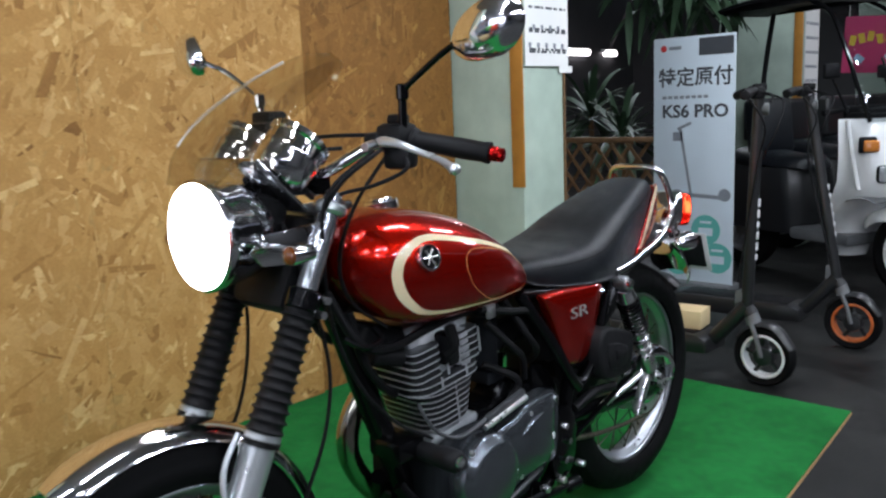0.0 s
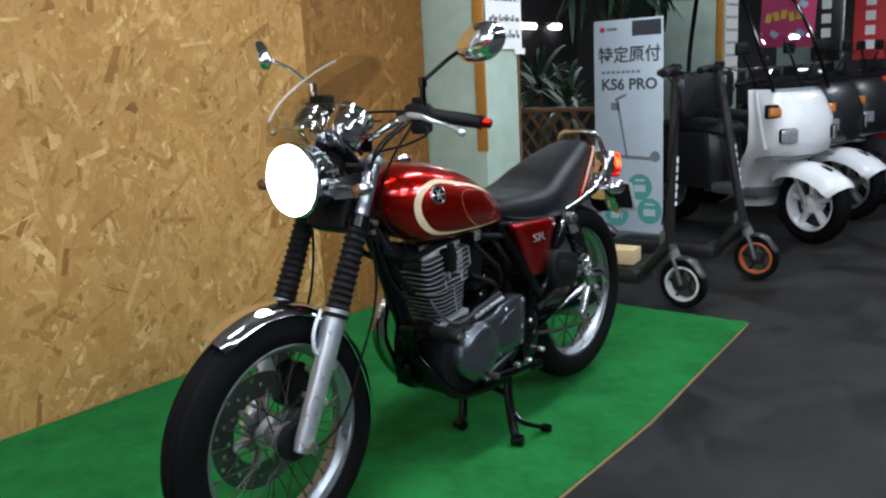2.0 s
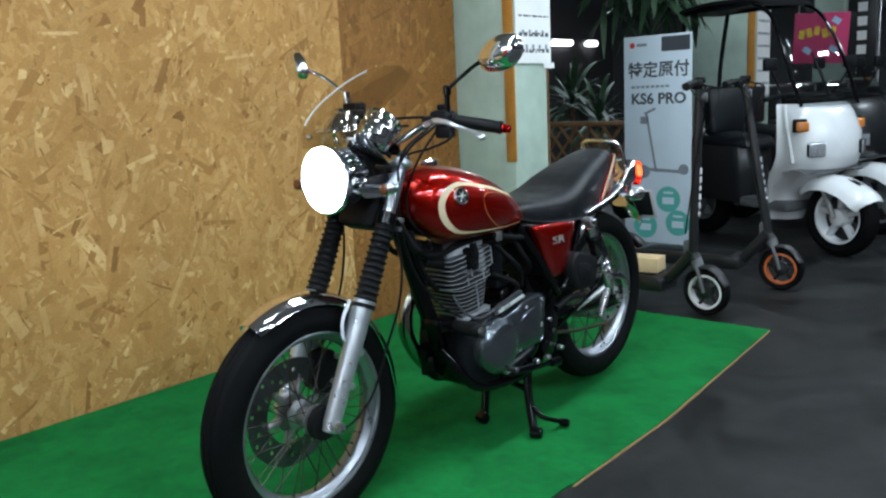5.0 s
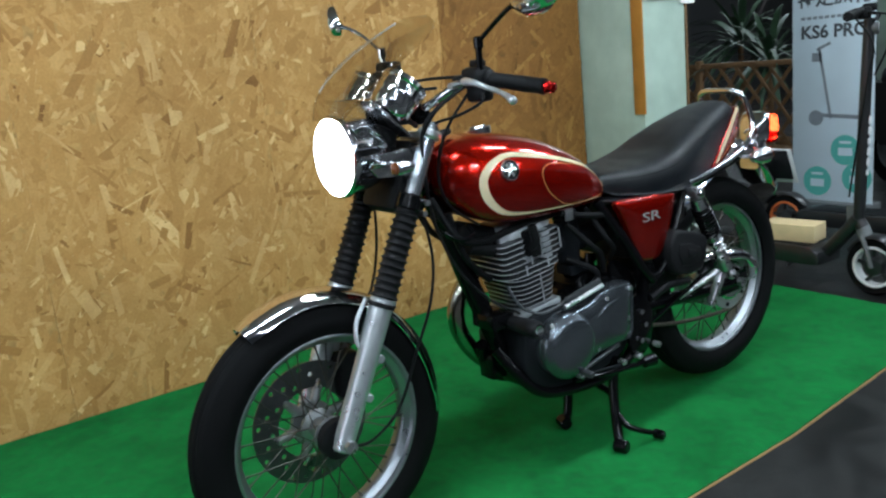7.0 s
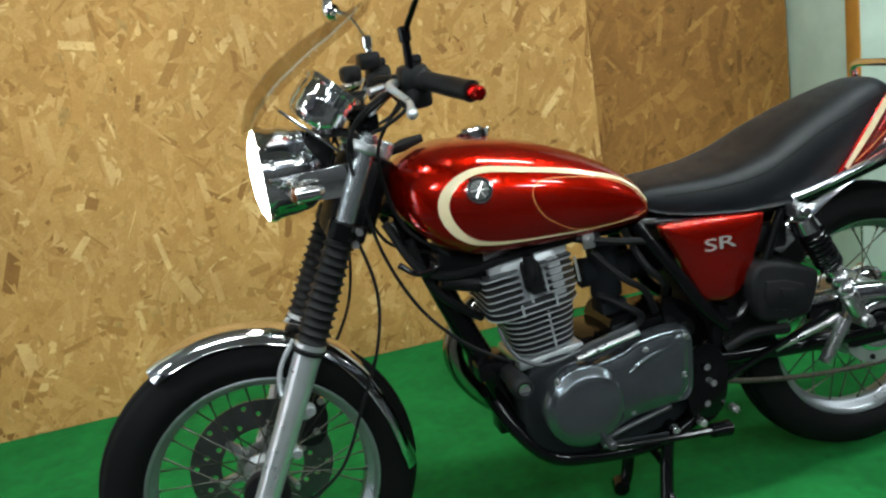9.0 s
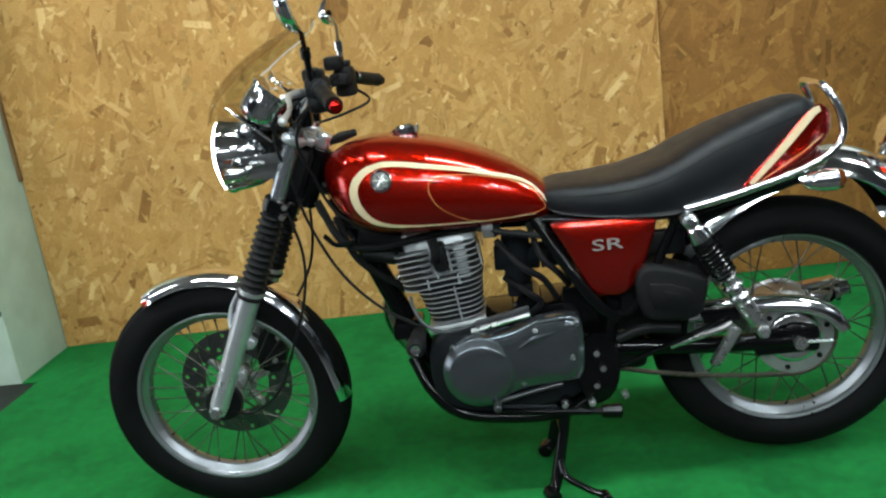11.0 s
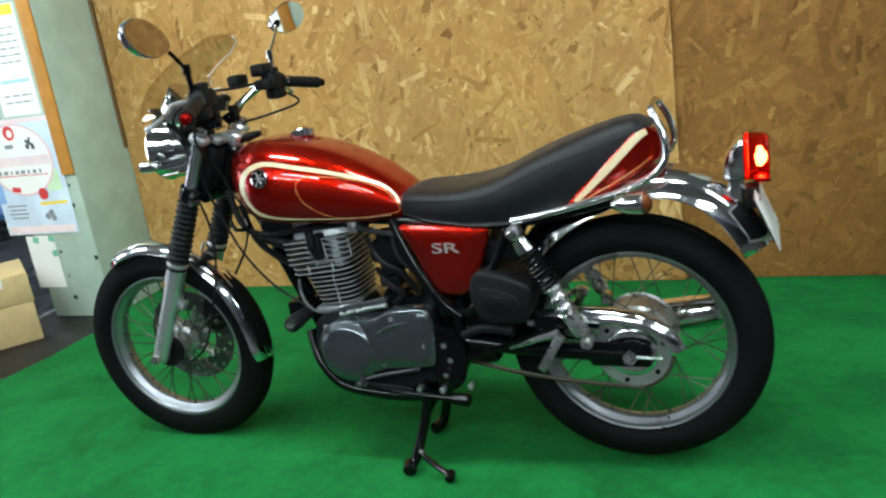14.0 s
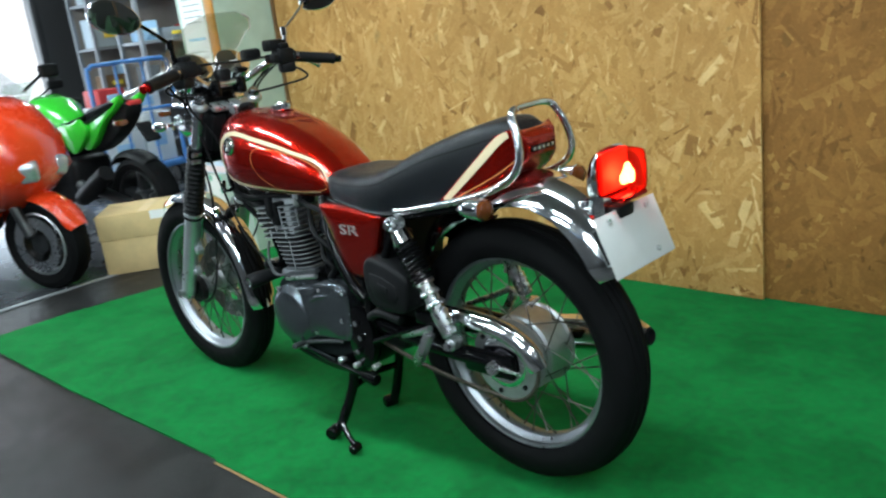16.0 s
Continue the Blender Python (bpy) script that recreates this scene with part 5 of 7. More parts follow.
part("frame_plate", plate(round_poly([(0.915, 0.40), (0.965, 0.42), (1.0, 0.36), (0.985, 0.27), (0.93, 0.24), (0.90, 0.30)], 3), -0.125, -0.112, 0.003), BLACK, moto)
for x, z in ((0.945, 0.375), (0.958, 0.335), (0.94, 0.292)):
    part("frame_bolt", cyl((x, -0.136, z), (x, -0.12, z), 0.008, seg=6), CHROME, moto)
cs = part("centre_stand", join(cyl((0.865, -0.12, 0.245), (0.865, 0.12, 0.245), 0.014, seg=16), tube([(0.865, -0.095, 0.25), (0.850, -0.10, 0.16), (0.822, -0.135, 0.055), (0.808, -0.155, 0.025)], 0.0145, 12), tube([(0.865, 0.085, 0.25), (0.852, 0.08, 0.16), (0.828, 0.07, 0.055), (0.812, 0.065, 0.025)], 0.0145, 12),
                                      tube([(0.848, -0.104, 0.150), (0.848, -0.02, 0.163), (0.848, 0.079, 0.150)], 0.010, 10), tube([(0.835, -0.13, 0.10), (0.845, -0.155, 0.07), (0.89, -0.175, 0.045), (0.928, -0.185, 0.030)], 0.0085, 10)), BLACK, moto, "black tubular centre stand, lowered")
for ya, yb in ((-0.142, -0.180), (0.045, 0.085)):
    part("stand_foot", cyl((0.800, ya, 0.0265), (0.812, yb, 0.0265), 0.019, 0.019, 18, 0.004), BLACK, cs)
part("stand_pedal", cyl((0.928, -0.172, 0.026), (0.935, -0.205, 0.025), 0.014, 0.014, 14, 0.004), BLACK, cs)

# headlamp
HC = Vector((0.118, 0, 0.928))
hl = part("headlamp", lathe([(0.086, 0.0), (0.092, 0.004), (0.0925, 0.014), (0.088, 0.022), (0.086, 0.05), (0.078, 0.085), (0.058, 0.115), (0.03, 0.130), (0.0005, 0.134)], HC, (1, 0, 0), 56), CHROME, moto, "chrome headlamp shell")
part("headlamp_lens", lathe([(0.0875, 0.004), (0.086, -0.002), (0.07, -0.010), (0.04, -0.016), (0.0005, -0.018)], HC, (1, 0, 0), 48), HEADLAMP, hl, "glowing white headlamp lens")
for sy in (-1, 1):
    part("headlamp_stay", join(plate([(0.150, 0.905), (0.175, 0.93), (0.285, 0.935), (0.285, 0.89), (0.27, 0.872), (0.17, 0.88)], 0.092 * sy, 0.098 * sy, 0.001), cyl((0.17, 0.085 * sy, 0.918), (0.17, 0.106 * sy, 0.918), 0.010, seg=12, bev=0.002)), CHROME, moto, "chrome headlamp stay")
    fi = part("front_indicator", join(tube([(0.20, 0.10 * sy, 0.905), (0.195, 0.15 * sy, 0.905)], 0.007), lathe([(0.003, 0.028), (0.012, 0.020), (0.016, 0.0), (0.016, -0.02), (0.015, -0.022)], (0.19, 0.172 * sy, 0.905), (1, 0, 0), 24)), CHROME, moto, "chrome bullet front indicator")
    part("amber_lens", lathe([(0.0152, -0.02), (0.0138, -0.027), (0.008, -0.031), (0.0005, -0.032)], (0.19, 0.172 * sy, 0.905), (1, 0, 0), 20), AMBER, fi, "amber lens")
    ga = Vector((0.70, 0, 0.714)).normalized()
    gc = Vector((0.232, 0.068 * sy, 1.020))
    g = part("gauge", lathe([(0.0005, -0.014), (0.034, -0.012), (0.046, -0.002), (0.050, 0.012), (0.0505, 0.030), (0.052, 0.033), (0.052, 0.039), (0.0505, 0.042), (0.050, 0.060), (0.054, 0.063), (0.054, 0.073), (0.048, 0.075)], gc, ga, 32), CHROME, moto, "chrome cased round gauge")
    part("gauge_face", lathe([(0.048, 0.074), (0.0005, 0.0742)], gc, ga, 28), BLACK, g, "black gauge face")
    part("gauge_needle", box(gc + ga * 0.0752, (0.003, 0.030, 0.002), 0, Matrix.Rotation(radians(-45), 4, "Y")), PLATEWHITE, g)
part("gauge_plate", box((0.217, 0, 1.003), (0.13, 0.205, 0.006), 0.002, Matrix.Rotation(radians(44.4), 4, "Y")), CHROME, moto, "chrome gauge mounting plate")
part("gauge_bracket", join(box((0.258, 0, 0.988), (0.05, 0.17, 0.010), 0.004), tube([(0.245, -0.085, 1.01), (0.275, -0.08, 0.99), (0.305, -0.06, 0.975)], 0.006), tube([(0.245, 0.085, 1.01), (0.275, 0.08, 0.99), (0.305, 0.06, 0.975)], 0.006)), BLACKMATT, moto)
part("gauge_backing", box((0.268, 0, 1.0), (0.035, 0.13, 0.03), 0.010, Matrix.Rotation(radians(-40), 4, "Y")), BLACKMATT, moto)
part("wiring_cover", join(box((0.225, 0, 0.955), (0.07, 0.12, 0.06), 0.02, Matrix.Rotation(radians(20), 4, "Y")), box((0.275, 0, 0.86), (0.07, 0.15, 0.17), 0.02, Matrix.Rotation(radians(26), 4, "Y"))), BLACKMATT, moto)


def screen():
    prof = smooth_path([(0.098, 0, 1.012), (0.118, 0, 1.065), (0.172, 0, 1.122), (0.262, 0, 1.175), (0.368, 0, 1.218)], 6)
    hw = np.interp(np.linspace(0, 1, len(prof)), [0, 0.2, 0.5, 0.75, 0.9, 1.0], [0.07, 0.105, 0.135, 0.132, 0.105, 0.05])
    bm = bmesh.new()
    rows = []
    for p, w in zip(prof, hw):
        rows.append([bm.verts.new((p.x + 0.075 * (v * w / 0.16) ** 2, v * w, p.z - 0.012 * (v * w / 0.16) ** 2)) for v in np.linspace(-1, 1, 15)])
    for a, b in zip(rows, rows[1:]):
        for i in range(14):
            bm.faces.new((a[i], a[i + 1], b[i + 1], b[i]))
    edge = [[v.co.copy() for v in r] for r in rows]
    o = part("windscreen", bm, SMOKE, moto, "small smoked acrylic windscreen", 80)
    # White tube paints the glint that the acrylic edge catches.
    part("screen_edge_glint", tube([r[-1] for r in edge[7:-1]], 0.0023, 8, 2), PLATEWHITE, o, "white line for the light caught by the screen edge")
    s = o.modifiers.new("thick", "SOLIDIFY")
    s.thickness = 0.003
    return o


screen()
# handlebar and controls
part("handlebar", tube([(0.43, -0.215, 1.062), (0.405, -0.18, 1.07), (0.37, -0.14, 1.055), (0.335, -0.08, 1.02), (0.33, -0.04, 1.012), (0.33, 0.04, 1.012), (0.335, 0.08, 1.02), (0.37, 0.14, 1.055), (0.405, 0.18, 1.07), (0.43, 0.215, 1.062)], 0.0111, 14), CHROME, moto, "chrome handlebar")
for sy in (-1, 1):
    part("bar_clamp", box((0.33, 0.045 * sy, 1.0), (0.045, 0.028, 0.05), 0.008), BLACK, moto)
for sy in (-1, 1):
    g0, g1 = Vector((0.415, 0.20 * sy, 1.064)), Vector((0.463, 0.325 * sy, 1.040))
    gd = (g1 - g0).normalized()
    grip = part("grip", lathe([(0.011, 0.0), (0.021, 0.0), (0.021, 0.005), (0.0165, 0.010), (0.0165, 0.05), (0.0175, 0.09), (0.0165, 0.125), (0.018, 0.13), (0.018, 0.136), (0.011, 0.137)], g0, gd, 24), BOOT, moto, "black rubber grip")
    part("bar_end", lathe([(0.010, 0.137), (0.0125, 0.139), (0.0125, 0.148), (0.0105, 0.151), (0.0118, 0.154), (0.0118, 0.158), (0.007, 0.161), (0.0005, 0.161)], g0, gd, 24), REDBAR if sy < 0 else BLACK, grip, "red anodised bar end" if sy < 0 else "black bar end")
    sw = part("switch_housing", join(box(g0 - gd * 0.03, (0.05, 0.062, 0.048), 0.012), box(g0 - gd * 0.03 + Vector((0.005, 0, 0.03)), (0.026, 0.034, 0.018), 0.006)), BLACKMATT, moto)
    lv = part("lever", tube([g0 + Vector((-0.03, -0.055 * sy, -0.002)), g0 + Vector((-0.052, -0.012 * sy, 0.0)), g0 + Vector((-0.064, 0.028 * sy, -0.002)), g0 + Vector((-0.056, 0.062 * sy, -0.014)), g0 + Vector((-0.050, 0.10 * sy, -0.026)), g0 + Vector((-0.056, 0.138 * sy, -0.040))], 0.008, 10, 6, [0.009, 0.0092, 0.007, 0.0055, 0.005, 0.0072]), FORK_ALLOY, moto, "silver control lever")
    part("lever_ball", lathe([(0.0005, -0.010), (0.007, -0.007), (0.0098, 0.0), (0.007, 0.007), (0.0005, 0.010)], g0 + Vector((-0.056, 0.140 * sy, -0.041)), (0, 1, 0), 14), FORK_ALLOY, lv)
    part("lever_perch", box(g0 + Vector((-0.02, -0.06 * sy, 0)), (0.05, 0.035, 0.03), 0.008), BLACKMATT, moto)
    # mirrors
    stem0 = Vector((0.398, 0.193 * sy, 1.075))
    joint = Vector((0.396, 0.198 * sy, 1.145))
    mc = Vector((0.425, 0.352 * sy, 1.226)) if sy < 0 else Vector((0.365, 0.372, 1.238))
    mr_ = part("mirror_stem", join(cyl(stem0, joint, 0.0085, 0.007, 14), cyl(joint - Vector((0, 0, 0.015)), joint + Vector((0, 0, 0.012)), 0.011, seg=14, bev=0.003), tube([joint, joint + (mc - joint) * 0.45 + Vector((0, 0, 0.012)), mc - Vector((0.012, 0.045 * sy, 0.012))], 0.0055, 10)), BLACK if sy < 0 else CHROME, moto, "black mirror stem" if sy < 0 else "chrome mirror stem")
    part("mirror_joint", lathe([(0.0005, -0.016), (0.009, -0.013), (0.013, 0.0), (0.009, 0.013), (0.0005, 0.016)], mc - Vector((0.010, 0.040 * sy, 0.012)), (0.2, sy, 0.5), 14), BLACK, mr_, "black mirror ball joint")
    R = Matrix.Translation(mc) @ Matrix.Scale(1.0, 4) @ Matrix.Rotation(radians(-2 if sy < 0 else -21), 4, "Z") @ Matrix.Rotation(radians(-6), 4, "Y") @ Matrix.Rotation(radians(18 * sy), 4, "X")
    rings = []
    for k in range(9):
        t = k / 8
        sc_ = math.sqrt(max(0.0, 1 - t ** 2.2)) if t < 1 else 0.02
        rings.append([Vector((-0.034 * t, sy * (0.072 * sc_ * math.cos(a) * (1 + 0.10 * math.cos(a))), 0.043 * max(sc_, 0.02) * math.sin(a) * (1 + 0.18 * math.cos(a)))) for a in np.linspace(0, 2 * math.pi, 33)[:-1]])
    rim = [[Vector((0.006, v.y * 1.0, v.z * 1.0)) for v in rings[0]], [Vector((0.008, v.y * 0.95, v.z * 0.94)) for v in rings[0]]]
    mh = part("mirror_shell", moved(loft(rim[::-1] + rings, True, True), R), CHROME, moto, "chrome teardrop mirror shell", 50)
    glass = bmesh.new()
    glass.faces.new([glass.verts.new(Vector((0.0085, v.y * 0.95, v.z * 0.94))) for v in rings[0]])
    part("mirror_glass", moved(glass, R), MIRROR, mh, "mirror glass")
part("ignition_switch", box((0.315, 0.0, 1.030), (0.045, 0.040, 0.05), 0.01), BLACKMATT, moto)
part("throttle_cable_box", box((0.335, 0.10, 1.085), (0.04, 0.06, 0.035), 0.01), BLACKMATT, moto)
part("brake_reservoir", join(box((0.385, 0.155, 1.105), (0.045, 0.06, 0.035), 0.008)), BLACKMATT, moto)
# cables
CABLES = [
    [(0.36, -0.16, 1.05), (0.28, -0.13, 0.98), (0.29, -0.10, 0.86), (0.315, -0.085, 0.74), (0.37, -0.085, 0.62), (0.45, -0.09, 0.53), (0.54, -0.09, 0.47)],
    [(0.36, 0.16, 1.05), (0.27, 0.12, 0.97), (0.30, 0.06, 0.85), (0.33, -0.03, 0.76), (0.42, -0.05, 0.72)],
    [(0.24, -0.02, 1.0), (0.25, -0.09, 0.86), (0.285, -0.10, 0.70), (0.27, -0.10, 0.58), (0.22, -0.09, 0.46), (0.16, -0.085, 0.34), (0.08, -0.08, 0.285), (0.02, -0.07, 0.29)],
    [(0.37, 0.15, 1.06), (0.25, 0.13, 0.95), (0.27, 0.11, 0.78), (0.25, 0.11, 0.62), (0.18, 0.10, 0.50), (0.12, 0.09, 0.44)],
    [(0.40, 0.18, 1.05), (0.45, 0.22, 1.0), (0.40, 0.14, 0.98), (0.34, 0.08, 0.97)],
    [(0.39, -0.17, 1.05), (0.33, -0.14, 0.96), (0.34, -0.08, 0.86), (0.37, -0.07, 0.78), (0.44, -0.085, 0.72)],
]
CABLES += [
    [(0.40, -0.19, 1.045), (0.37, -0.225, 1.02), (0.34, -0.18, 0.995), (0.325, -0.10, 0.975), (0.34, -0.05, 0.93)],
    [(0.395, -0.165, 1.06), (0.335, -0.19, 1.045), (0.29, -0.16, 1.005), (0.285, -0.11, 0.95), (0.30, -0.07, 0.90)],
    [(0.385, -0.15, 1.075), (0.36, -0.06, 1.075), (0.375, 0.05, 1.07), (0.40, 0.15, 1.075)],
    [(0.395, 0.165, 1.06), (0.335, 0.19, 1.045), (0.29, 0.16, 1.005), (0.285, 0.11, 0.95), (0.30, 0.07, 0.90)],
    [(0.345, -0.10, 1.055), (0.30, -0.04, 1.05), (0.29, 0.03, 1.02), (0.27, 0.05, 0.96)],
]
for sy in (-1, 1):
    part("switch_lower", box((0.402, 0.182 * sy, 1.035), (0.045, 0.05, 0.036), 0.010, Matrix.Rotation(radians(-20 * sy), 4, "Z")), BLACKMATT, moto)
    part("cable_adjuster", cyl((0.352, 0.172 * sy, 1.062), (0.322, 0.182 * sy, 1.058), 0.007, seg=10), STEEL, moto)
for c in CABLES:
    part("cable", tube(c, 0.0036, 8, 8), BLACKMATT, moto)
part("cable_guide", tube([(0.34, -0.08, 0.72), (0.37, -0.10, 0.70), (0.41, -0.10, 0.705), (0.40, -0.09, 0.73)], 0.006, 8), BLACK, moto)

# the front wheel and its mudguard stand turned a little to the left
STEER = Matrix.Translation(fk(0.6, 0, 0.05)) @ Matrix.Rotation(radians(1.5), 4, FD) @ Matrix.Translation(-fk(0.6, 0, 0.05))
for o in moto.children:
    if o.name.split(".")[0] in ("front_wheel", "front_mudguard", "speedo_drive"):
        o.matrix_basis = STEER @ o.matrix_basis
for sy in (-1, 1):
    part("slider_lug", tube([fk(0.325, 0.074 * sy, -0.030), fk(0.27, 0.078 * sy, -0.040), fk(0.225, 0.088 * sy, -0.030), fk(0.212, 0.097 * sy, -0.012)], 0.005, 10), FORK_ALLOY, moto, "cast mudguard lug")

# ---- things on the pillars ----
TEAL = mat("teal_print", (0.10, 0.42, 0.36), 0.6, var=0.05)
GREYPRINT = mat("grey_print", (0.22, 0.24, 0.27), 0.6, var=0.1)
BANNERW = mat("banner_cloth", (0.58, 0.66, 0.72), 0.6, var=0.05, scale=6)
BLUEP = mat("blue_print", (0.38, 0.58, 0.78), 0.6, var=0.1, scale=8)
YELLOWP = mat("yellow_print", (0.85, 0.62, 0.05), 0.6, var=0.05)
REDP = mat("red_print", (0.60, 0.04, 0.04), 0.6, var=0.08)
GREENP = mat("green_tape", (0.20, 0.50, 0.36), 0.6, var=0.15)
WHITE = mat("white_paint", (0.76, 0.77, 0.78), 0.22, 0.0, 0.6, var=0.05, scale=12)
GREYPL = mat("grey_plastic", (0.12, 0.125, 0.13), 0.5, var=0.15)
DARKGREY = mat("dark_grey_paint", (0.014, 0.0145, 0.016), 0.35, 0.0, 0.2, var=0.15)
ORANGE = mat("orange_rim", (0.55, 0.13, 0.03), 0.4, var=0.15)
BIKERED = mat("gloss_red", (0.70, 0.045, 0.008), 0.25, 0.0, 0.8, var=0.05)
BIKEGREEN = mat("gloss_green", (0.05, 0.55, 0.03), 0.22, 0.0, 1.0, var=0.05)
RACKBLUE = mat("blue_enamel", (0.10, 0.26, 0.62), 0.35, 0.0, 0.3, var=0.1)
LEAF = mat("leaf_green", (0.028, 0.062, 0.030), 0.5, var=0.35, scale=12)
SHELFGREY = mat("shelf_grey", (0.30, 0.31, 0.33), 0.5, 0.3, var=0.2)
SHELFBACK = mat("brown_board", (0.30, 0.26, 0.23), 0.7, var=0.3, scale=4)
DULLBLUE = mat("dull_blue_card", (0.10, 0.15, 0.30), 0.6, var=0.2)
MAGENTA = mat("magenta_cloth", (0.60, 0.05, 0.16), 0.7, var=0.12, scale=8)
CARTON = mat("pale_carton", (0.62, 0.47, 0.26), 0.8, var=0.1, scale=18)
HEADGLASS = mat("faired_lamp_glass", (0.50, 0.52, 0.55), 0.18, 0.6, 0.8, var=0.25, scale=60)


def sheet(name, x0, x1, z0, z1, y, material, label, lean=0.0):
    """A paper pinned on a pillar's face towards the aisle."""
    c = ((x0 + x1) / 2, y, (z0 + z1) / 2)
    return tagged(obj(name, box(c, (x1 - x0, 0.0016, z1 - z0), 0, Matrix.Rotation(radians(lean), 4, "Y")), material), label, "notice", "pillar notices")


def bars(parent, y, x0, x1, zs, h, material, rng, gap=0.3, name="text_line"):
    for z in zs:
        x = x0
        while x < x1 - 0.008:
            w = min(rng.uniform(0.012, 0.05), x1 - x)
            part(name, box((x + w / 2, y, z), (w, 0.001, h), 0), material, parent)
            x += w + 0.008 + rng.uniform(0, 0.02) * gap


prng = random.Random(3)
PY = 0.9835
n1 = sheet("price_sheet", -1.565, -1.335, 1.00, 1.49, PY, PAPER, "white printed price sheet with a yellow heading")
part("heading", box((-1.45, PY - 0.0015, 1.465), (0.21, 0.001, 0.045), 0), YELLOWP, n1, "yellow printed heading")
bars(n1, PY - 0.0015, -1.53, -1.36, [1.39, 1.36, 1.33, 1.30, 1.27, 1.24, 1.09, 1.06], 0.006, GREYPRINT, prng)
part("blue_line", box((-1.44, PY - 0.0015, 1.155), (0.17, 0.001, 0.014), 0), BLUEP, n1)
SKYPAPER = mat("pale_sky_print", (0.58, 0.68, 0.80), 0.6, var=0.18, scale=9)
n2 = sheet("poster", -1.745, -1.30, 0.43, 0.99, PY - 0.003, SKYPAPER, "pastel pink and blue advertising poster with an oval", 0)


def print_on(name, x, z, w, h, material, turn=0.0, lift=0.0, label=""):
    """A flat printed patch on the poster."""
    return part(name, box((x, PY - 0.0048 - lift, z), (w, 0.0006, h), 0, Matrix.Rotation(turn, 4, "Y")), material, n2, label)


def oval(name, x, z, rx, rz, material, lift, label="", inner=0.0):
    prof = [(inner, 0), (1.0, 0), (1.0, 0.0006), (inner, 0.0006)] if inner else [(0.001, 0), (1.0, 0), (1.0, 0.0006), (0.001, 0.0006)]
    return part(name, moved(lathe(prof, (0, 0, 0), (0, 1, 0), 48, bool(inner)), Matrix.Translation((x, PY - 0.0054 - lift, z)) @ Matrix.Diagonal((rx, 1, rz, 1))), material, n2, label)


PALEPINK = mat("pale_pink_print", (0.80, 0.66, 0.68), 0.6, var=0.08, scale=14)
PALEROSE = mat("rose_print", (0.78, 0.50, 0.53), 0.6, var=0.1, scale=10)
PALEGRN = mat("pale_green_print", (0.55, 0.75, 0.50), 0.6, var=0.1, scale=14)
SKYBLUE = mat("sky_blue_print", (0.26, 0.47, 0.80), 0.6, var=0.2, scale=10)
print_on("sky_print", -1.722, 0.74, 0.044, 0.30, SKYBLUE, 0.0, 0.0, "blue printed border")
print_on("top_band", -1.523, 0.978, 0.44, 0.022, PALEPINK)
oval("oval_ground", -1.545, 0.795, 0.195, 0.165, PAPER, 0.0004, "white printed oval")
oval("pink_ring", -1.545, 0.795, 0.205, 0.172, PALEROSE, 0.0010, "pink printed oval ring", 0.955)
print_on("pink_band", -1.545, 0.79, 0.38, 0.045, PALEPINK, 0.0, 0.0010)
oval("red_mark", -1.565, 0.925, 0.034, 0.034, REDP, 0.0014)
oval("red_mark_centre", -1.560, 0.922, 0.016, 0.018, PAPER, 0.0020)
for sx, sz, sw, sh, tn in ((-1.455, 0.872, 0.050, 0.016, 0.5), (-1.470, 0.856, 0.022, 0.022, 0.0), (-1.437, 0.852, 0.020, 0.020, 0.0), (-1.450, 0.888, 0.012, 0.022, 0.3)):
    print_on("scooter_print", sx, sz, sw, sh, INK, tn, 0.0016)
print_on("small_print", -1.585, 0.862, 0.05, 0.018, GREYPRINT, 0.0, 0.0016)
for k, bw in enumerate((0.022, 0.034, 0.012, 0.026, 0.030, 0.018, 0.024, 0.014)):
    print_on("heading_bar", -1.685 + 0.036 * k, 0.738, bw * 0.8, 0.017, GREYPRINT, 0.0, 0.0016)
print_on("rule", -1.545, 0.722, 0.31, 0.004, REDP, 0.0, 0.0016)
print_on("red_words", -1.612, 0.655, 0.052, 0.024, REDP, 0.1, 0.0016)
oval("strawberry_print", -1.452, 0.628, 0.028, 0.028, REDP, 0.0016)
print_on("green_print", -1.372, 0.690, 0.085, 0.10, PALEGRN, 0.0, 0.0002)
print_on("yellow_ribbon", -1.405, 0.582, 0.165, 0.014, YELLOWP, -0.02, 0.0004)
for ox, oz in ((-1.462, 0.518), (-1.436, 0.535), (-1.428, 0.510)):
    oval("machine_print", ox, oz, 0.016, 0.016, GREYPRINT, 0.0004)
for k in range(4):
    print_on("small_print", -1.64, 0.575 - 0.02 * k, 0.12 - 0.02 * (k % 2), 0.007, GREYPRINT)
print_on("bottom_print", -1.523, 0.455, 0.42, 0.036, PALEPINK)
n3 = sheet("blank_sheet", -1.65, -1.475, 0.155, 0.42, PY, PAPER, "blank white paper held with green tape")
for x, z in ((-1.59, 0.40), (-1.49, 0.405), (-1.488, 0.33)):
    part("tape", box((x, PY - 0.0015, z), (0.036, 0.001, 0.030), 0.0, Matrix.Rotation(prng.uniform(-0.3, 0.3), 4, "Y")), GREENP, n3, "green tape")
for x, z in ((-1.30, 0.56), (-1.245, 0.30), (-1.44, 0.10), (-1.25, 0.72)):
    tagged(obj("paint_chip", plate(round_poly([(x - 0.012, z), (x - 0.004, z + 0.014), (x + 0.013, z + 0.006), (x + 0.004, z - 0.012)], 2), 0.9826, 0.9846, 0), BLACKMATT), "dark chip in the pillar paint", "paint chip", "paint chips", "structure")
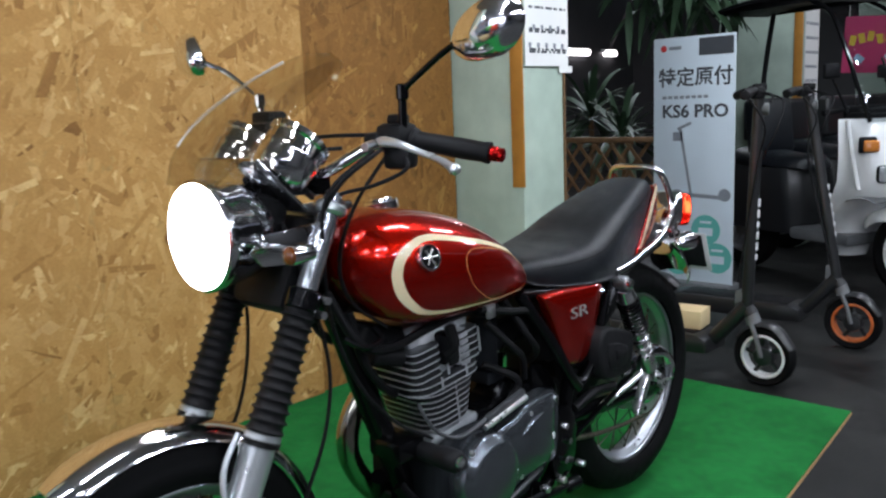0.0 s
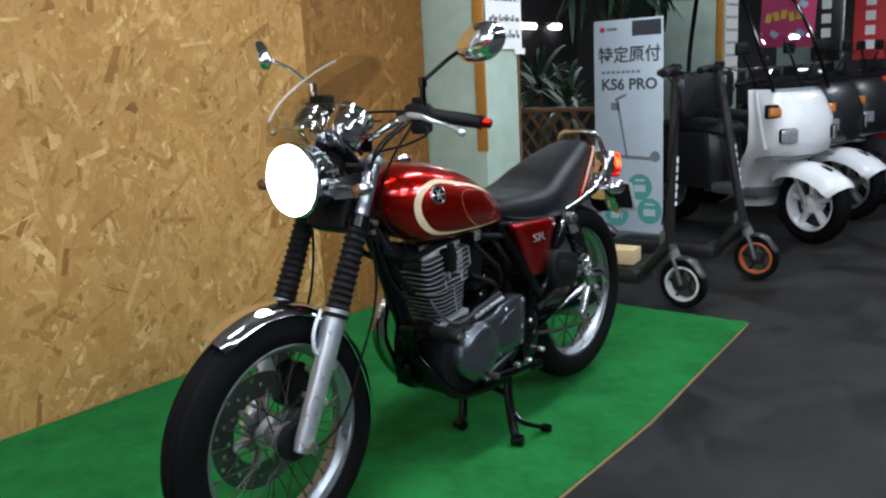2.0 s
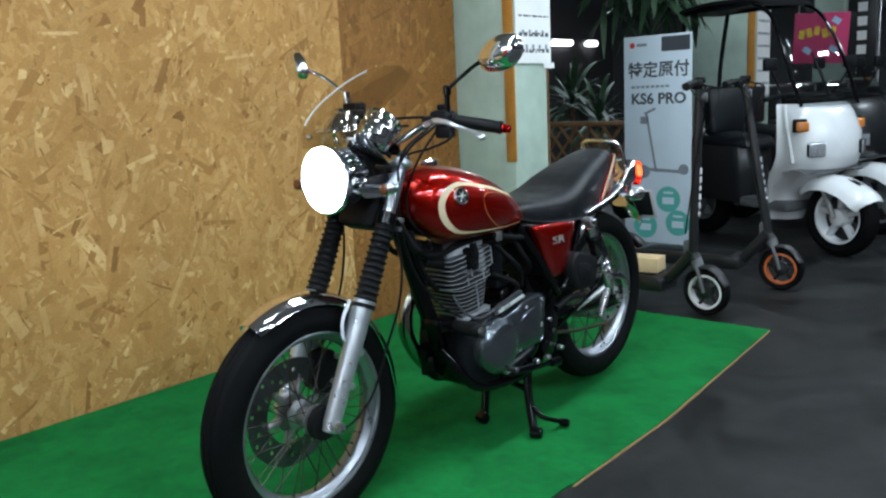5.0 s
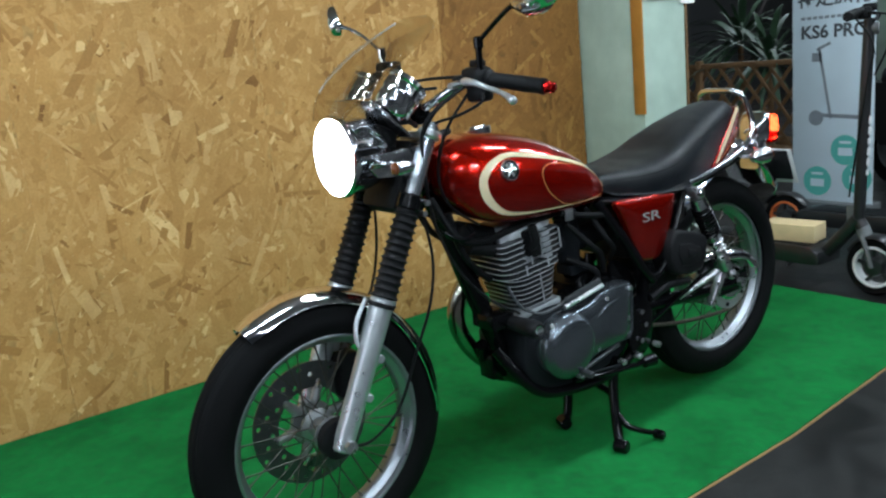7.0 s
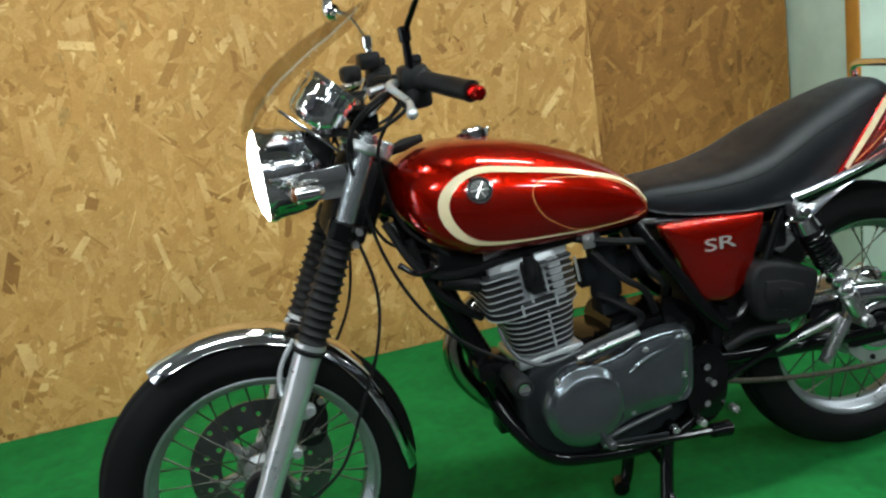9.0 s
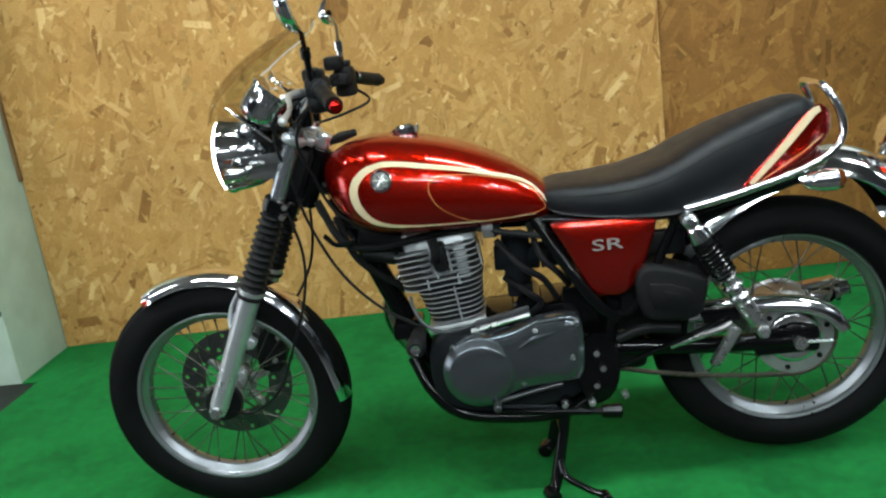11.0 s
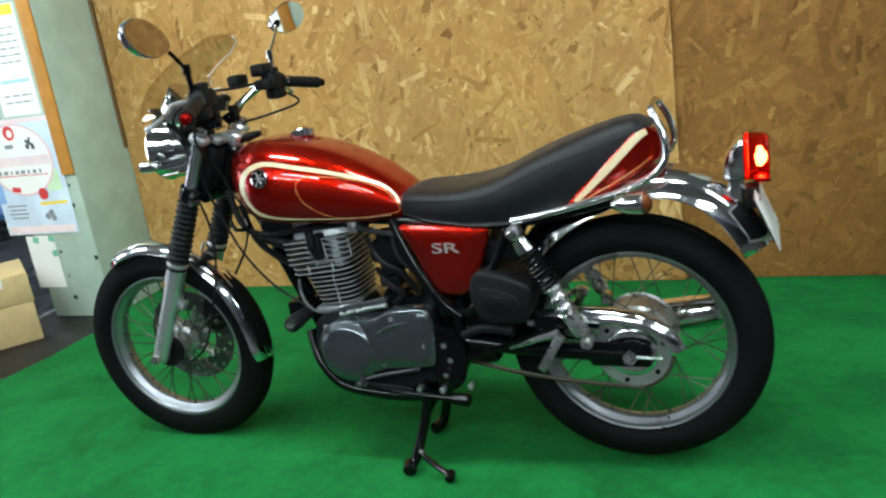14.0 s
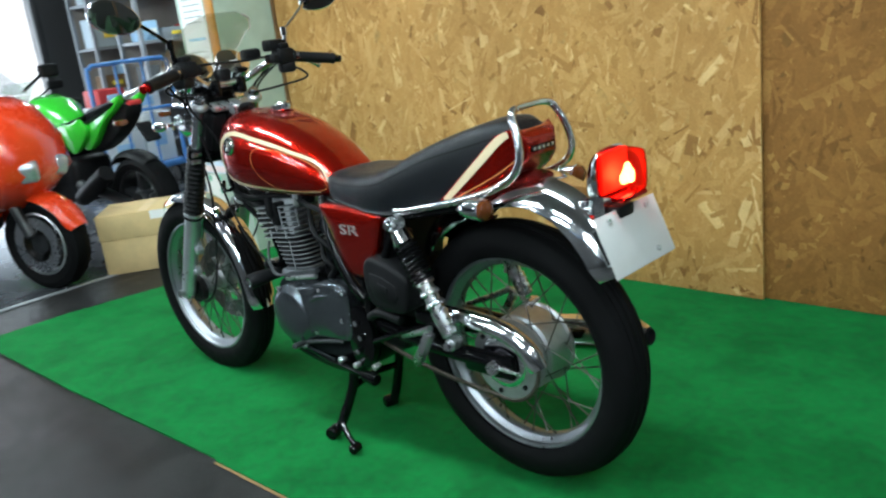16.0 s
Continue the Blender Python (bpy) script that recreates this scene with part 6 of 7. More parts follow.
n4 = sheet("notice", 2.30, 2.62, 1.275, 1.80, 0.9745, PAPER, "white printed notice with rows of small figures")
part("lower_edge", box((2.60, 0.9735, 1.262), (0.10, 0.0012, 0.03), 0), PAPER, n4)
bars(n4, 0.9732, 2.33, 2.60, [1.335, 1.345, 1.42, 1.43, 1.52], 0.010, INK, prng, 0.6)
for k in range(9):
    part("figure_print", box((2.335 + 0.03 * k, 0.9732, 1.362 + 0.075 * (k % 2)), (0.018, 0.001, 0.022), 0), GREYPRINT, n4)


# ---- banner stand ----
def banner():
    t = thing("banner_stand", (3.9, 1.0, 0), "pale blue-grey roll-up banner advertising an electric scooter", "banner")
    part("base", box((3.92, 0.995, 0.03), (0.16, 0.50, 0.05), 0.012), GREYPL, t)
    part("pole", cyl((3.93, 0.995, 0.04), (3.93, 0.995, 1.46), 0.010, seg=10), STEEL, t)
    b = part("cloth", box((3.9, 0.993, 0.752), (0.004, 0.492, 1.404), 0.001), BANNERW, t, "printed banner cloth")

    def put(name, bm, material, label=""):
        return part(name, bm, material, b, label)

    def rect(name, y, z, w, h, material, rot=0.0):
        put(name, box((3.8972, y, z), (0.0012, w, h), 0, Matrix.Rotation(rot, 4, "X")), material)
    letters("heading_text", "特定原付", 0.112, Matrix.Translation((3.8975, 0.985, 1.222)) @ Matrix.Rotation(radians(-90), 4, "Z") @ Matrix.Rotation(radians(90), 4, "X"), INK, b, 0.0004, 0.0022, "large dark printed characters")
    letters("model_text", "KS6 PRO", 0.100, Matrix.Translation((3.8975, 0.985, 1.035)) @ Matrix.Rotation(radians(-90), 4, "Z") @ Matrix.Rotation(radians(90), 4, "X") @ Matrix.Diagonal((1.05, 1, 1, 1)), INK, b, 0.0004, 0.003, "large dark printed letters")
    put("red_disc", cyl((3.8978, 1.175, 1.395), (3.8964, 1.175, 1.395), 0.019, seg=18), REDP)
    rect("brand_bar", 1.105, 1.395, 0.075, 0.018, GREYPRINT)
    rect("dark_panel", 0.86, 1.392, 0.20, 0.095, INK)
    for k in range(8):
        rect("small_text", 1.17 - 0.036 * k, 1.118, 0.026, 0.017, GREYPRINT)
    # printed picture of a scooter
    rect("print_stem", 1.035, 0.74, 0.016, 0.40, GREYPRINT, -0.18)
    rect("print_bar", 1.045, 0.955, 0.09, 0.016, GREYPRINT, -0.4)
    rect("print_basket", 1.085, 0.895, 0.06, 0.05, GREYPRINT)
    rect("print_deck", 0.93, 0.555, 0.26, 0.022, GREYPRINT, 0.05)
    put("print_wheel", cyl((3.8978, 1.09, 0.545), (3.8964, 1.09, 0.545), 0.045, seg=20), GREYPRINT)
    put("print_wheel", cyl((3.8978, 0.80, 0.565), (3.8964, 0.80, 0.565), 0.036, seg=20), GREYPRINT)
    for y, z in ((0.91, 0.36), (1.08, 0.17), (0.84, 0.20)):
        d = put("teal_disc", cyl((3.8980, y, z), (3.8968, y, z), 0.088, seg=28), TEAL, "round teal printed badge")
        rect("badge_text", y, z - 0.01, 0.085, 0.045, BANNERW)
        rect("badge_text", y, z + 0.045, 0.07, 0.014, BANNERW)
    return t


banner()


# ---- electric kick scooters ----
def kick_wheel(t, x, R, rim):
    c = Vector((x, 0, R))
    w = part("wheel", lathe([(R * 0.72, -0.020), (R * 0.93, -0.026), (R, -0.014), (R, 0.014), (R * 0.93, 0.026), (R * 0.72, 0.020)], c, (0, 1, 0), 36, True), RUBBER, t, "small black tyre")
    part("rim", lathe([(R * 0.74, -0.022), (R * 0.70, -0.0245), (R * 0.64, -0.022), (R * 0.64, 0.022), (R * 0.70, 0.0245), (R * 0.74, 0.022)], c, (0, 1, 0), 36, True), rim, w)
    part("hub", lathe([(0.01, -0.03), (R * 0.30, -0.026), (R * 0.34, -0.015), (R * 0.34, 0.015), (R * 0.30, 0.026), (0.01, 0.03)], c, (0, 1, 0), 24), DARKGREY, w)
    for k in range(5):
        a = 2 * math.pi * k / 5
        part("wheel_spoke", tube([c + Vector((math.cos(a), 0, math.sin(a))) * (R * 0.3), c + Vector((math.cos(a + 0.2), 0, math.sin(a + 0.2))) * (R * 0.67)], 0.009, 6), DARKGREY, w)


def kick_scooter(m, rim, label, lean, stripe, turn):
    t = thing("kick_scooter", (0, 0, 0), label, "kick scooter", "parked kick scooters")
    R = 0.117
    kick_wheel(t, 0.0, R, rim)
    kick_wheel(t, 0.92, R, rim)
    top = Vector((lean, 0, 1.10))
    BT = Matrix.Translation(top) @ Matrix.Rotation(radians(turn), 4, "Z") @ Matrix.Translation(-top)
    low = Vector((0.075, 0, 0.30))
    part("fork", join(*[tube([(0.0, 0.037 * s, R), (0.02, 0.037 * s, 0.19), (0.045, 0.03 * s, 0.245)], 0.0095, 8) for s in (-1, 1)], cyl((0.045, 0, 0.235), (0.06, 0, 0.285), 0.03, 0.026, 18, 0.004)), GREYPL, t)
    part("mudguard", guard([(-0.115, 0.165), (-0.06, 0.235), (0.0, 0.253), (0.07, 0.23), (0.115, 0.18)], 0.034, 0.016, 4, 7), DARKGREY, t)
    part("stem", join(cyl((0.055, 0, 0.27), tuple(low), 0.029, 0.026, 20, 0.004), cyl(tuple(low), tuple(top), 0.023, 0.021, 20)), DARKGREY, t, "dark painted steering column")
    part("folding_latch", box(low + Vector((0.02, 0, 0.03)), (0.05, 0.035, 0.07), 0.008), GREYPL, t)
    d = (top - low).normalized()
    for k in range(6):
        part("column_mark", box(low + d * (0.20 + 0.042 * k) + Vector((-0.0215, -0.006, 0)), (0.004, 0.020, 0.030 if k % 3 else 0.022), 0.001), stripe, t)
    part("handlebar", moved(tube([(top.x + 0.06, -0.24, 1.115), (top.x + 0.02, -0.12, 1.13), (top.x, 0, 1.12), (top.x + 0.02, 0.12, 1.13), (top.x + 0.06, 0.24, 1.115)], 0.013, 12), BT), BLACKMATT, t)
    for s in (-1, 1):
        part("grip", moved(cyl((top.x + 0.04, 0.155 * s, 1.124), (top.x + 0.066, 0.255 * s, 1.113), 0.018, 0.018, 14, 0.004), BT), BOOT, t)
        part("brake_lever", moved(tube([(top.x + 0.01, 0.13 * s, 1.125), (top.x - 0.03, 0.17 * s, 1.11), (top.x - 0.02, 0.24 * s, 1.09)], 0.005, 8), BT), BLACKMATT, t)
    part("display", moved(box((top.x, 0, 1.14), (0.05, 0.07, 0.03), 0.008), BT), BLACKMATT, t)
    part("brake_perch", moved(box((top.x + 0.015, -0.115, 1.128), (0.04, 0.035, 0.04), 0.008), BT), BLACKMATT, t)
    part("throttle", moved(box((top.x + 0.015, 0.125, 1.12), (0.05, 0.03, 0.045), 0.010), BT), BLACKMATT, t)
    part("bell", moved(lathe([(0.018, 0.0), (0.018, 0.008), (0.012, 0.018), (0.0005, 0.022)], (top.x + 0.005, -0.075, 1.135), (0, 0, 1), 16), BT), BLACKMATT, t)
    part("cable", moved(tube([(top.x - 0.01, -0.12, 1.12), (top.x - 0.09, -0.07, 1.09), (top.x - 0.07, 0.0, 1.0), (top.x - 0.02, -0.02, 0.88)], 0.004, 6), BT), BLACKMATT, t)
    part("lamp", moved(cyl((top.x - 0.035, 0, 1.06), (top.x - 0.005, 0, 1.06), 0.024, 0.02, 18, 0.004), BT), GREYPL, t)
    part("deck", join(plate(round_poly([(0.20, 0.115), (0.24, 0.175), (0.50, 0.178), (0.78, 0.178), (0.83, 0.15), (0.78, 0.105), (0.50, 0.10), (0.25, 0.10)], 3), -0.085, 0.085, 0.01, 2), tube([(0.075, 0, 0.31), (0.13, 0, 0.24), (0.21, 0, 0.15)], 0.030, 12)), DARKGREY, t, "dark deck")
    part("deck_mat", box((0.51, 0, 0.181), (0.50, 0.14, 0.005), 0.002), BOOT, t)
    part("rear_mudguard", guard([(0.80, 0.20), (0.86, 0.245), (0.93, 0.255), (1.0, 0.235), (1.05, 0.18)], 0.034, 0.016, 4, 7), DARKGREY, t)
    part("kickstand", tube([(0.42, -0.07, 0.10), (0.45, -0.11, 0.05), (0.49, -0.14, 0.012)], 0.007, 8), STEEL, t)
    part("cable", tube([(top.x + 0.01, 0.10, 1.12), (top.x - 0.05, 0.06, 1.0), (top.x - 0.01, 0.028, 0.85), (0.10, 0.03, 0.40)], 0.004, 6), BLACKMATT, t)
    t.matrix_basis = m
    return t


kick_scooter(pose(2.52, 0.02, 0.001, 0, 0, 88), WHITE, "dark grey electric kick scooter with white-ringed wheels", 0.045, WHITE, 28)
kick_scooter(pose(3.20, -0.10, 0.001, 0, 0, 92), ORANGE, "black electric kick scooter with orange-rimmed wheels", 0.215, WHITE, 12)
tagged(obj("small_carton", box((2.545, 0.40, 0.222), (0.12, 0.24, 0.075), 0.003, Matrix.Rotation(radians(7), 4, "Z")), CARTON), "small pale carton lying on the scooter deck", "carton")


# ---- delivery scooters ----
def motor_wheel(t, c, R, w, rim_r, rim_mat, spokes=5, name="wheel"):
    wh = part(name, lathe([(rim_r, -w * 0.42), (rim_r + (R - rim_r) * 0.5, -w * 0.52), (R - 0.012, -w * 0.40), (R, -w * 0.15), (R, w * 0.15), (R - 0.012, w * 0.40), (rim_r + (R - rim_r) * 0.5, w * 0.52), (rim_r, w * 0.42)], c, (0, 1, 0), 44, True), RUBBER, t, "black rubber tyre")
    part("rim", lathe([(rim_r + 0.003, -w * 0.36), (rim_r - 0.004, -w * 0.42), (rim_r - 0.016, -w * 0.38), (rim_r - 0.022, 0), (rim_r - 0.016, w * 0.38), (rim_r - 0.004, w * 0.42), (rim_r + 0.003, w * 0.36)], c, (0, 1, 0), 44, True), rim_mat, wh)
    part("hub", lathe([(0.008, -w * 0.5), (rim_r * 0.30, -w * 0.46), (rim_r * 0.36, -w * 0.3), (rim_r * 0.36, w * 0.3), (rim_r * 0.30, w * 0.46), (0.008, w * 0.5)], c, (0, 1, 0), 28), rim_mat, wh)
    for k in range(spokes):
        a = 2 * math.pi * k / spokes + 0.3
        d = Vector((math.cos(a), 0, math.sin(a)))
        part("wheel_spoke", box(c + d * (rim_r * 0.62), (rim_r * 0.66, w * 0.45, rim_r * 0.20), 0.008, Matrix.Rotation(-a, 4, "Y")), rim_mat, wh)
    return wh


def fairing(rows, back):
    """Shell of level sections: (z, front x, half width, rear x)."""
    rings = []
    for z, fx, hw, bx in rows:
        ring = [(fx, 0.0), (fx + 0.012, hw * 0.45), (fx + 0.05, hw * 0.80), (fx + 0.12, hw * 0.98), (bx, hw), (bx + back, hw * 0.93), (bx + back, -hw * 0.93), (bx, -hw), (fx + 0.12, -hw * 0.98), (fx + 0.05, -hw * 0.80), (fx + 0.012, -hw * 0.45)]
        rings.append([Vector((x, y, z)) for x, y in round_poly(ring, 3)])
    return loft(rings)


def delivery_scooter(m, paint, label, canopy, guard_paint=None):
    t = thing("delivery_scooter", (0, 0, 0), label, "scooter", "parked scooters")
    R = 0.25
    motor_wheel(t, Vector((0, 0, R)), R, 0.11, 0.172, WHITE if canopy else ALLOY, 5, "front_wheel")
    motor_wheel(t, Vector((1.22, 0, R)), R, 0.11, 0.150, ALLOY, 5, "rear_wheel")
    part("front_mudguard", guard([(-0.250, 0.375), (-0.19, 0.430), (-0.07, 0.490), (0.06, 0.515), (0.18, 0.500), (0.28, 0.44)], 0.140, 0.100, 5, 9), guard_paint or paint, t, "front mudguard")
    for s in (-1, 1):
        part("fork_leg", tube([(0.0, 0.075 * s, R), (0.05, 0.075 * s, 0.36), (0.14, 0.06 * s, 0.52)], 0.018, 10), ALLOY, t)
    part("leg_shield", fairing([(0.20, 0.34, 0.12, 0.42), (0.34, 0.30, 0.165, 0.40), (0.44, 0.235, 0.20, 0.37), (0.525, 0.10, 0.235, 0.32), (0.575, 0.015, 0.25, 0.27), (0.64, -0.005, 0.258, 0.24), (0.78, 0.0, 0.266, 0.23), (0.90, 0.06, 0.264, 0.24), (0.955, 0.10, 0.258, 0.25), (0.968, 0.12, 0.246, 0.26)], 0.05), paint, t, "front leg shield", 50)
    for s in (-1, 1):
        HM = Matrix.Translation((0.046, 0.192 * s, 0.685)) @ Matrix.Rotation(radians(-30 * s), 4, "Z")
        lamp = part("headlamp", moved(box((0.0, 0, 0), (0.05, 0.112, 0.094), 0.022, None, 3), HM), BLACKMATT, t, "square headlamp")
        part("lamp_lens", moved(box((-0.0235, 0, 0), (0.012, 0.100, 0.082), 0.0055, None, 2), HM), HEADGLASS, lamp, "clear headlamp lens")
        part("lamp_divider", moved(join(box((-0.0285, 0, 0), (0.003, 0.006, 0.078), 0.001), box((-0.0285, 0, 0.008), (0.003, 0.096, 0.005), 0.001)), HM), GREYPL, lamp)
        part("indicator", box((0.10, 0.252 * s, 0.83), (0.075, 0.045, 0.06), 0.010, Matrix.Rotation(radians(40 * s), 4, "Z"), 3), ORANGELENS, t, "amber indicator")
        part("mirror", join(tube([(0.30, 0.20 * s, 1.0), (0.28, 0.30 * s, 1.12), (0.28, 0.34 * s, 1.18)], 0.007, 8), box((0.28, 0.35 * s, 1.22), (0.03, 0.11, 0.08), 0.014)), BLACKMATT, t)
    part("handlebar", join(tube([(0.36, -0.31, 1.0), (0.33, -0.15, 1.02), (0.31, 0, 1.0), (0.33, 0.15, 1.02), (0.36, 0.31, 1.0)], 0.016, 10), box((0.30, 0, 0.99), (0.14, 0.34, 0.09), 0.03, None, 3)), BLACKMATT, t)
    part("dash", box((0.23, 0, 0.975), (0.14, 0.42, 0.05), 0.018, None, 3), BLACKMATT, t, "black dash")
    part("floor_board", box((0.50, 0, 0.30), (0.42, 0.34, 0.07), 0.02), GREYPL, t)
    part("under_rail", tube([(0.30, -0.19, 0.42), (0.38, -0.19, 0.30), (0.55, -0.19, 0.245), (0.78, -0.19, 0.25)], 0.016, 10), FORK_ALLOY, t, "pale grey side rail")
    part("body", fairing([(0.28, 0.68, 0.13, 1.15), (0.45, 0.66, 0.16, 1.25), (0.62, 0.68, 0.165, 1.30), (0.68, 0.70, 0.15, 1.30)], 0.10), DARKGREY, t, "rear body", 50)
    part("seat", loft([[Vector((x, y, z)) for y, z in round_poly([(0.0, zt), (w * 0.7, zt - 0.01), (w, zt - 0.05), (w * 0.9, 0.67), (0, 0.66), (-w * 0.9, 0.67), (-w, zt - 0.05), (-w * 0.7, zt - 0.01)], 2)] for x, w, zt in ((0.66, 0.10, 0.72), (0.70, 0.14, 0.75), (0.85, 0.155, 0.755), (1.02, 0.16, 0.775), (1.20, 0.155, 0.79), (1.25, 0.12, 0.76))]), VINYL, t, "black seat", 50)
    if canopy:
        part("seat_back", box((1.05, 0, 0.92), (0.10, 0.32, 0.34), 0.03, Matrix.Rotation(radians(8), 4, "Y"), 3), VINYL, t, "black padded backrest")
        scr = bmesh.new()
        rows = []
        for px, pz, hw in ((0.08, 0.95, 0.24), (0.14, 1.12, 0.25), (0.24, 1.34, 0.24), (0.36, 1.52, 0.22), (0.50, 1.60, 0.21)):
            rows.append([scr.verts.new((px + 0.05 * v * v, hw * v, pz)) for v in np.linspace(-1, 1, 9)])
        for a, b in zip(rows, rows[1:]):
            for i in range(8):
                scr.faces.new((a[i], a[i + 1], b[i + 1], b[i]))
        o = part("windscreen", scr, CLEAR, t, "clear curved windscreen", 80)
        o.modifiers.new("thick", "SOLIDIFY").thickness = 0.004
        for s in (-1, 1):
            part("screen_frame", tube([(0.12, 0.245 * s, 0.95), (0.19, 0.255 * s, 1.12), (0.29, 0.245 * s, 1.34), (0.41, 0.225 * s, 1.53), (0.56, 0.22 * s, 1.62)], 0.012, 10), BLACK, t, "glossy black screen frame")
            part("roof_post", tube([(1.30, 0.17 * s, 0.70), (1.30, 0.19 * s, 1.20), (1.24, 0.20 * s, 1.62)], 0.016, 10), BLACKMATT, t)
        part("roof", plate(round_poly([(0.46, 1.60), (0.60, 1.655), (0.95, 1.675), (1.25, 1.65), (1.32, 1.61), (1.22, 1.62), (0.95, 1.64), (0.62, 1.62)], 3), -0.23, 0.23, 0.01), BLACKMATT, t, "black roof canopy")
        part("wiper", tube([(0.10, 0.02, 0.97), (0.16, 0.05, 1.15), (0.22, 0.06, 1.28)], 0.006, 6), BLACKMATT, t)
    else:
        part("rear_box", box((1.30, 0, 0.93), (0.34, 0.36, 0.30), 0.03, None, 3), DARKGREY, t, "rear luggage box")
        part("low_screen", box((0.16, 0, 1.08), (0.012, 0.30, 0.24), 0.004, Matrix.Rotation(radians(24), 4, "Y")), CLEAR, t)
    # Grey strip draws the shadow in the crease between shield and mudguard.
    part("shield_crease_shade", guard([(0.045, 0.545), (0.06, 0.556), (0.12, 0.572), (0.20, 0.566), (0.27, 0.54)], 0.262, 0.02, 4, 9), GREYPL, t, "grey strip for the shaded crease above the mudguard")
    for s in (-1, 1):
        part("indicator_housing", box((0.125, 0.250 * s, 0.835), (0.085, 0.040, 0.085), 0.012, Matrix.Rotation(radians(40 * s), 4, "Z"), 3), BLACKMATT, t)
        part("shield_lip", tube([(0.16, 0.262 * s, 0.60), (0.20, 0.268 * s, 0.78), (0.24, 0.264 * s, 0.96)], 0.012, 8), paint, t)
    part("front_plate", box((0.035, 0, 0.80), (0.008, 0.13, 0.05), 0.002), paint, t)
    t.matrix_basis = m
    return t


delivery_scooter(pose(4.25, -0.10, 0.001, 0, 0, 66), WHITE, "white roofed delivery scooter with clear windscreen", True)
delivery_scooter(pose(5.15, -0.10, 0.001, 0, 0, 72), DARKGREY, "dark grey delivery scooter with white front mudguard", False, WHITE)
delivery_scooter(pose(5.95, -0.15, 0.001, 0, 0, 72), DARKGREY, "dark grey delivery scooter with luggage box", False)
delivery_scooter(pose(6.75, -0.20, 0.001, 0, 0, 72), BIKERED, "red delivery scooter with luggage box", False)
delivery_scooter(pose(7.6, -0.25, 0.001, 0, 0, 72), DARKGREY, "dark grey delivery scooter with luggage box", False)


# ---- behind the passage: pillars, fence, plants, lamps ----
for nm, x in (("pillar_3", 5.57), ("pillar_4", 8.9)):
    pillar(nm, x, x + 0.32, 0.985, 1.60, 0, "pale green painted pillar with orange corner strip")
    tagged(obj("corner_strip", box((x - 0.005, 1.012, 1.73), (0.008, 0.062, 1.96), 0.002), ORANGEWOOD), "orange varnished wood corner strip on the pillar", "trim", kind="structure")
    s = sheet("notice", x + 0.02, x + 0.30, 1.0, 1.75, 0.977, PAPER, "white printed notice pinned to a pillar")
    bars(s, 0.9755, x + 0.04, x + 0.28, [1.1, 1.2, 1.3, 1.4, 1.5, 1.6], 0.02, GREYPRINT, prng)
tagged(obj("header_beam", box((8.8, 1.15, 2.35), (6.2, 0.24, 0.8), 0.01), PALEGREEN), "pale green header beam above the passage", "beam", kind="structure")


def pink_banner():
    b = tagged(obj("cloth_banner", box((6.5, 0.77, 1.46), (0.006, 0.46, 0.43), 0.002, Matrix.Rotation(radians(3), 4, "X")), MAGENTA), "magenta cloth sale banner with yellow marks", "banner")
    for k in range(5):
        part("yellow_mark", box((6.4955, 0.93 - 0.065 * k, 1.50 + 0.012 * (k % 3)), (0.002, 0.045, 0.075), 0.0, Matrix.Rotation(0.2 * (-1) ** k, 4, "X")), YELLOWP, b)
    for y, z in ((0.64, 1.60), (0.88, 1.36), (0.66, 1.36)):
        part("blue_mark", box((6.4955, y, z), (0.002, 0.07, 0.05), 0.0, Matrix.Rotation(0.6, 4, "X")), BLUEP, b)
    part("hanging_cord", cyl((6.5, 0.58, 1.66), (6.5, 0.58, CEILING_Z + 0.06), 0.003, seg=6), PAPER, b)
    part("hanging_cord", cyl((6.5, 0.96, 1.66), (6.5, 0.96, CEILING_Z + 0.06), 0.003, seg=6), PAPER, b)


pink_banner()


def flag(y0, y1, material, marks, label):
    b = tagged(obj("tall_flag", box((8.0, (y0 + y1) / 2, 1.65), (0.006, y1 - y0, 1.1), 0.002), material), label, "flag", "tall flags")
    part("flag_pole", cyl((8.01, y0 - 0.02, 0.001), (8.01, y0 - 0.02, 2.3), 0.012, seg=10), STEEL, b)
    for k in range(7):
        part("flag_mark", box((7.9955, (y0 + y1) / 2, 2.08 - 0.14 * k), (0.002, 0.09, 0.09), 0.0), marks, b)


flag(0.70, 0.98, DARKGREY, PAPER, "dark tall shop flag with white marks")
flag(0.28, 0.58, REDP, PAPER, "red tall shop flag with white marks")


def lattice_fence(x, y0, y1, z0, z1):
    t = thing("lattice_fence", (x, (y0 + y1) / 2, 0), "low brown wooden lattice fence", "fence")
    part("rail", box((x, (y0 + y1) / 2, z1), (0.035, y1 - y0, 0.035), 0.005), BROWNWOOD, t)
    part("rail", box((x, (y0 + y1) / 2, z0), (0.035, y1 - y0, 0.035), 0.005), BROWNWOOD, t)
    y = y0
    while y <= y1 + 0.01:
        part("post", box((x, y, (z1 + 0.04) / 2), (0.045, 0.045, z1 + 0.04), 0.005), BROWNWOOD, t)
        y += (y1 - y0) / 2
    n = 13
    for s in (-1, 1):
        for k in range(n):
            c = y0 + (y1 - y0) * (k + 0.5) / n
            ln = (z1 - z0) * 1.3
            part("slat", box((x + 0.008 * s, c, (z0 + z1) / 2), (0.008, 0.026, ln), 0.002, Matrix.Rotation(radians(38 * s), 4, "X"), 1), BROWNWOOD, t)


lattice_fence(4.25, 1.35, 3.0, 0.30, 0.86)


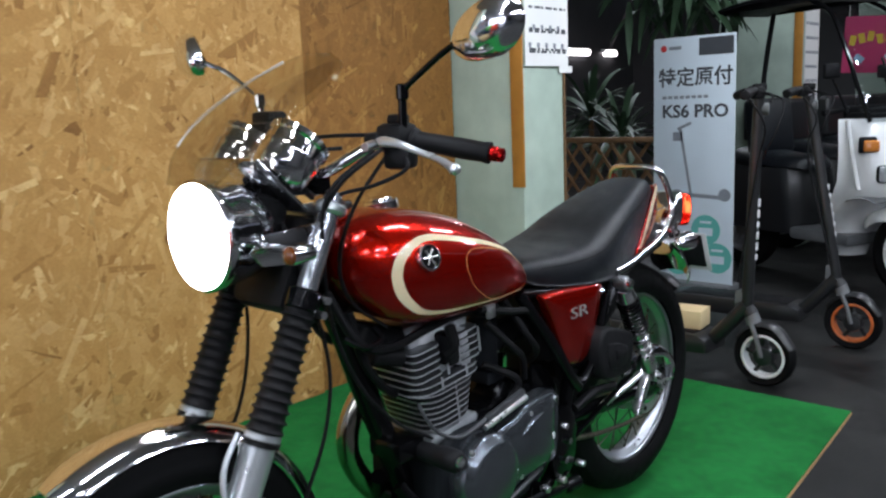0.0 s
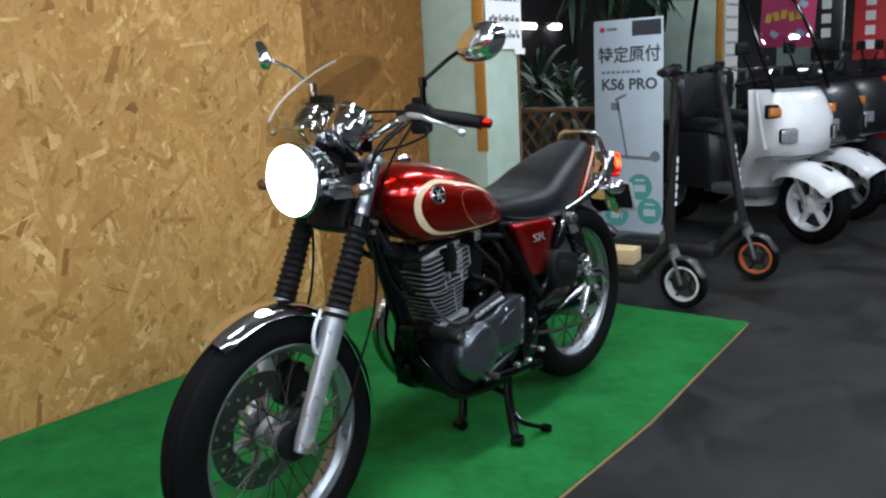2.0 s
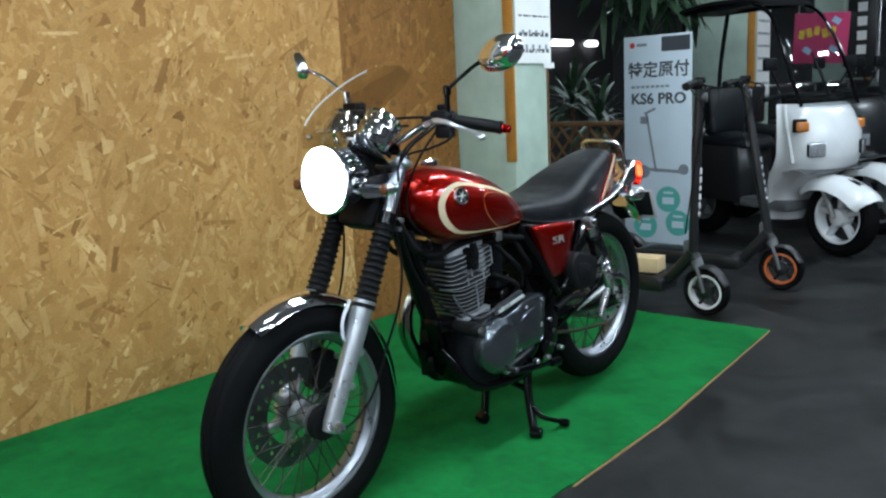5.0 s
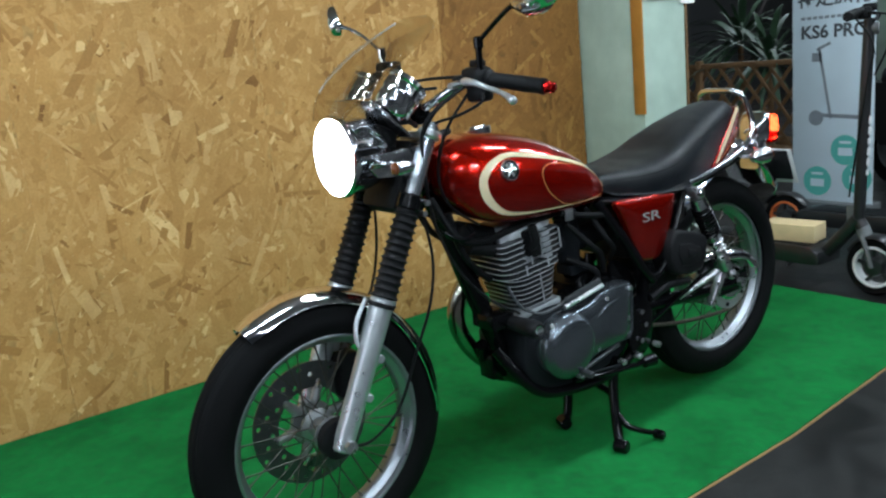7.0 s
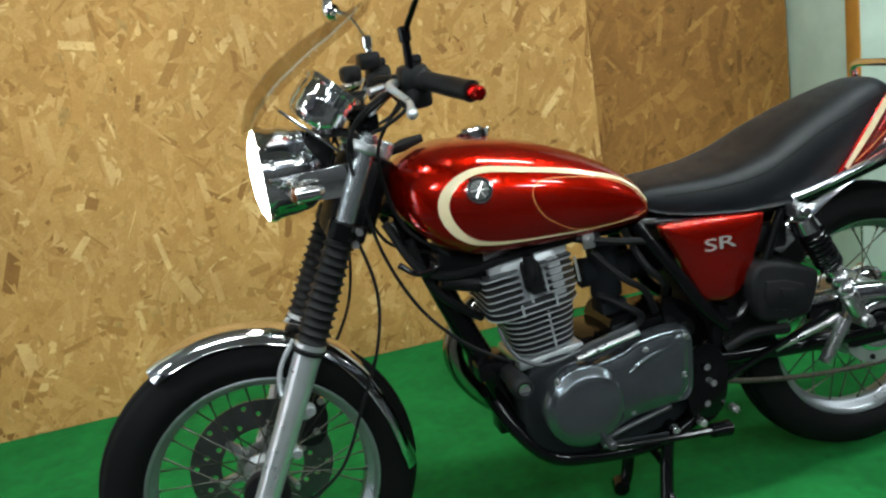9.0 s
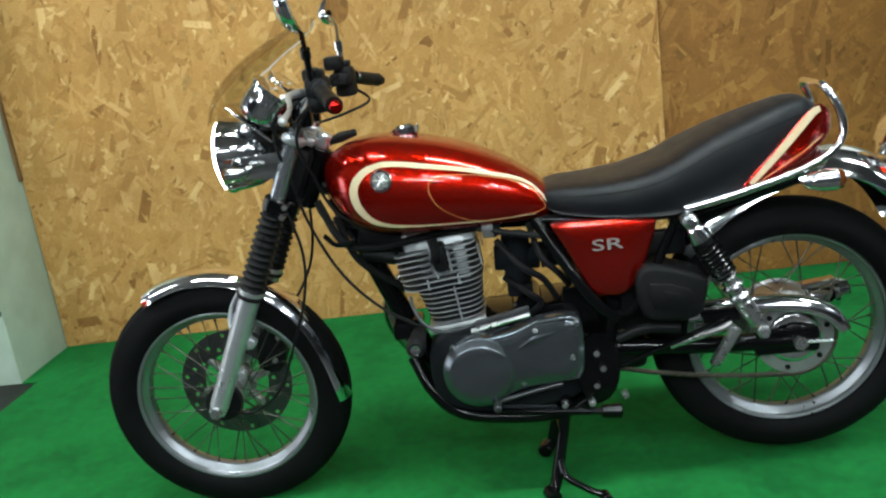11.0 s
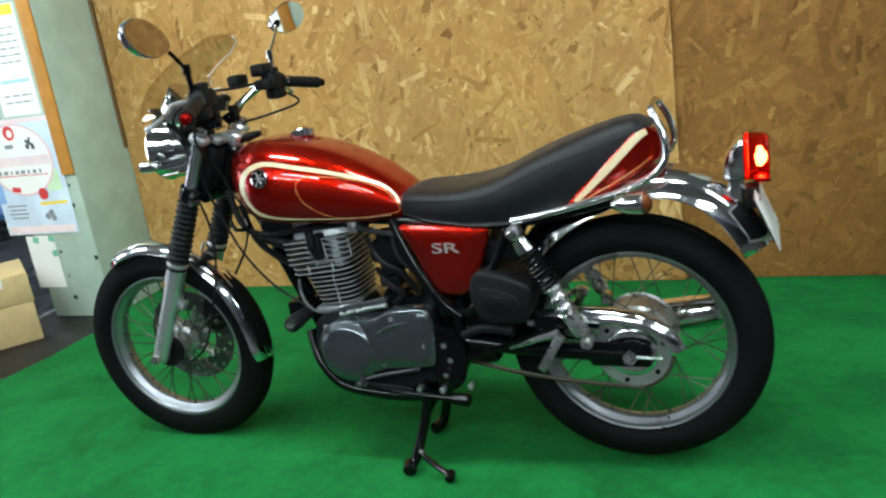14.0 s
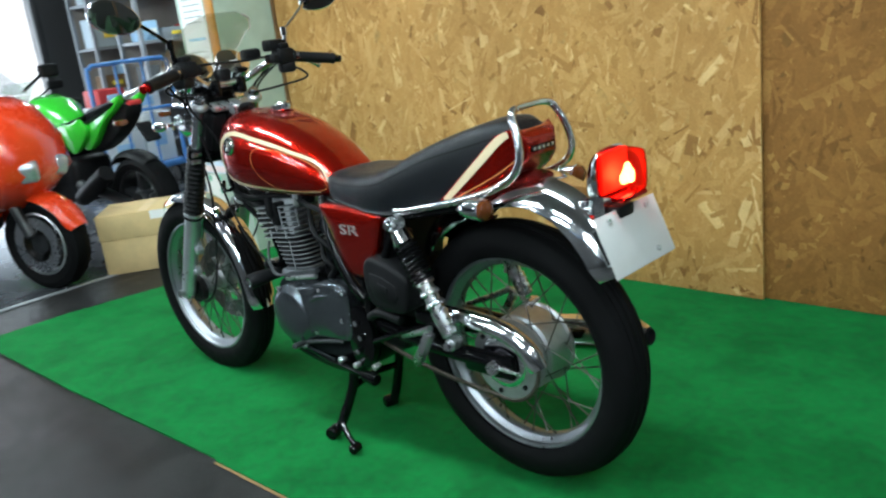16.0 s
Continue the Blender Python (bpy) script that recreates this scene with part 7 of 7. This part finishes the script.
def strap_plant(x, y, z, n, ln, rng, label, hang=False):
    t = thing("potted_plant" if not hang else "hanging_plant", (x, y, z if hang else 0), label, "plant", "green plants")
    if not hang:
        part("pot", lathe([(0.10, 0.0), (0.15, 0.26), (0.165, 0.28), (0.15, 0.28), (0.13, 0.24), (0.01, 0.24)], (x, y, 0.001), (0, 0, 1), 24), BROWNWOOD, t)
        part("stem", tube([(x, y, 0.2), (x + 0.02, y, z * 0.6), (x, y, z)], 0.022, 8), BROWNWOOD, t)
    else:
        part("cord", cyl((x, y, z), (x, y, CEILING_Z + 0.06), 0.006, seg=6), BROWNWOOD, t)
    bm = bmesh.new()
    for i in range(n):
        a = rng.uniform(0, 2 * math.pi)
        el = rng.uniform(-1.1, -0.2) if hang else rng.uniform(-0.2, 1.35)
        L = ln * rng.uniform(0.6, 1.1)
        w = rng.uniform(0.012, 0.028) if not hang else rng.uniform(0.02, 0.04)
        d = Vector((math.cos(a) * math.cos(el), math.sin(a) * math.cos(el), math.sin(el)))
        side = d.cross(Vector((0, 0, 1))).normalized()
        base = Vector((x, y, z)) + (Vector((rng.uniform(-0.25, 0.25), rng.uniform(-0.3, 0.3), rng.uniform(-0.25, 0.35))) if hang else Vector((0, 0, rng.uniform(-0.05, 0.05))))
        prev = None
        for k in range(6):
            u = k / 5
            p = base + d * (L * u) + Vector((0, 0, -0.45 * L * u * u))
            ww = w * math.sin(math.pi * (0.12 + 0.86 * u))
            row = (bm.verts.new(p - side * ww), bm.verts.new(p + Vector((0, 0, -0.3 * ww))), bm.verts.new(p + side * ww))
            if prev:
                bm.faces.new((prev[0], prev[1], row[1], row[0]))
                bm.faces.new((prev[1], prev[2], row[2], row[1]))
            prev = row
    part("leaves", bm, LEAF, t, "long narrow green leaves", 60)


lrng = random.Random(9)
strap_plant(4.75, 1.95, 0.85, 46, 0.75, lrng, "tall dark green strap-leaved plant in a pot")
strap_plant(5.2, 2.5, 1.0, 46, 0.8, lrng, "tall dark green strap-leaved plant in a pot")
strap_plant(5.0, 3.2, 0.9, 60, 0.8, lrng, "tall dark green strap-leaved plant in a pot")
strap_plant(4.7, 1.45, 1.95, 120, 0.35, lrng, "dark green hanging leafy plant", True)
for x, ln in ((10.3, 0.55), (11.2, 0.3)):
    wl = thing("wall_lamp", (x, Y1, 1.86), "short lit white lamp on the far wall", "lamp", "far wall lamps")
    part("housing", box((x, Y1 - 0.03, 1.90), (ln + 0.1, 0.06, 0.05), 0.01), LAMPCASE, wl)
    part("tube", cyl((x - ln / 2, Y1 - 0.05, 1.86), (x + ln / 2, Y1 - 0.05, 1.86), 0.05, seg=12, bev=0.01), TUBELIT, wl, "glowing tube")


# ---- towards the entrance: carton, parked motorcycles, racks, shelves ----
def carton():
    p0, p1, h, dep = Vector((-1.705, 0.335, 0.001)), Vector((-1.405, 0.715, 0.001)), 0.325, 0.34
    u = (p1 - p0).normalized()
    v = Vector((-u.y, u.x, 0))
    L = (p1 - p0).length
    M = Matrix.Translation(p0) @ Matrix(((u.x, v.x, 0, 0), (u.y, v.y, 0, 0), (0, 0, 1, 0), (0, 0, 0, 1)))
    t = thing("cardboard_box", p0, "brown cardboard box, worn, lid taped, on the floor", "box")
    part("body", moved(box((L / 2, dep / 2, h * 0.29), (L, dep, h * 0.58), 0.006), M), CARD, t)
    part("lid", moved(box((L / 2, dep / 2, h * 0.79), (L + 0.008, dep + 0.008, h * 0.42), 0.006), M), CARD, t, "cardboard lid")
    part("label", moved(box((L * 0.68, -0.0052, h * 0.92), (0.10, 0.001, 0.045), 0), M), PAPER, t, "white paper label")
    part("tape", moved(box((L / 2, dep / 2, h + 0.0008), (0.05, dep + 0.01, 0.001), 0), M), CARTON, t)


carton()


def sport_bike(m, paint, label, rim, tail, lower, drop=0.0):
    t = thing("sport_motorcycle", (0, 0, 0), label, "motorcycle", "parked motorcycles")
    R = 0.285
    motor_wheel(t, Vector((0, 0, R - drop / 2)), R - drop / 2, 0.11, 0.205 - drop / 2, rim, 5, "front_wheel")
    motor_wheel(t, Vector((1.36, 0, R)), R, 0.15, 0.205, rim, 5, "rear_wheel")
    for s in (-1, 1):
        part("brake_disc", lathe([(0.085, 0.062 * s), (0.135, 0.062 * s), (0.135, 0.066 * s), (0.085, 0.066 * s)], (0, 0, R - drop / 2), (0, 1, 0), 36, True), STEEL, t, "steel brake disc")
        part("rim_lip", lathe([(0.203 - drop / 2, 0.043 * s), (0.207 - drop / 2, 0.048 * s), (0.200 - drop / 2, 0.052 * s), (0.194 - drop / 2, 0.047 * s)], (0, 0, R - drop / 2), (0, 1, 0), 44, True), ALLOY, t, "bright rim edge")
    part("front_mudguard", guard([(-0.25, 0.42 - drop), (-0.17, 0.53 - drop), (-0.03, 0.592 - drop), (0.12, 0.575 - drop), (0.24, 0.49 - drop)], 0.072, 0.045, 5, 9), paint, t)
    for s in (-1, 1):
        part("fork_leg", cyl((0.0, 0.085 * s, R), (0.20, 0.085 * s, 0.76), 0.026, 0.024, 16, 0.003), DARKGREY, t)
        part("clip_on", tube([(0.26, 0.08 * s, 0.92), (0.30, 0.20 * s, 0.93), (0.36, 0.31 * s, 0.90)], 0.015, 10), BLACKMATT, t)
        part("headlamp", box((-0.085, 0.085 * s, 0.70 - drop), (0.10, 0.105, 0.07 + 0.3 * drop), 0.025, Matrix.Rotation(radians(38 * s), 4, "Z") @ Matrix.Rotation(radians(-18 * s), 4, "X"), 3), HEADGLASS, t, "clear headlamp")
        part("mirror", join(tube([(0.08, 0.16 * s, 0.95), (0.06, 0.28 * s, 1.02)], 0.008, 8), box((0.06, 0.32 * s, 1.03), (0.035, 0.12, 0.065), 0.016, None, 3)), BLACKMATT, t)
    part("nose_fairing", fairing([(0.52 - drop, 0.02, 0.12, 0.34), (0.60 - drop, -0.06, 0.19, 0.36), (0.68 - drop, -0.13, 0.225, 0.36), (0.78 - drop / 2, -0.12, 0.22, 0.34), (0.88, -0.02, 0.19, 0.32), (0.94, 0.08, 0.15, 0.32)], 0.04), paint, t, "nose fairing", 50)
    for s in (-1, 1):
        part("side_fairing", plate(round_poly([(0.10, 0.62), (0.30, 0.78), (0.55, 0.72), (0.66, 0.55), (0.56, 0.36), (0.36, 0.28), (0.26, 0.42)], 3), 0.15 * s, 0.225 * s, 0.025, 3), lower, t, "side fairing", 50)
    part("windscreen", box((0.10, 0, 1.01), (0.22, 0.24, 0.006), 0.002, Matrix.Rotation(radians(-38), 4, "Y")), CLEAR, t)
    part("engine", join(box((0.62, 0, 0.42), (0.46, 0.30, 0.30), 0.05, None, 3), box((0.56, 0, 0.60), (0.26, 0.26, 0.2), 0.03)), BLACKMATT, t)
    part("tail_core", plate(round_poly([(0.90, 0.66), (1.10, 0.78), (1.40, 0.90), (1.42, 0.84), (1.25, 0.70), (1.0, 0.60)], 3), -0.06, 0.06, 0.01), BLACKMATT, t)
    part("tail_light", box((1.44, 0, 0.90), (0.03, 0.09, 0.03), 0.008), REDP, t, "red tail light")
    part("fuel_tank", loft([[Vector((x, y, z)) for y, z in round_poly([(0.0, zt), (w * 0.65, zt - 0.02), (w, zt - 0.11), (w * 0.75, zb), (0, zb), (-w * 0.75, zb), (-w, zt - 0.11), (-w * 0.65, zt - 0.02)], 3)] for x, w, zt, zb in ((0.30, 0.08, 0.88, 0.80), (0.36, 0.15, 0.95, 0.74), (0.48, 0.175, 0.985, 0.70), (0.62, 0.16, 0.95, 0.70), (0.74, 0.11, 0.86, 0.70), (0.80, 0.07, 0.80, 0.72))]), paint, t, "fuel tank", 50)
    part("seat", plate(round_poly([(0.76, 0.80), (0.95, 0.80), (1.06, 0.84), (1.10, 0.88), (1.35, 0.92), (1.36, 0.89), (1.10, 0.80), (0.95, 0.76), (0.78, 0.76)], 3), -0.12, 0.12, 0.02, 3), VINYL, t)
    for s in (-1, 1):
        part("tail_panel", plate(round_poly([(0.93, 0.66), (0.98, 0.76), (1.10, 0.83), (1.34, 0.925), (1.45, 0.955), (1.38, 0.88), (1.22, 0.79), (1.10, 0.68), (1.0, 0.62)], 3), 0.045 * s, 0.105 * s, 0.012, 2), tail, t)
        part("rear_indicator", box((1.50, 0.16 * s, 0.80), (0.06, 0.07, 0.032), 0.01), AMBER, t, "amber indicator")
    for s in (-1, 1):
        part("side_panel", plate(round_poly([(0.74, 0.78), (0.90, 0.80), (1.02, 0.83), (1.06, 0.74), (0.98, 0.66), (0.88, 0.60), (0.80, 0.66)], 3), 0.095 * s, 0.135 * s, 0.012, 2), tail, t, "side panel below the seat")
    part("tail_hugger", guard([(1.10, 0.52), (1.22, 0.60), (1.38, 0.605), (1.50, 0.55)], 0.075, 0.04, 5, 7), BLACKMATT, t)
    part("plate_hanger", box((1.52, 0, 0.72), (0.14, 0.10, 0.03), 0.01, Matrix.Rotation(radians(50), 4, "Y")), BLACKMATT, t)
    part("swing_arm", tube([(0.86, 0.13, 0.40), (1.10, 0.13, 0.36), (1.36, 0.12, R)], 0.035, 12), DARKGREY, t)
    part("swing_arm", tube([(0.86, -0.13, 0.40), (1.10, -0.13, 0.36), (1.36, -0.12, R)], 0.035, 12), DARKGREY, t)
    part("muffler", tube([(0.86, -0.16, 0.30), (1.0, -0.18, 0.36), (1.28, -0.19, 0.50)], 0.05, 16, 5, [0.025, 0.055, 0.058, 0.05]), BLACKMATT, t, "black muffler")
    part("side_stand", tube([(0.74, 0.14, 0.24), (0.78, 0.20, 0.10), (0.80, 0.23, 0.012)], 0.012, 8), BLACKMATT, t)
    t.matrix_basis = m
    return t


sport_bike(pose(-1.80, 0.11, 0.001, 0, 0, 203) @ Matrix.Scale(1.06, 4), BIKERED, "glossy red sport motorcycle with faired headlamps", DARKGREY, BIKERED, BIKERED, 0.10)
sport_bike(pose(-3.39, 0.66, 0.001, 0, 0, 8) @ Matrix.Scale(0.95, 4), BIKEGREEN, "bright green and black sport motorcycle", DARKGREY, BIKEGREEN, DARKGREY)


def rack(x, y0, y1, h):
    t = thing("trolley_rack", (x, (y0 + y1) / 2, 0), "blue tubular steel trolley rack", "rack", "blue racks")
    part("hoop", tube([(x, y0, 0.16), (x, y0, h - 0.10), (x, y0 + 0.03, h - 0.02), (x, y0 + 0.10, h), (x, y1 - 0.10, h), (x, y1 - 0.03, h - 0.02), (x, y1, h - 0.10), (x, y1, 0.16)], 0.018, 10, 5), RACKBLUE, t)
    part("cross_bar", cyl((x, y0, h * 0.62), (x, y1, h * 0.62), 0.013, seg=10), RACKBLUE, t)
    for k in (1, 2):
        part("upright", cyl((x, y0 + (y1 - y0) * k / 3, 0.2), (x, y0 + (y1 - y0) * k / 3, h), 0.011, seg=10), RACKBLUE, t)
    part("platform", box((x - 0.32, (y0 + y1) / 2, 0.17), (0.66, y1 - y0 + 0.04, 0.05), 0.01), RACKBLUE, t)
    for k in range(4):
        part("caster", cyl((x - 0.08 - 0.48 * (k % 2), y0 + 0.06 + (y1 - y0 - 0.12) * (k // 2) - 0.015, 0.071), (x - 0.08 - 0.48 * (k % 2), y0 + 0.06 + (y1 - y0 - 0.12) * (k // 2) + 0.015, 0.071), 0.07, seg=18, bev=0.005), BLACKMATT, t)


for x, y, z, w, d, h, m, lab in ((-4.33, 1.72, 0.196, 0.40, 0.34, 0.30, WHITE, "white carton stacked on the blue trolley"), (-4.31, 2.04, 0.196, 0.36, 0.26, 0.42, PAPER, "white carton stacked on the blue trolley"),
                              (-4.34, 1.74, 0.498, 0.36, 0.30, 0.22, PAPER, "white carton stacked on the blue trolley"), (-4.32, 1.72, 0.720, 0.30, 0.22, 0.14, REDP, "small red and white carton on the stack"),
                              (-4.33, 2.02, 0.618, 0.30, 0.24, 0.20, WHITE, "white carton stacked on the blue trolley")):
    c = tagged(obj("stacked_carton", box((x, y, z + h / 2), (w, d, h), 0.006), m), lab, "carton", "cartons on the trolley")
    part("carton_label", box((x + w / 2 + 0.001, y, z + h * 0.5), (0.003, d * 0.45, h * 0.35), 0.001), BLUEP, c)
rack(-4.05, 1.50, 2.20, 1.06)
rack(-3.6, 2.35, 3.05, 1.08)


def shelf_unit(x, y0, y1, levels, rng):
    t = thing("shelf_unit", (x, (y0 + y1) / 2, 0), "grey steel shelf crowded with boxes and parts", "shelf", "steel shelves")
    for xx in (x - 0.22, x + 0.22):
        for yy in (y0, y1):
            part("post", box((xx, yy, 1.15), (0.04, 0.04, 2.3), 0.004), SHELFGREY, t)
    cols = [PAPER, WHITE, REDP, INK, BLUEP, GREYPL, DULLBLUE, PAPER, WHITE, BROWNWOOD, BANNERW, PAPER, WHITE, GREYPRINT]
    part("back_board", box((x - 0.235, (y0 + y1) / 2, 1.15), (0.012, y1 - y0, 2.28), 0.002), SHELFBACK, t, "brown back board")
    for z in levels:
        part("board", box((x, (y0 + y1) / 2, z), (0.46, y1 - y0, 0.03), 0.004), SHELFGREY, t)
        y = y0 + 0.05
        while y < y1 - 0.12:
            w, h = rng.uniform(0.10, 0.28), rng.uniform(0.10, 0.30)
            w = min(w, y1 - 0.03 - y)
            b = tagged(obj("storage_box", box((x + rng.uniform(-0.02, 0.05), y + w / 2, z + 0.0155 + h / 2), (0.30, w, h), 0.008, Matrix.Rotation(rng.uniform(-0.16, 0.16), 4, "Z")), rng.choice(cols)), "small packed box standing on the steel shelf", "box", "shelf boxes")
            part("box_label", box((x + 0.21, y + w / 2, z + 0.0155 + h * 0.45), (0.012, w * 0.5, h * 0.3), 0.002), rng.choice([PAPER, YELLOWP, INK]), b)
            y += w + rng.uniform(0.005, 0.06)


srng = random.Random(21)
shelf_unit(-5.3, 2.55, 4.1, (0.25, 0.75, 1.2, 1.65, 2.05), srng)
shelf_unit(-6.45, 2.62, 3.4, (0.25, 0.75, 1.2, 1.65, 2.05), srng)
shelf_unit(-4.3, 3.9, 5.4, (0.25, 0.75, 1.2, 1.65, 2.05), srng)
tagged(obj("entrance_frame", join(box((X0 - 0.06, -2.56, 1.15), (0.16, 0.08, 2.3), 0.008), box((X0 - 0.06, 2.38, 1.15), (0.16, 0.08, 2.3), 0.008), box((X0 - 0.06, -0.09, 2.26), (0.16, 4.86, 0.08), 0.008), box((X0 - 0.06, 0.7, 1.11), (0.10, 0.06, 2.22), 0.008)), DARKGREY), "dark grey metal entrance frame", "door frame", kind="structure")
POLISHED = mat("polished_floor", (0.040, 0.043, 0.048), 0.26, var=0.3, scale=6, bump=0.06, bscale=40)
tagged(obj("floor_polished", box((-4.353, (Y0 + Y1) / 2, 0.001), (5.29, Y1 - Y0 - 0.01, 0.006), 0.001), POLISHED), "polished dark grey floor of the sales area", "floor", kind="structure")
tagged(obj("floor_edge_strip", box((-1.692, (Y0 + Y1) / 2, 0.0015), (0.032, Y1 - Y0 - 0.01, 0.008), 0.002), SHELFGREY), "worn pale metal strip along the floor joint", "floor trim", kind="structure")
GROUND = mat("outdoor_concrete", (0.58, 0.58, 0.57), 0.8, var=0.15, scale=2.0)
tagged(obj("ground", box((-32, 0, -0.06), (49.8, 60, 0.1), 0), GROUND), "pale concrete forecourt outside", "ground", kind="structure")
tagged(obj("backdrop_wall", box((-30, 0, 4.0), (0.3, 60, 8.0), 0), WHITE), "pale sunlit building wall across the forecourt", "backdrop", kind="structure")
